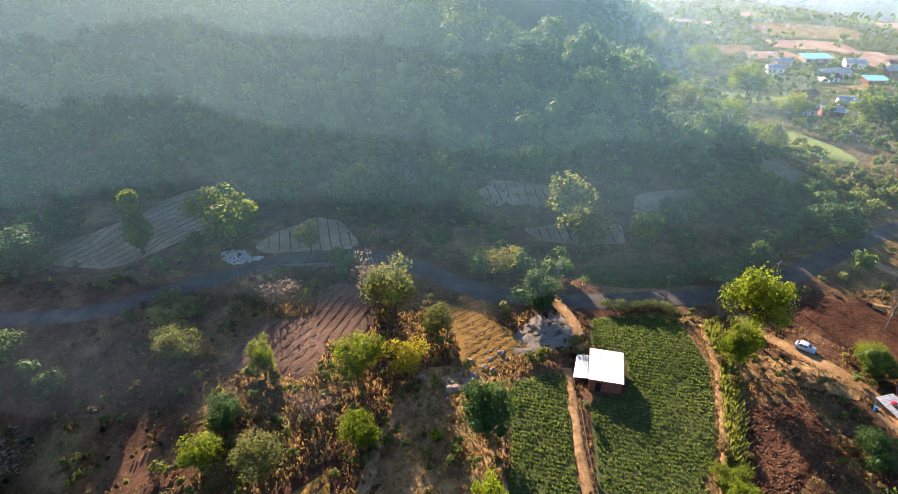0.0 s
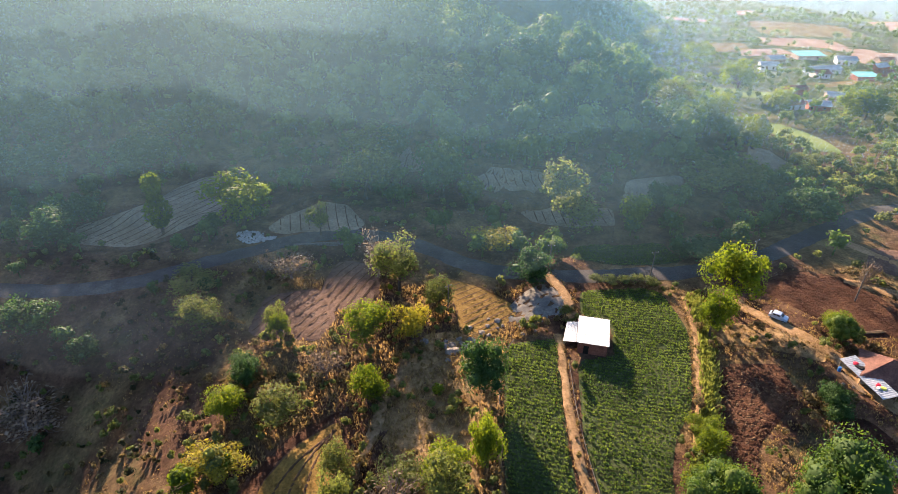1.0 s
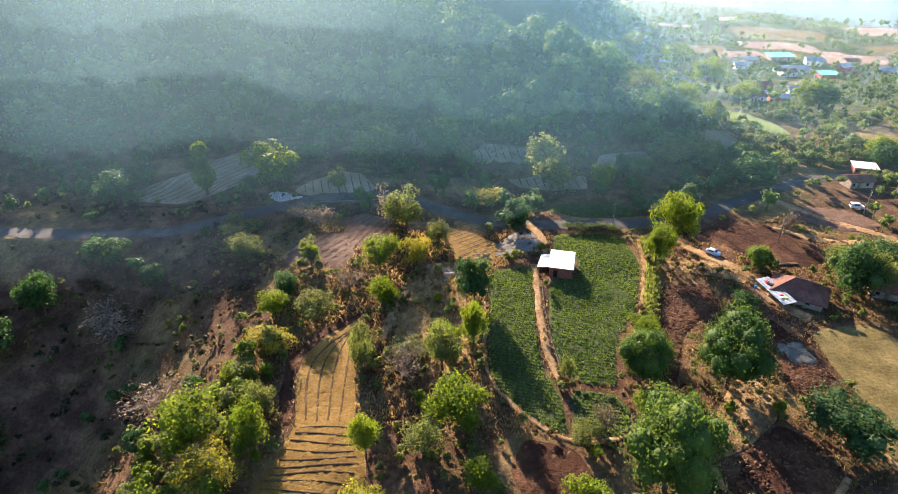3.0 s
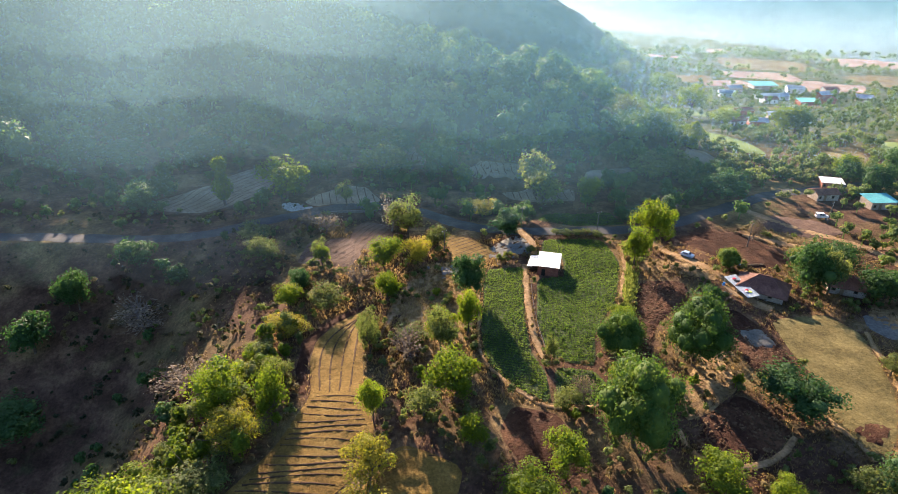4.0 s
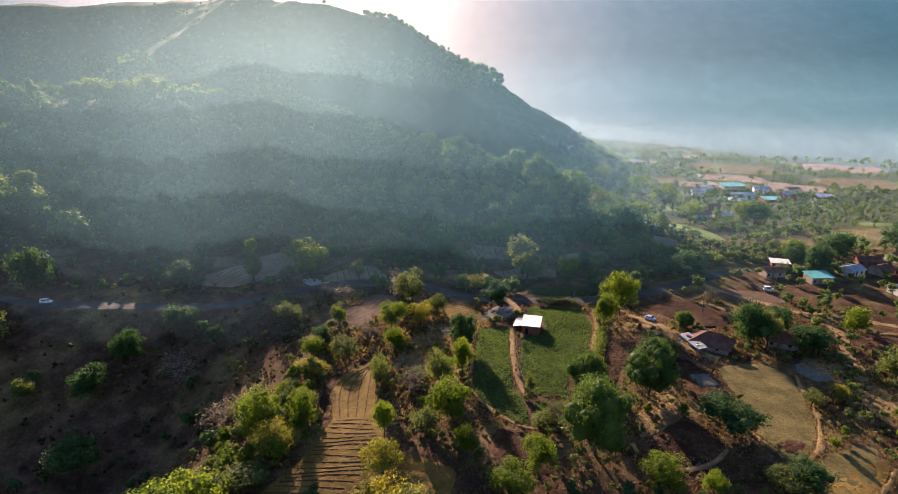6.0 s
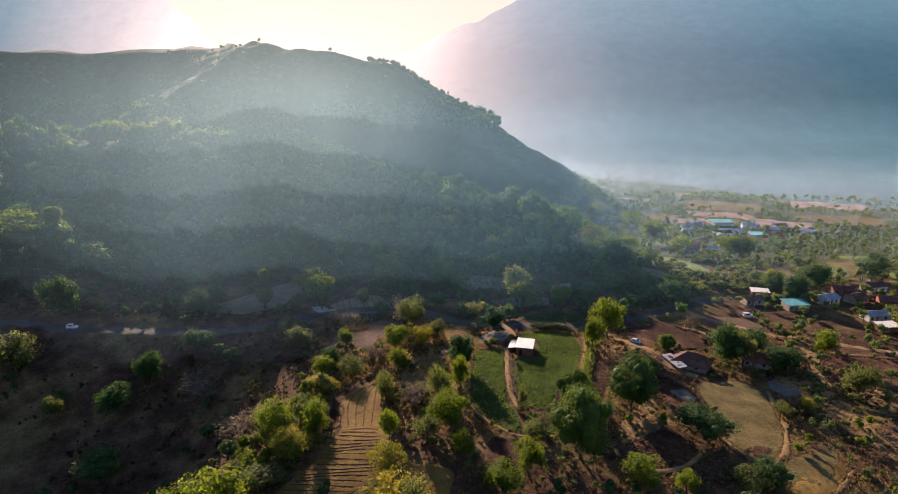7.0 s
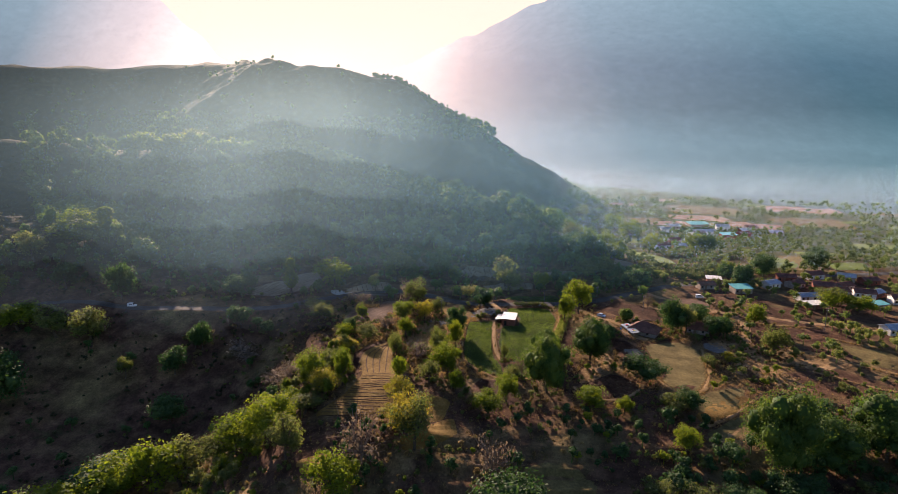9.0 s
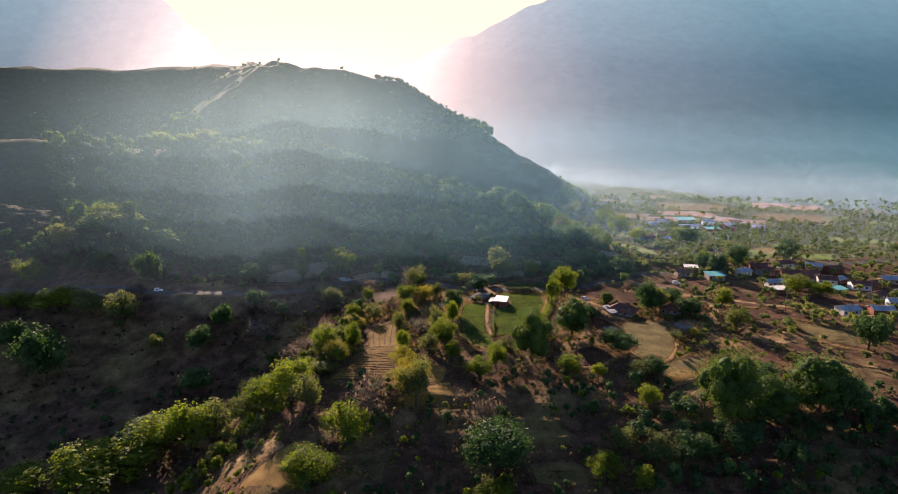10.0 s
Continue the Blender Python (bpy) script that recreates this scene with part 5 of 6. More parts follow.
row = rng.integers(0, 7, 620)
ends = np.array(((90, 148, 150, 176), (108, 138, 168, 160), (98, 166, 190, 206), (120, 184, 230, 214), (100, 196, 150, 236), (84, 158, 118, 188), (126, 160, 186, 182)))[row]
x, y = ends[:, 0] + t * (ends[:, 2] - ends[:, 0]) + rng.normal(0, 2, 620), ends[:, 1] + t * (ends[:, 3] - ends[:, 1]) + 5 * np.sin(5 * t + row) + rng.normal(0, 2.2, 620)
on = keep_off(x, y, 0.8) & off_houses(x, y, 6.0)
x, y = x[on], y[on]
woods("hedge_bushes", "olive hedges and bushes between the road and the village", x, y, rng.uniform(2.4, 6.4, len(x)), 110, 0.42, F_OLIVE, 125, False, clumps=5, core_size=0.12)
# the western gully and slopes
x, y = scatter(2400, -330, -40, -90, 125, 1.0)
on = (x < -45 - 0.3 * (60 - y).clip(0)) & (swell(x, y, 60, 1.1) > -0.4)
woods("gully_scrub", "dull dry scrub in the gully, its leaves darkened for shade", x[on], y[on], (1.0 + 5.0 * rng.uniform(0, 1, on.sum()) ** 2.2), 40, 0.42, F_UNDER_SHADE, 105, False, clumps=4, core_size=0.1)
x, y = scatter(170, -330, -50, -80, 160, 1.0)
woods("gully_trees", "dark green trees in the shaded gully", x, y, rng.uniform(3.5, 9.0, len(x)), 220, 0.5, F_DARK, 106, clumps=7, core_size=0.115)
# bushes along bunds and banks
x, y = scatter(1900, -75, 135, -90, 118, 0.8)
s = swell(x, y, 38, 2.9)
clear = off_houses(x, y, 6.5)
on = (s > 0.12) & clear
woods("bund_bushes", "olive bushes along the field banks", x[on], y[on], rng.uniform(1.0, 4.2, on.sum()), 70, 0.38, F_OLIVE, 107, False, clumps=4, core_size=0.11)
on = (s < -0.1) & clear & ~inside(x, y, BANK)
woods("bund_scrub", "straw-coloured scrub along the field banks", x[on], y[on], rng.uniform(0.8, 3.0, on.sum()), 60, 0.32, F_SCRUB, 108, False, clumps=4, core_size=0.11)
x, y = scatter(260, -60, 135, -85, 112, 0.8)
clear = off_houses(x, y, 6.5)
on = (swell(x, y, 44, 4.4) > -0.1) & clear & ((y < 45) | (x < 0)) & ((x > -45) | (y < 10))
woods("slope_shrubs", "fresh green shrubs on the terraced slope", x[on], y[on], rng.uniform(2.0, 5.5, on.sum()), 240, 0.42, F_LIME, 109, clumps=6, core_size=0.11)

# undergrowth round the trees
rng = np.random.default_rng(77)
T = np.array(TREES_AT)
T = T[(T[:, 0] > -110) & (T[:, 0] < 135) & (T[:, 1] < 118)]
k = np.repeat(np.arange(len(T)), 14)
a, r = rng.uniform(0, 2 * math.pi, len(k)), T[k, 2] * rng.uniform(0.25, 1.15, len(k))
x, y = T[k, 0] + r * np.cos(a), T[k, 1] + r * np.sin(a)
ok = keep_off(x, y, 0.4) & (np.array([min(math.hypot(a - q[0], b - q[1]) for q in HOUSES_AT) for a, b in zip(x, y)]) > 6.0)
x, y, half = x[ok], y[ok], rng.uniform(0, 1, ok.sum())
woods("undergrowth_green", "green undergrowth at the trees' feet", x[half < 0.5], y[half < 0.5], rng.uniform(1.2, 4.0, (half < 0.5).sum()), 80, 0.42, F_OLIVE, 111, False, clumps=4, core_size=0.11)
woods("undergrowth_dry", "dry brown undergrowth at the trees' feet", x[half >= 0.5], y[half >= 0.5], rng.uniform(1.4, 4.4, (half >= 0.5).sum()), 80, 0.34, F_SCRUB, 112, False, clumps=4, core_size=0.11)
rng = np.random.default_rng(78)
x, y = scatter(800, -30, 200, -100, 8, 0.8)
on = swell(x, y, 40, 0.7) > -0.3
woods("slope_thicket", "dark green thicket on the steep lower slope", x[on], y[on], rng.uniform(2.0, 7.0, on.sum()), 160, 0.45, F_DARK, 113, clumps=6, core_size=0.115)

t = rng.uniform(0, 1, 150)
x, y = np.interp(t, (0, 0.35, 0.7, 1), (-36, -47, -74, -118)) + rng.normal(0, 6, 150), np.interp(t, (0, 0.35, 0.7, 1), (54, 14, -22, -62)) + rng.normal(0, 4, 150)
ok = keep_off(x, y, 0.8)
x, y = x[ok], y[ok]
size = rng.uniform(2.5, 8.0, len(x))
kind = rng.uniform(0, 1, len(x)) < 0.5
woods("spur_trees", "fresh green trees crowding the spur above the gully", x[kind], y[kind], size[kind], 330, 0.38, F_LIME, 118, squash=1.05, clumps=9, core_size=0.115)
woods("spur_thicket", "olive trees and bushes on the spur above the gully", x[~kind], y[~kind], size[~kind], 300, 0.36, F_OLIVE, 122, squash=1.05, clumps=8, core_size=0.11)
x, y = scatter(240, 62, 150, -95, 4, 1.0)
on = swell(x, y, 36, 3.1) > -0.2
woods("corner_trees", "dense deep green trees on the lower terraces", x[on], y[on], rng.uniform(4.0, 9.5, on.sum()), 330, 0.42, F_DARK, 119, squash=1.0, clumps=9, core_size=0.12)
x, y = scatter(520, 98, 220, -40, 78, 0.8)
on = (swell(x, y, 40, 2.2) > -0.3) & off_houses(x, y, 7)
woods("terrace_brush", "dull green brush and small trees on the eastern terraces", x[on], y[on], (1.2 + 5 * rng.uniform(0, 1, on.sum()) ** 2), 110, 0.4, F_OLIVE, 123, False, clumps=5, core_size=0.11)
x, y = scatter(3000, -80, 140, -95, 116, 0.5)
on = (swell(x, y, 19, 0.4) > -0.25) & ~(inside(x, y, BANK) & (rng.uniform(0, 1, len(x)) < 0.8)) & off_houses(x, y, 6.0)
woods("dry_brush", "dry brown brush on banks and waste ground", x[on], y[on], rng.uniform(0.6, 2.2, on.sum()), 34, 0.3, F_SCRUB, 120, False, clumps=2, core_size=0.12)


def blades(name, label, category, x, y, tall, per, width, mat, seed, lift=0.0, lean=0.5):
    """Tufts of upright blades."""
    rng = np.random.default_rng(seed)
    n = len(x) * per
    X, Y, T = np.repeat(x, per), np.repeat(y, per), np.repeat(tall, per) * rng.uniform(0.6, 1.2, n)
    a = rng.uniform(0, 2 * math.pi, n)
    d = np.column_stack([np.cos(a), np.sin(a), 0 * a])
    p = np.column_stack([X, Y, land(X, Y) + lift]) + d * (0.25 * T)[:, None]
    u = np.column_stack([-np.sin(a), np.cos(a), 0 * a]) * (width * T / 2)[:, None]
    tip = p + d * (lean * T)[:, None] + np.array((0, 0, 1)) * T[:, None]
    mid = 0.45 * p + 0.55 * tip + np.array((0, 0, 0.12)) * T[:, None]
    V = np.stack([p - 0.4 * u, mid - u, tip, mid + u], 1).reshape(-1, 3)
    return tagged(new(name, quick_mesh(name, V, np.arange(4 * n).reshape(-1, 4), mat)), label, category, kind="stuff")


x, y = scatter(26000, -75, 135, -85, 118, 0.2)
blades("dry_grass", "dry straw-coloured grass tufts", "grass", x, y, rng.uniform(0.2, 0.5, len(x)), 3, 0.4, F_GRASS, 201)

x, y = scatter(15000, 42, 120, 10, 104, 0.2)
on = off_houses(x, y, 6)
blades("yard_grass", "tawny dry grass round the farm plots", "grass", x[on], y[on], rng.uniform(0.2, 0.55, on.sum()), 3, 0.4, F_GRASS, 203)
x, y = scatter(9000, -42, 14, 30, 104, 0.2)
blades("bank_grass", "tawny dry grass on the banks beside the crop", "grass", x, y, rng.uniform(0.3, 0.9, len(x)), 4, 0.35, F_GRASS, 204)
t = rng.uniform(0, 1, 1500)
x, y = np.interp(t, (0, 0.3, 0.7, 1), (50, 49, 44, 37)) + rng.normal(0.6, 0.8, 1500), np.interp(t, (0, 0.3, 0.7, 1), (104, 92, 72, 54)) + rng.normal(0, 0.6, 1500)
blades("hedge_grass", "tall feathery grass along the crop's edge", "grass", x, y, rng.uniform(0.6, 1.6, len(x)), 5, 0.22, F_OLIVE, 205, 0, 0.3)


def clods(name, outline, count, size, mat, seed):
    """Turned clods of earth lying on a ploughed field."""
    rng = np.random.default_rng(seed)
    P = np.array(outline)
    x, y = rng.uniform(P[:, 0].min(), P[:, 0].max(), count), rng.uniform(P[:, 1].min(), P[:, 1].max(), count)
    ok = inside(x, y, outline) & (swell(x, y, 17, seed) > -0.35)
    x, y = x[ok], y[ok]
    lv, lf = LUMP
    r = size * rng.uniform(0.4, 1.3, len(x))
    V = lv[None] * r[:, None, None] * rng.uniform(0.6, 1.3, (len(x), len(lv), 1)) * (1, 1, 0.7)
    V = V + np.stack([x, y, land(x, y) + 0.2], 1)[:, None]
    F = (np.arange(len(x))[:, None, None] * len(lv) + lf).reshape(-1, 3)
    return tagged(new(name, quick_mesh(name, V.reshape(-1, 3), F, mat)), "turned clods of red earth on the ploughed field", "clods", kind="stuff")


M_CLOD = surface("dry_clods", (0.05, 0.025, 0.013), (0.1, 0.055, 0.028), (0.2, 0.125, 0.065), 0.3, 2.0, 0.95, 0.5, 0.1)
clods("field_clods", [(49.5, 81.1), (61.0, 81.4), (60.3, 71.9), (48.9, 60.9), (43.2, 44.3), (39.9, 46.5), (46.1, 69.9)], 3000, 0.25, M_CLOD, 5)
clods("strip_clods", [(64.8, 70.5), (70.5, 67.3), (74.5, 57.8), (75.2, 48.7), (68.8, 43.3), (65.2, 44.9), (64.3, 57.0), (63.7, 63.6)], 1400, 0.24, M_CLOD, 6)
clods("plot_clods", [(46.2, 22.0), (52.4, 30.7), (59.0, 35.5), (64.0, 31.2), (65.3, 25.3), (59.6, 19.9), (53.1, 17.2), (47.9, 18.3)], 900, 0.28, M_CLOD, 7)

rng = np.random.default_rng(79)
EDGES = [(line, wide) for line, wide in PATHS]
px_, py_ = [], []
for line, wide in EDGES:
    L = np.array(line)
    s = np.concatenate([[0], np.cumsum(np.hypot(*np.diff(L, axis=0).T))])
    t = rng.uniform(0, s[-1], int(9 * s[-1]))
    off = rng.choice((-1, 1), len(t)) * np.abs(rng.normal(wide * 0.52, 0.45, len(t)))
    cx, cy = np.interp(t, s, L[:, 0]), np.interp(t, s, L[:, 1])
    dx, dy = np.interp(t + 0.5, s, L[:, 0]) - cx, np.interp(t + 0.5, s, L[:, 1]) - cy
    ln = np.hypot(dx, dy) + 1e-6
    px_.append(cx - dy / ln * off)
    py_.append(cy + dx / ln * off)
x, y = np.concatenate(px_), np.concatenate(py_)
blades("path_grass", "tawny dry grass along the paths and bunds", "grass", x, y, rng.uniform(0.15, 0.5, len(x)), 5, 0.35, F_GRASS, 202)


def crop(name, label, poly, degrees, seed):
    """Plants in close rows over a field."""
    rng = np.random.default_rng(seed)
    P = np.array(poly)
    c, a = P.mean(0), radians(degrees)
    r = np.hypot(*(P - c).T).max()
    u, v = np.meshgrid(np.arange(-r, r, 0.85), np.arange(-r, r, 0.34))
    u, v = u.ravel() + rng.normal(0, 0.1, u.size), v.ravel() + rng.normal(0, 0.12, u.size)
    x, y = c[0] + u * math.cos(a) - v * math.sin(a), c[1] + u * math.sin(a) + v * math.cos(a)
    d = nearest_on(x, y, smooth_line(list(poly), 2, True), True)[0]
    ok = inside(x, y, smooth_line(list(poly), 2, True)) & (d > 0.35) & (rng.uniform(0, 1, x.size) < 0.93) & (swell(x, y, 21, seed) > -0.8)
    x, y = x[ok], y[ok]
    return blades(name, label, "crop", x, y, rng.uniform(0.2, 0.38, len(x)), 7, 0.85, F_CROP, seed, 0.14, 0.75)


crop("bean_plants_west", "leafy green bean plants in close rows", CROP_WEST, 82, 301)
crop("bean_plants_east", "leafy green bean plants in close rows", CROP_EAST, 84, 302)
crop("bean_plants_low", "leafy green bean plants in close rows", CROP_LOW, 84, 303)
crop("vegetable_plants", "dark green vegetable rows beside the road", [(24, 117), (27, 127), (50, 129), (54, 121), (44, 117)], 85, 304)


# ---- buildings ----
def slab(bm, corners, thick):
    """A roof sheet from its four upper corners."""
    vs = [bm.verts.new(c) for c in corners] + [bm.verts.new((c[0], c[1], c[2] - thick)) for c in corners]
    bm.faces.new(vs[:4])
    bm.faces.new(vs[7:3:-1])
    for i in range(4):
        j = (i + 1) % 4
        bm.faces.new((vs[i], vs[i + 4], vs[j + 4], vs[j]))
    return bm


def corrugated(cs, n, high, thick=0.08):
    """One corrugated sheet over four corners, its waves running from the first edge to the third."""
    a, b, c, d = (Vector(p) for p in cs)
    bm = bmesh.new()
    m = 2 * n
    rows = []
    for i in range(m + 1):
        s, up = i / m, Vector((0, 0, high * (i % 2)))
        p, q, down = a.lerp(b, s) + up, d.lerp(c, s) + up, Vector((0, 0, thick))
        rows.append([bm.verts.new(v) for v in (p, q, q - down, p - down)])
    for r, s in zip(rows, rows[1:]):
        for k in range(4):
            bm.faces.new((r[k], s[k], s[(k + 1) % 4], r[(k + 1) % 4]))
    bm.faces.new(rows[0])
    bm.faces.new(rows[-1][::-1])
    bmesh.ops.recalc_face_normals(bm, faces=bm.faces)
    return bm


def house(name, label, x, y, l, w, h, turn, roof_mat, wall_mat, style="gable", pitch=0.42, eave=0.5, doors=1, windows=2):
    """A small house: walls, roof slopes, ridge, doors and shuttered windows."""
    root = new(name)
    root.matrix_basis = pose(x, y, float(land(x, y)), 0, 0, turn)
    bm = bmesh.new()
    hw, hl = w / 2, l / 2
    top = h + (hw * pitch if style == "gable" else 0)
    box(bm, 0, 0, -0.6, l, w, h + 0.6)
    if style == "gable":
        for s in (-1, 1):
            v = [bm.verts.new(p) for p in ((s * (hl - 0.12), -hw, h), (s * (hl - 0.12), hw, h), (s * (hl - 0.12), 0, top), (s * (hl + 0.001), -hw, h), (s * (hl + 0.001), hw, h), (s * (hl + 0.001), 0, top))]
            for f in ((0, 1, 2), (3, 5, 4), (0, 2, 5, 3), (1, 4, 5, 2), (0, 3, 4, 1)):
                bm.faces.new([v[i] for i in f])
    part("wall", bm, wall_mat, root)
    e = eave
    drop = e * pitch
    if style == "gable":
        for s in (-1, 1):
            cs = [(-hl - e, s * (hw + e), h - drop + 0.08), (hl + e, s * (hw + e), h - drop + 0.08), (hl + e, 0, top + 0.12), (-hl - e, 0, top + 0.12)]
            part("roof_slope", corrugated(cs, int(l * 1.6), 0.06, 0.12), roof_mat, root)
        part("ridge", boxes((0, 0, top + 0.06, l + 2 * e, 0.35, 0.16), bevel=0.05), roof_mat, root)
    elif style == "hip":
        rh = hw * pitch
        r = max(0.3, hl - hw)
        a, b, c, d = (-hl - e, -hw - e, h - drop), (hl + e, -hw - e, h - drop), (hl + e, hw + e, h - drop), (-hl - e, hw + e, h - drop)
        p, q = (-r, 0, h + rh), (r, 0, h + rh)
        for cs in ((a, b, q, p), (c, d, p, q)):
            part("roof_slope", corrugated([(v[0], v[1], v[2] + 0.12) for v in cs], int(l * 1.5), 0.07, 0.12), roof_mat, root)
        for cs in ((b, c, q), (d, a, p)):
            bm = slab(bmesh.new(), [(v[0], v[1], v[2] + 0.12) for v in (cs[0], cs[1], (cs[2][0], cs[2][1] + 0.01, cs[2][2]), cs[2])], 0.12)
            part("roof_hip", bm, roof_mat, root)
        part("ridge", boxes((0, 0, h + rh + 0.04, 2 * r + 0.4, 0.4, 0.18), bevel=0.05), roof_mat, root)
    else:
        cs = [(-hl - e, -hw - e, h + 0.1), (hl + e, -hw - e, h + 0.1), (hl + e, hw + e, h + 0.1 + w * pitch * 0.3), (-hl - e, hw + e, h + 0.1 + w * pitch * 0.3)]
        part("roof_sheet", corrugated(cs, int(l * 1.6), 0.05, 0.08), roof_mat, root)
    for i in range(doors):
        door = part("door", boxes((-l * 0.15 + i * 2.2, -hw - 0.04, 0, 0.95, 0.09, 2.0)), M_WOOD, root, "weathered wooden door")
        part("door_frame", boxes((-l * 0.15 + i * 2.2, -hw - 0.03, 2.0, 1.2, 0.12, 0.12)), M_WOOD, door)
    for i in range(windows):
        wx = l * (0.22 if i == 0 else -0.38)
        win = part("window", boxes((wx, -hw - 0.02, 1.0, 0.8, 0.06, 0.9)), M_DARK, root, "dark unglazed window")
        part("window_frame", boxes((wx, -hw - 0.05, 0.92, 1.0, 0.1, 0.09), (wx, -hw - 0.05, 1.88, 1.0, 0.1, 0.09), (wx - 0.45, -hw - 0.05, 1.0, 0.09, 0.1, 0.9), (wx + 0.45, -hw - 0.05, 1.0, 0.09, 0.1, 0.9)), M_WOOD, win)
    return tagged(root, label, "house")


# the field shed: red brick, a white sheet roof and a bluish lean-to
def field_shed(x, y, turn):
    root = new("field_shed")
    root.matrix_basis = pose(x, y, float(land(x, y)), 0, 0, turn)
    l, w, h = 5.6, 7.4, 3.0
    for name, row in (("front_wall", (0, -w / 2 + 0.12, -0.5, l, 0.24, h + 0.4)), ("back_wall", (0, w / 2 - 0.12, -0.5, l, 0.24, h + 0.75)), ("side_wall", (l / 2 - 0.12, 0, -0.5, 0.24, w - 0.5, h + 0.5)), ("side_wall", (-l / 2 + 0.12, 0, -0.5, 0.24, w - 0.5, h + 0.5))):
        part(name, boxes(row), M_BRICK, root)
    door = part("door", boxes((-1.2, -w / 2 - 0.03, 0, 1.0, 0.08, 2.0)), M_DARK, root, "dark doorway sheet")
    n = 3
    for i in range(n):
        x0, x1 = -l / 2 - 0.35 + (l + 0.7) * i / n, -l / 2 - 0.35 + (l + 0.7) * (i + 1) / n - 0.02
        cs = [(x0, -w / 2 - 0.5, h + 0.02), (x1, -w / 2 - 0.5, h + 0.02), (x1, w / 2 + 0.4, h + 0.4), (x0, w / 2 + 0.4, h + 0.4)]
        part("roof_sheet", corrugated(cs, 9, 0.04, 0.05), M_WHITE, root)
    part("roof_purlin", boxes((0, 1.7, h + 0.1, l + 0.6, 0.1, 0.08)), M_WOOD, root)
    cs = [(-l / 2 - 3.0, -w / 2 + 0.2, h - 0.75), (-l / 2 - 0.4, -w / 2 - 0.1, h - 0.25), (-l / 2 - 0.4, w / 2 - 1.0, h - 0.2), (-l / 2 - 2.6, w / 2 - 0.9, h - 0.6)]
    part("lean_to_roof", corrugated(cs, 8, 0.04, 0.05), M_TIN, root, "bluish corrugated lean-to sheet")
    for px_, py_ in ((-l / 2 - 2.7, -w / 2 + 0.5), (-l / 2 - 2.4, w / 2 - 1.2)):
        part("lean_to_post", boxes((px_, py_, -0.3, 0.12, 0.12, h - 0.45)), M_WOOD, root)
    return tagged(root, "red brick field shed with a white sheet roof among the crops", "shed")


field_shed(25.2, 85.8, -10)


def irrigation_pipe(pts):
    vs, fs = [], []
    tube(vs, fs, [(x, y, float(land(x, y)) + 0.35) for x, y in pts], [0.06] * len(pts), 6)
    return tagged(new("irrigation_pipe", quick_mesh("irrigation_pipe", vs, fs, M_CONCRETE, True)), "pale plastic irrigation pipe along the crop", "pipe")


irrigation_pipe(smooth_line([(9.5, 85.5), (7.2, 81), (6.4, 74), (6.0, 66)], 2))
irrigation_pipe(smooth_line([(19.8, 79), (19.6, 66), (20.2, 56), (21.2, 49)], 2))

# the farmhouse with its tin awning and the things lying on it
house("farmhouse", "mud-walled farmhouse with a dark hipped tile roof", 80.2, 77.6, 11, 8, 2.4, -30, M_TILE, M_MUD, "hip", 0.62, 0.9)
house("farmhouse", "small farmhouse with a red-brown hipped tile roof among trees", 103, 80.5, 8.5, 6.5, 2.4, -18, M_REDTILE, M_MUD, "hip", 0.6, 0.7)


def awning(x, y, turn, l, w):
    root = new("tin_awning")
    root.matrix_basis = pose(x, y, float(land(x, y)), 0, 0, turn)
    n = 4
    for i in range(n):
        x0, x1 = -l / 2 + l * i / n, -l / 2 + l * (i + 1) / n - 0.03
        z0 = 2.0 + 0.05 * (i % 2)
        cs = [(x0, -w / 2, z0), (x1, -w / 2, z0), (x1, w / 2, z0 + 0.5), (x0, w / 2, z0 + 0.5)]
        part("tin_sheet", corrugated(cs, 6, 0.04, 0.04), M_TIN, root)
    for sx in (-l / 2 + 0.3, 0, l / 2 - 0.3):
        part("post", boxes((sx, -w / 2 + 0.2, -0.2, 0.13, 0.13, 2.2)), M_WOOD, root)
        part("post", boxes((sx, w / 2 - 0.2, -0.2, 0.13, 0.13, 2.6)), M_WOOD, root)
    return tagged(root, "grey-blue tin awning on wooden posts beside the farmhouse", "awning")


AW = (74.2, 76.4)
awning(*AW, -78, 11.0, 3.2)


def heap_of_cloth(name, label, mat, x, y, z, s, seed):
    """A crumpled cloth or sack, lumpy and low."""
    rng_ = random.Random(seed)
    bm = bmesh.new()
    bmesh.ops.create_icosphere(bm, subdivisions=2, radius=1)
    for v in bm.verts:
        k = 1 + rng_.uniform(-0.22, 0.22)
        v.co = Vector((v.co.x * s * k, v.co.y * s * 0.8 * k, max(v.co.z, -0.3) * s * 0.35 * k))
    me = bpy.data.meshes.new(name)
    bm.to_mesh(me)
    bm.free()
    me.materials.append(mat)
    ob = new(name, me)
    ob.matrix_basis = pose(x, y, z + 0.1 * s, 0, 0, rng_.uniform(0, 360))
    return tagged(ob, label, name.split("_")[-1])


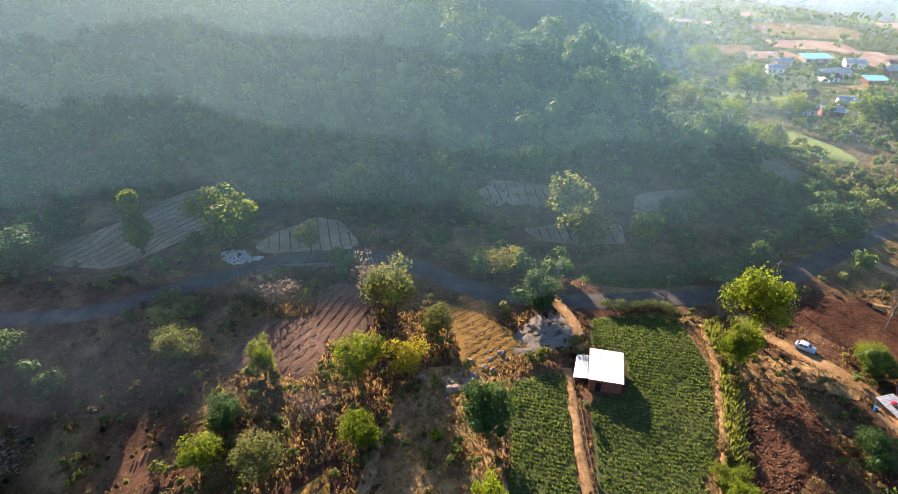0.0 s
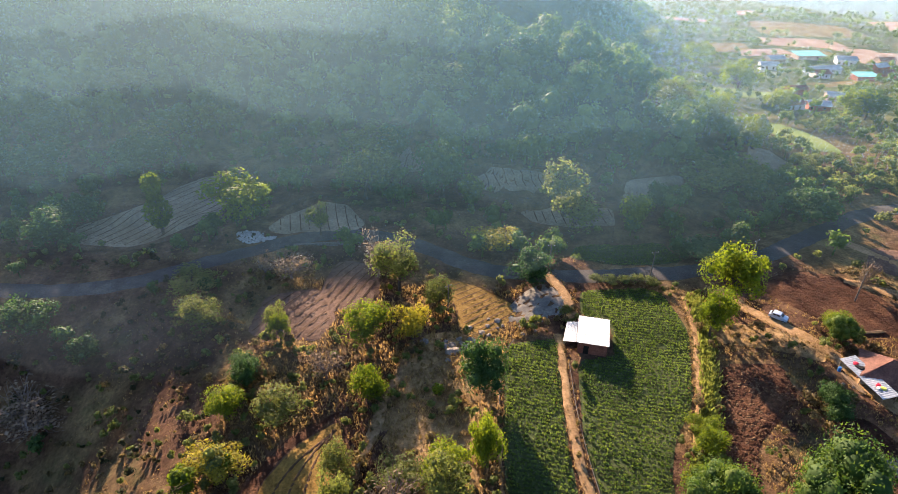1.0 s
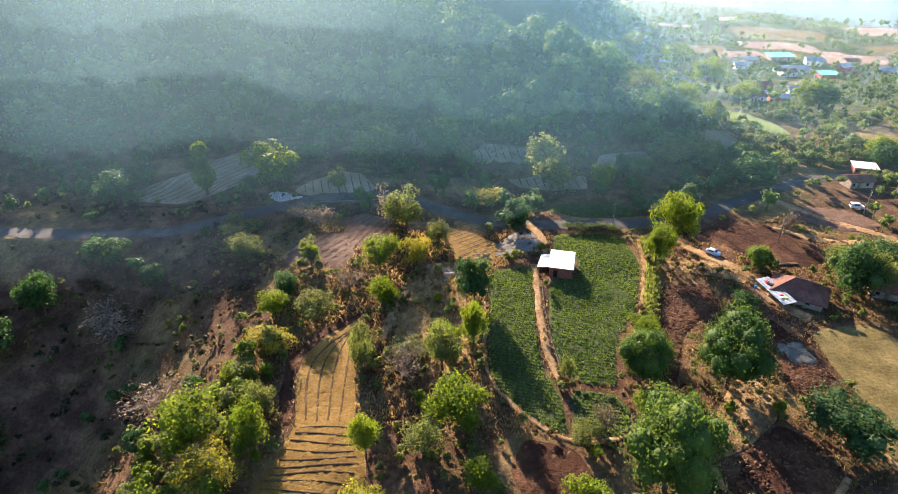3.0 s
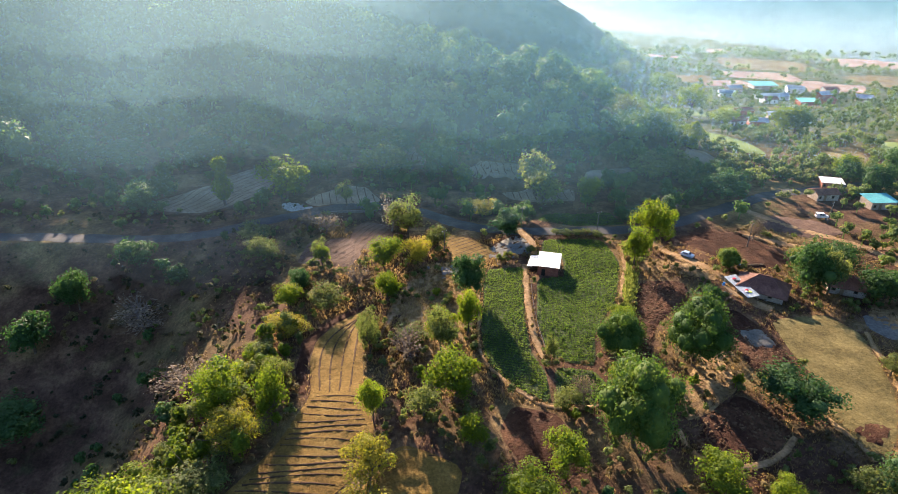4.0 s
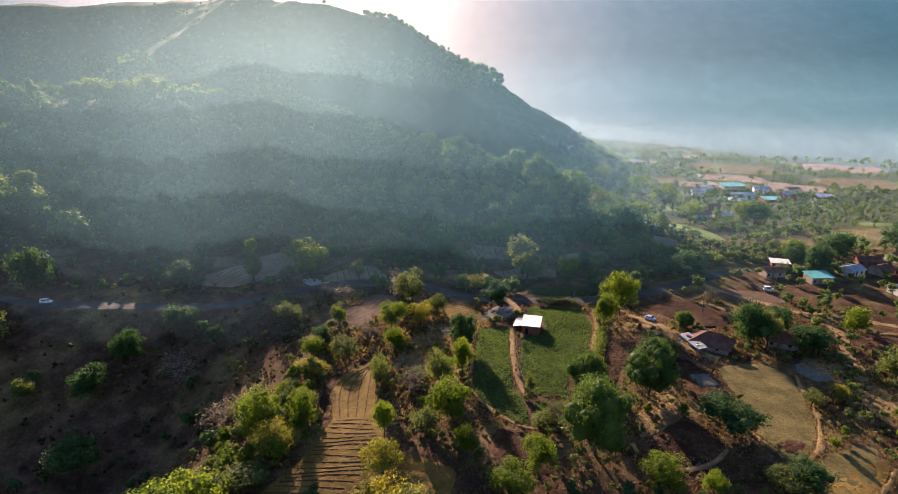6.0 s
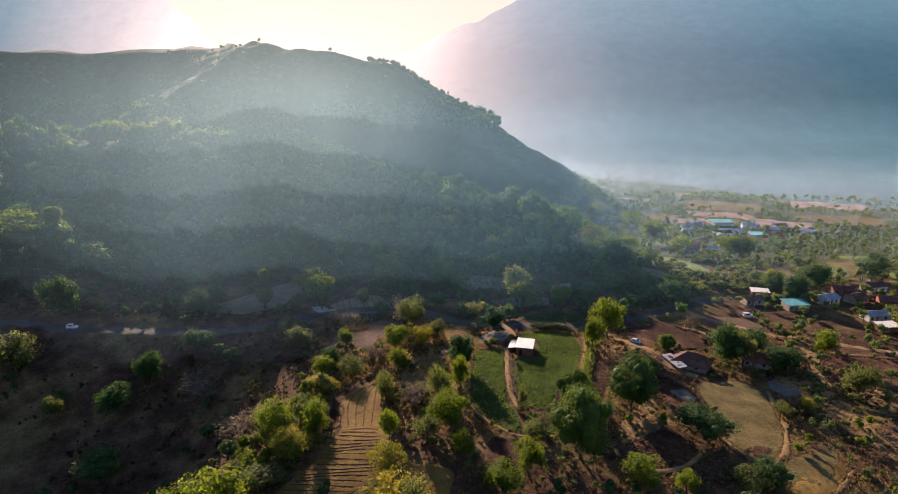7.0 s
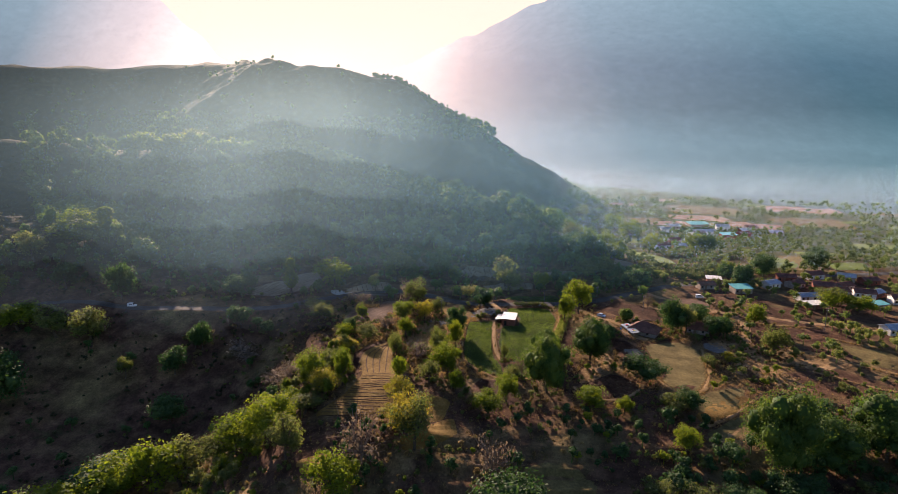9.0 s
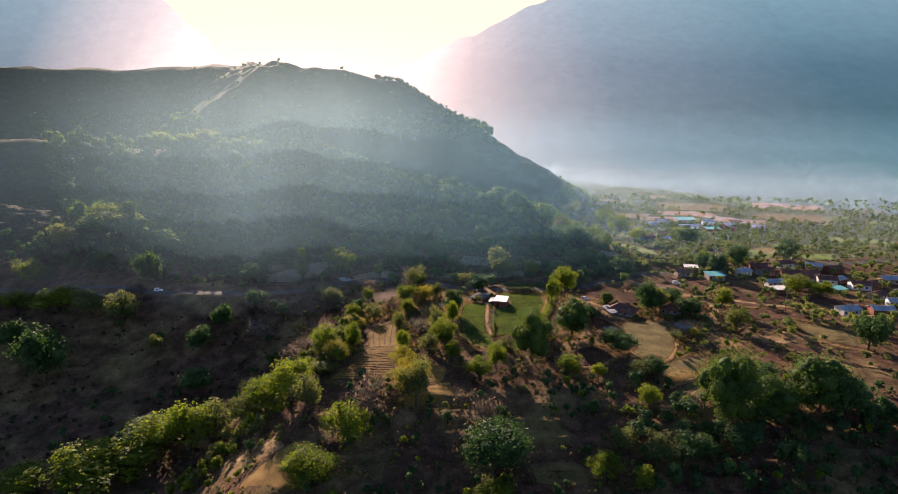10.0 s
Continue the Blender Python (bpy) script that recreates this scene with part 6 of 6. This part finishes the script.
az = float(land(*AW))
for name, label, mat, dx, dy, s, seed in (("red_cloth", "crumpled red cloth drying on the tin awning", M_RED, 0.4, -2.4, 0.6, 1), ("yellow_cloth", "lime-yellow cloth drying on the tin awning", M_CLOTHYELLOW, 0.9, -3.2, 0.6, 2),
                                          ("white_cloth", "white cloth drying on the tin awning", M_LIME, 0.2, -3.0, 0.5, 3), ("red_cloth", "red cloth drying on the tin awning", M_RED, -0.6, 3.4, 0.6, 4),
                                          ("dark_bundle", "dark bundle lying on the tin awning", M_DARK, -0.2, 2.2, 0.7, 5), ("dark_bundle", "dark bundle lying on the tin awning", M_DARK, -0.7, 2.6, 0.55, 6), ("white_cloth", "white sack on the tin awning", M_LIME, 0.3, 1.2, 0.5, 7)):
    heap_of_cloth(name, label, mat, AW[0] + dx, AW[1] + dy, az + 2.3, s, seed)


def barrel(x, y):
    root = new("water_barrel")
    root.matrix_basis = pose(x, y, float(land(x, y)))
    vs, fs = [], []
    tube(vs, fs, [(0, 0, -0.05), (0, 0, 0.1), (0, 0, 0.45), (0, 0, 0.8), (0, 0, 0.9)], [0.28, 0.3, 0.33, 0.3, 0.28], 12)
    part("drum", quick_mesh("drum", vs, fs, M_CLOTHBLUE, True), None, root)
    bm = bmesh.new()
    bmesh.ops.create_cone(bm, cap_ends=True, segments=12, radius1=0.3, radius2=0.27, depth=0.06, matrix=pose(0, 0, 0.92))
    part("lid", bm, M_CLOTHBLUE, root)
    return tagged(root, "blue plastic water barrel beside the awning", "barrel")


barrel(71.4, 80.2)
barrel(79.6, 91.5)
barrel(81.0, 91.8)


def log_pile(x, y, turn, n, seed):
    """Long poles lying side by side."""
    root = new("timber_stack")
    root.matrix_basis = pose(x, y, float(land(x, y)), 0, 0, turn)
    rng_ = random.Random(seed)
    for i in range(n):
        vs, fs = [], []
        oy, oz = (i % 4) * 0.26 + rng_.uniform(-0.04, 0.04), 0.12 + (i // 4) * 0.22
        tube(vs, fs, [(-2.6 + rng_.uniform(-0.4, 0.2), oy, oz), (0, oy + 0.05, oz), (2.6 + rng_.uniform(-0.3, 0.5), oy, oz)], [0.12, 0.11, 0.09], 6)
        part("pole", quick_mesh("pole", vs, fs, M_WOOD, True), None, root)
    return tagged(root, "stack of pale timber poles beside the awning", "timber")


log_pile(71.8, 76.5, -75, 8, 1)
log_pile(84.5, 92.5, 10, 7, 2)

# the village
ROOFS = {"tile": (M_TILE, "dark weathered tile roof"), "red": (M_REDTILE, "red-brown tile roof"), "tin": (M_TIN, "grey-blue tin roof"), "teal": (M_TEAL, "teal sheet roof"), "white": (M_WHITE, "pale sheet roof")}
for i, (hx, hy, l, w, h, turn, kind) in enumerate(VILLAGE + VILLAGE_EAST + VILLAGE_NORTH + FAR_VILLAGE):
    roof, words = ROOFS[kind]
    walls = (M_MUD, M_LIME, M_BRICK)[i % 3]
    tagged(house("village_house", ("mud-plastered", "limewashed", "brick")[i % 3] + " village house with a " + words, hx, hy, l, w, h, turn, roof, walls, "shed" if kind in ("teal", "white") else "gable", 0.4), group="village houses")


# ---- vehicles ----
def car(name, label, paint, x, y, turn, van=False):
    """A small car: a moulded body, glasshouse, bumpers, lamps and four wheels."""
    root = new(name)
    root.matrix_basis = pose(x, y, float(land(x, y)) + 0.18, 0, 0, turn)
    side = [(-1.85, 0.35), (-1.9, 0.6), (-1.85, 0.95), (-1.5, 1.0), (-1.15, 1.45), (-0.4, 1.52), (0.35, 1.46), (0.95, 1.02), (1.7, 0.9), (1.88, 0.62), (1.85, 0.35)]
    if van:
        side = [(-2.0, 0.4), (-2.05, 0.7), (-2.0, 1.1), (-1.95, 1.75), (-1.2, 1.86), (0.4, 1.84), (1.0, 1.15), (1.85, 1.02), (2.05, 0.7), (2.0, 0.4)]
    bm = bmesh.new()
    rings = []
    for yy, k, up in ((-0.82, 0.96, 0.04), (-0.78, 1.0, 0.0), (0.78, 1.0, 0.0), (0.82, 0.96, 0.04)):
        rings.append([bm.verts.new((px_ * k, yy * (1 - 0.16 * max(0, pz - 1.0)), pz - up * (pz > 0.5))) for px_, pz in side])
    n = len(side)
    for a, b in zip(rings, rings[1:]):
        for i in range(n):
            bm.faces.new((a[i], a[(i + 1) % n], b[(i + 1) % n], b[i]))
    bm.faces.new(rings[0][::-1])
    bm.faces.new(rings[-1])
    bmesh.ops.recalc_face_normals(bm, faces=bm.faces)
    part("body", bm, paint, root)
    lo, hi = (1.05, 1.38) if not van else (1.2, 1.7)
    for s in (-1, 1):
        for x0, x1 in ((-1.05, -0.4), (-0.3, 0.35)):
            part("side_window", boxes(((x0 + x1) / 2, s * 0.775, lo, x1 - x0, 0.05, hi - lo)), M_GLASS, root)
    ws = [(0.95, -0.66, 1.06), (0.95, 0.66, 1.06), (0.42, 0.6, 1.44), (0.42, -0.6, 1.44)] if not van else [(1.02, -0.66, 1.2), (1.02, 0.66, 1.2), (0.5, 0.6, 1.76), (0.5, -0.6, 1.76)]
    part("windscreen", slab(bmesh.new(), ws, 0.02), M_GLASS, root)
    rs = [(-1.53, 0.64, 1.04), (-1.53, -0.64, 1.04), (-1.2, -0.58, 1.42), (-1.2, 0.58, 1.42)] if not van else [(-2.04, 0.64, 1.15), (-2.04, -0.64, 1.15), (-2.0, -0.58, 1.65), (-2.0, 0.58, 1.65)]
    part("rear_window", slab(bmesh.new(), rs, 0.03), M_GLASS, root)
    end = 1.9 if not van else 2.06
    for s in (-1, 1):
        part("headlight", boxes((end - 0.1, s * 0.58, 0.68, 0.12, 0.28, 0.14), bevel=0.03), M_LIME, root, "clear headlight")
        part("tail_light", boxes((-end + 0.05, s * 0.66, 0.75, 0.08, 0.16, 0.2), bevel=0.02), M_RED, root, "red tail light")
    part("front_bumper", boxes((end - 0.06, 0, 0.34, 0.14, 1.5, 0.2), bevel=0.04), M_RUBBER, root)
    part("rear_bumper", boxes((-end + 0.06, 0, 0.34, 0.14, 1.5, 0.2), bevel=0.04), M_RUBBER, root)
    for wx in (-1.2, 1.22):
        for s in (-1, 1):
            bm = bmesh.new()
            bmesh.ops.create_cone(bm, cap_ends=True, segments=14, radius1=0.31, radius2=0.31, depth=0.2, matrix=pose(wx, s * 0.76, 0.13, 90))
            wheel = part("wheel", bm, M_RUBBER, root)
            bm = bmesh.new()
            bmesh.ops.create_cone(bm, cap_ends=True, segments=10, radius1=0.18, radius2=0.15, depth=0.05, matrix=pose(wx, s * 0.87, 0.13, 90))
            part("rim", bm, M_TIN, wheel)
    return tagged(root, label, "car")


car("parked_car", "pale blue hatchback parked on the bare farm track", M_CARBLUE, 66.4, 96.2, -38)
car("parked_van", "white utility car parked on the village track", M_CARWHITE, 120, 128, -6, True)
car("parked_van", "white van standing on the shaded road", M_CARWHITE, -149, 97.5, 4, True)


# ---- poles, walls, stones ----
def utility_pole(x, y, tall, turn, arms=1):
    root = new("utility_pole")
    root.matrix_basis = pose(x, y, float(land(x, y)), 0, 0, turn)
    vs, fs = [], []
    tube(vs, fs, [(0, 0, -0.5), (0, 0, tall * 0.5), (0, 0, tall)], [0.17, 0.14, 0.11], 6)
    part("pole", quick_mesh("pole", vs, fs, M_CONCRETE, True), None, root)
    for i in range(arms):
        arm = part("crossarm", boxes((0, 0, tall - 0.5 - 0.9 * i, 1.7, 0.1, 0.1)), M_CONCRETE, root)
        for s in (-0.75, 0, 0.75):
            vs, fs = [], []
            tube(vs, fs, [(s, 0, tall - 0.4 - 0.9 * i), (s, 0, tall - 0.2 - 0.9 * i)], [0.07, 0.04], 6)
            part("insulator", quick_mesh("insulator", vs, fs, M_LIME, True), None, arm)
    return tagged(root, "weathered grey concrete power pole beside the road", "pole", "power poles")


for row in ((42.5, 110.5, 7.5, 20, 1), (-4.6, 95, 7.0, 40, 1), (19.0, 113.5, 6.5, 0, 1), (120, 124, 8, 70, 2), (157, 86, 11, 30, 3), (68, 117, 8, 35, 1), (86.5, 104, 8, 50, 1)):
    utility_pole(*row)


def stone_mesh(seed):
    rng_ = random.Random(seed)
    bm = bmesh.new()
    bmesh.ops.create_icosphere(bm, subdivisions=2, radius=0.5)
    for v in bm.verts:
        v.co *= 1 + 0.28 * noise.noise(v.co * 3 + Vector((seed, 0, 0))) + rng_.uniform(-0.06, 0.06)
        v.co.z *= 0.7
    me = bpy.data.meshes.new("boulder")
    bm.to_mesh(me)
    bm.free()
    me.materials.append(M_STONE)
    return me


STONES = [stone_mesh(s) for s in range(5)]
rng = random.Random(9)
for cx, cy, n, spread, size in ((-1.5, 83.5, 16, 3.2, 1.9), (3.5, 88.5, 8, 2.2, 1.2), (12, 90, 5, 2, 0.8), (47, 80, 6, 3, 0.7), (74, 76, 8, 3, 0.8)):
    for i in range(n):
        x, y, s = cx + rng.gauss(0, spread), cy + rng.gauss(0, spread * 0.7), size * rng.uniform(0.5, 1.3)
        ob = new("boulder", STONES[i % 5])
        ob.matrix_basis = pose(x, y, float(land(x, y)) + 0.12 * s, rng.uniform(-15, 15), rng.uniform(-15, 15), rng.uniform(0, 360)) @ Matrix.Diagonal((s, s, s, 1))
        tagged(ob, "weathered pale grey boulder on the dry bank", "boulder", "boulders on the bank")


def retaining_wall(x0, y0, x1, y1, high):
    """A dry-stone wall holding up the road's edge, stone by stone."""
    root = new("retaining_wall")
    n = int(math.hypot(x1 - x0, y1 - y0) / 0.9)
    turn = math.degrees(math.atan2(y1 - y0, x1 - x0))
    rng_ = random.Random(4)
    data = []
    for k in range(4):
        bm = boxes((0, 0, 0, 0.86 + 0.04 * (k % 2), 0.6, 0.5), bevel=0.07)
        me = bpy.data.meshes.new("stone")
        bm.to_mesh(me)
        bm.free()
        me.materials.append(M_STONE)
        data.append(me)
    top = float(height_plain((x0 + x1) / 2, (y0 + y1) / 2 + 3))
    for r in range(int(high / 0.52)):
        for i in range(n):
            s = (i + 0.5 * (r % 2)) / n
            ob = new("stone", data[rng_.randrange(4)])
            ob.parent = root
            ob.matrix_basis = pose(x0 + (x1 - x0) * s, y0 + (y1 - y0) * s + rng_.uniform(-0.05, 0.05), top + 0.35 - 0.52 * (r + 1), 0, 0, turn + rng_.uniform(-2, 2))
    return tagged(root, "dark dry-stone retaining wall below the road", "wall", kind="structure")


retaining_wall(-45.5, 120.6, -27.5, 123.6, 3.2)

rng = np.random.default_rng(31)
n = 260
a, r = rng.uniform(0, 2 * math.pi, n), 3.6 * np.sqrt(rng.uniform(0, 1, n))
x, y = -57 + 1.5 * r * np.cos(a), 124 + 0.8 * r * np.sin(a)
woods_z = land(x, y) + 0.9 * (1 - r / 3.7)
cube = np.array([(-1, -1, -1), (1, -1, -1), (1, 1, -1), (-1, 1, -1), (-0.7, -0.8, 1), (0.8, -0.7, 1), (0.7, 0.7, 1), (-0.8, 0.8, 1)]) * 0.5
V = np.column_stack([x, y, woods_z])[:, None] + cube * rng.uniform(0.2, 0.6, (n, 1, 1)) * rng.uniform(0.7, 1.3, (n, 1, 3))
F = np.array([(0, 3, 2, 1), (4, 5, 6, 7), (0, 1, 5, 4), (1, 2, 6, 5), (2, 3, 7, 6), (3, 0, 4, 7)])
tagged(new("rubble_heap", quick_mesh("rubble_heap", V.reshape(-1, 3), (np.arange(n)[:, None, None] * 8 + F).reshape(-1, 4), M_RUBBLE)), "heap of pale broken rubble beside the road", "rubble", kind="stuff")


# ---- morning mist: banks and fine threads of vapour, one behind another across the sun's way, passing its light on ----
def vapour(name, broad, ahead_tone, share):
    """Thin vapour: part of the sun's light goes on through it in a cone, the rest spreads widely."""
    m, nt, _, out = nodes_of(name)
    wide = nt.nodes.new("ShaderNodeBsdfTranslucent")
    wide.inputs["Color"].default_value = (*broad, 1)
    ahead = nt.nodes.new("ShaderNodeBsdfRefraction")
    ahead.inputs["Color"].default_value = (*ahead_tone, 1)
    ahead.inputs["Roughness"].default_value, ahead.inputs["IOR"].default_value = 1.0, 1.4
    mx = nt.nodes.new("ShaderNodeMixShader")
    mx.inputs["Fac"].default_value = share
    nt.links.new(wide.outputs["BSDF"], mx.inputs[1])
    nt.links.new(ahead.outputs["BSDF"], mx.inputs[2])
    nt.links.new(mx.outputs["Shader"], out.inputs["Surface"])
    return m


M_MIST = vapour("mist_vapour", (0.175, 0.4, 0.6), (0.235, 0.34, 0.385), 0.36)
M_GULLY_MIST = vapour("gully_vapour", (0.21, 0.37, 0.6), (0.27, 0.32, 0.4), 0.36)
M_VALLEY_MIST = vapour("valley_vapour", (0.5, 0.78, 1.0), (0.4, 0.5, 0.58), 0.3)


def mist(name, label, material, layers, top, low_taper, seed):
    """Layers of upright threads, each from the ground to the mist's upper edge: layers gives (y, spacing, share of the air, from x, to x, fade from x)."""
    rng = np.random.default_rng(seed)
    along = np.array((math.cos(radians(SUN_WEST)), math.sin(radians(SUN_WEST)), 0.0))
    up = np.cross(along, -np.array(to_sun))
    up *= np.sign(up[2])
    Vs, count = [], 0
    for y, gap, share, x0, x1, fade in layers:
        x = np.arange(x0, x1, gap)
        x = x + rng.uniform(-0.4, 0.4, len(x)) * gap
        foot = np.stack([x, y + rng.uniform(-8, 8, len(x)), 0 * x], 1)
        foot[:, 2] = height_plain(foot[:, 0], foot[:, 1]) + 1.0
        room = (top - foot[:, 2]).clip(0) / up[2]
        wide = gap * share * (1 - ramp(x, fade, x1)) * ramp(x, x0, x0 + 25) * (0.85 + 0.6 * np.exp(-((x + 35) / 95) ** 2)) * (1 - 0.75 * ramp(-x, 80, 290))
        stops = [(0 * room, 0.05), (np.minimum(low_taper, 0.3 * room), 1.0), (0.5 * room, 1.0), (0.75 * room, 0.45), (room, 0.03)]
        live = (room > 8) & (wide > 0.02 * gap * share)
        for (s0, k0), (s1, k1) in zip(stops, stops[1:]):
            q = [foot + up * s[:, None] + sign * along * (wide * k / 2)[:, None] for s, k, sign in ((s0, k0, -1), (s0, k0, 1), (s1, k1, 1), (s1, k1, -1))]
            q = np.stack(q, 1)[live]
            Vs.append(q.reshape(-1, 3))
            count += len(q)
    return tagged(new(name, quick_mesh(name, np.concatenate(Vs), np.arange(4 * count).reshape(-1, 4), material)), label, "mist", kind="stuff")


def thinned(m, x_stops, v_stops, most):
    """Lets most of the light straight through the vapour m: it holds the share most of the air, less as the stops along x and from foot to upper edge say."""
    nt = m.node_tree
    out = nt.nodes["Material Output"]
    tc = nt.nodes.new("ShaderNodeTexCoord")
    sep = nt.nodes.new("ShaderNodeSeparateXYZ")
    nt.links.new(tc.outputs["Object"], sep.inputs["Vector"])
    amount = noise_at(nt, 0.012, 3, 0.5, stretch=(0, (1.6, 1.0, 0.5))).outputs["Fac"]
    amount = ramp_of(nt, amount, [(0.3, (0.72, 0.72, 0.72)), (0.7, (1.28, 1.28, 1.28))]).outputs["Color"]
    rise = nt.nodes.new("ShaderNodeSeparateXYZ")
    nt.links.new(tc.outputs["UV"], rise.inputs["Vector"])
    for axis, stops in ((sep.outputs["X"], x_stops), (rise.outputs["Y"], v_stops)):
        lo, hi = stops[0][0], stops[-1][0]
        to = nt.nodes.new("ShaderNodeMapRange")
        to.inputs["From Min"].default_value, to.inputs["From Max"].default_value = lo, hi
        nt.links.new(axis, to.inputs["Value"])
        part_of = ramp_of(nt, to.outputs["Result"], [((p - lo) / (hi - lo), (k, k, k)) for p, k in stops])
        amount = mixed(nt, "MULTIPLY", amount, part_of.outputs["Color"], 1.0)
    scaled = mixed(nt, "MULTIPLY", amount, (most, most, most), 1.0)
    clear = nt.nodes.new("ShaderNodeBsdfTransparent")
    mx = nt.nodes.new("ShaderNodeMixShader")
    nt.links.new(scaled, mx.inputs["Fac"])
    nt.links.new(clear.outputs["BSDF"], mx.inputs[1])
    nt.links.new(out.inputs["Surface"].links[0].from_socket, mx.inputs[2])
    nt.links.new(mx.outputs["Shader"], out.inputs["Surface"])


def mist_banks(name, label, material, layers, x_span, top):
    """Wide banks of thin vapour one behind another, each standing from the ground to the mist's upper edge."""
    along = np.array((math.cos(radians(SUN_WEST)), math.sin(radians(SUN_WEST)), 0.0))
    up = np.cross(along, -np.array(to_sun))
    up *= np.sign(up[2])
    Vs, Fs, count = [], [], 0
    for y in layers:
        x = np.arange(*x_span, 6.0)
        foot = np.stack([x, y + 4 * np.sin(x / 41 + y), 0 * x], 1)
        foot[:, 2] = height_plain(foot[:, 0], foot[:, 1]) - 0.5
        head = foot + up * ((top - foot[:, 2]).clip(1) / up[2])[:, None]
        n = np.arange(len(x) - 1)
        Vs.append(np.concatenate([foot, head]))
        Fs.append(np.stack([n, n + 1, n + 1 + len(x), n + len(x)], 1) + count)
        count += 2 * len(x)
    mesh = quick_mesh(name, np.concatenate(Vs), np.concatenate(Fs), material)
    uv = mesh.uv_layers.new(name="rise")
    uv.data.foreach_set("uv", np.tile(np.array((0, 0, 1, 0, 1, 1, 0, 1), np.float32), len(mesh.polygons)))
    return tagged(new(name, mesh), label, "mist", kind="stuff")


thinned(M_MIST, [(-420, 0.0), (-290, 0.22), (-200, 0.5), (-130, 0.95), (-80, 1.0), (-35, 1.0), (30, 0.95), (80, 0.5), (150, 0.0)], [(0, 0.0), (0.04, 0.25), (0.13, 0.8), (0.24, 1.0), (0.5, 0.92), (0.75, 0.4), (1, 0.0)], 0.034)
thinned(M_GULLY_MIST, [(-380, 0.3), (-220, 0.7), (-120, 1.0), (-60, 0.8), (-12, 0.0)], [(0, 0.0), (0.06, 0.4), (0.16, 1.0), (0.4, 0.7), (0.7, 0.2), (1, 0.0)], 0.022)
mist_banks("gully_mist", "thin bluish mist hanging over the shaded gully", M_GULLY_MIST, (74,), (-380, -8), 110)
mist_banks("hill_mist", "thin morning mist hanging before the hill", M_MIST, (106, 134, 168, 210, 262, 330), (-420, 150), 136)
mist("valley_mist", "pale morning mist lying over the far valley", M_VALLEY_MIST, [(y, 0.14, 0.023 if y < 400 else 0.034, 40, 130 + 0.85 * y, 100 + 0.85 * y) for y in (180, 250, 320, 390, 450, 500, 550, 600, 640)], 34, 5, 402)
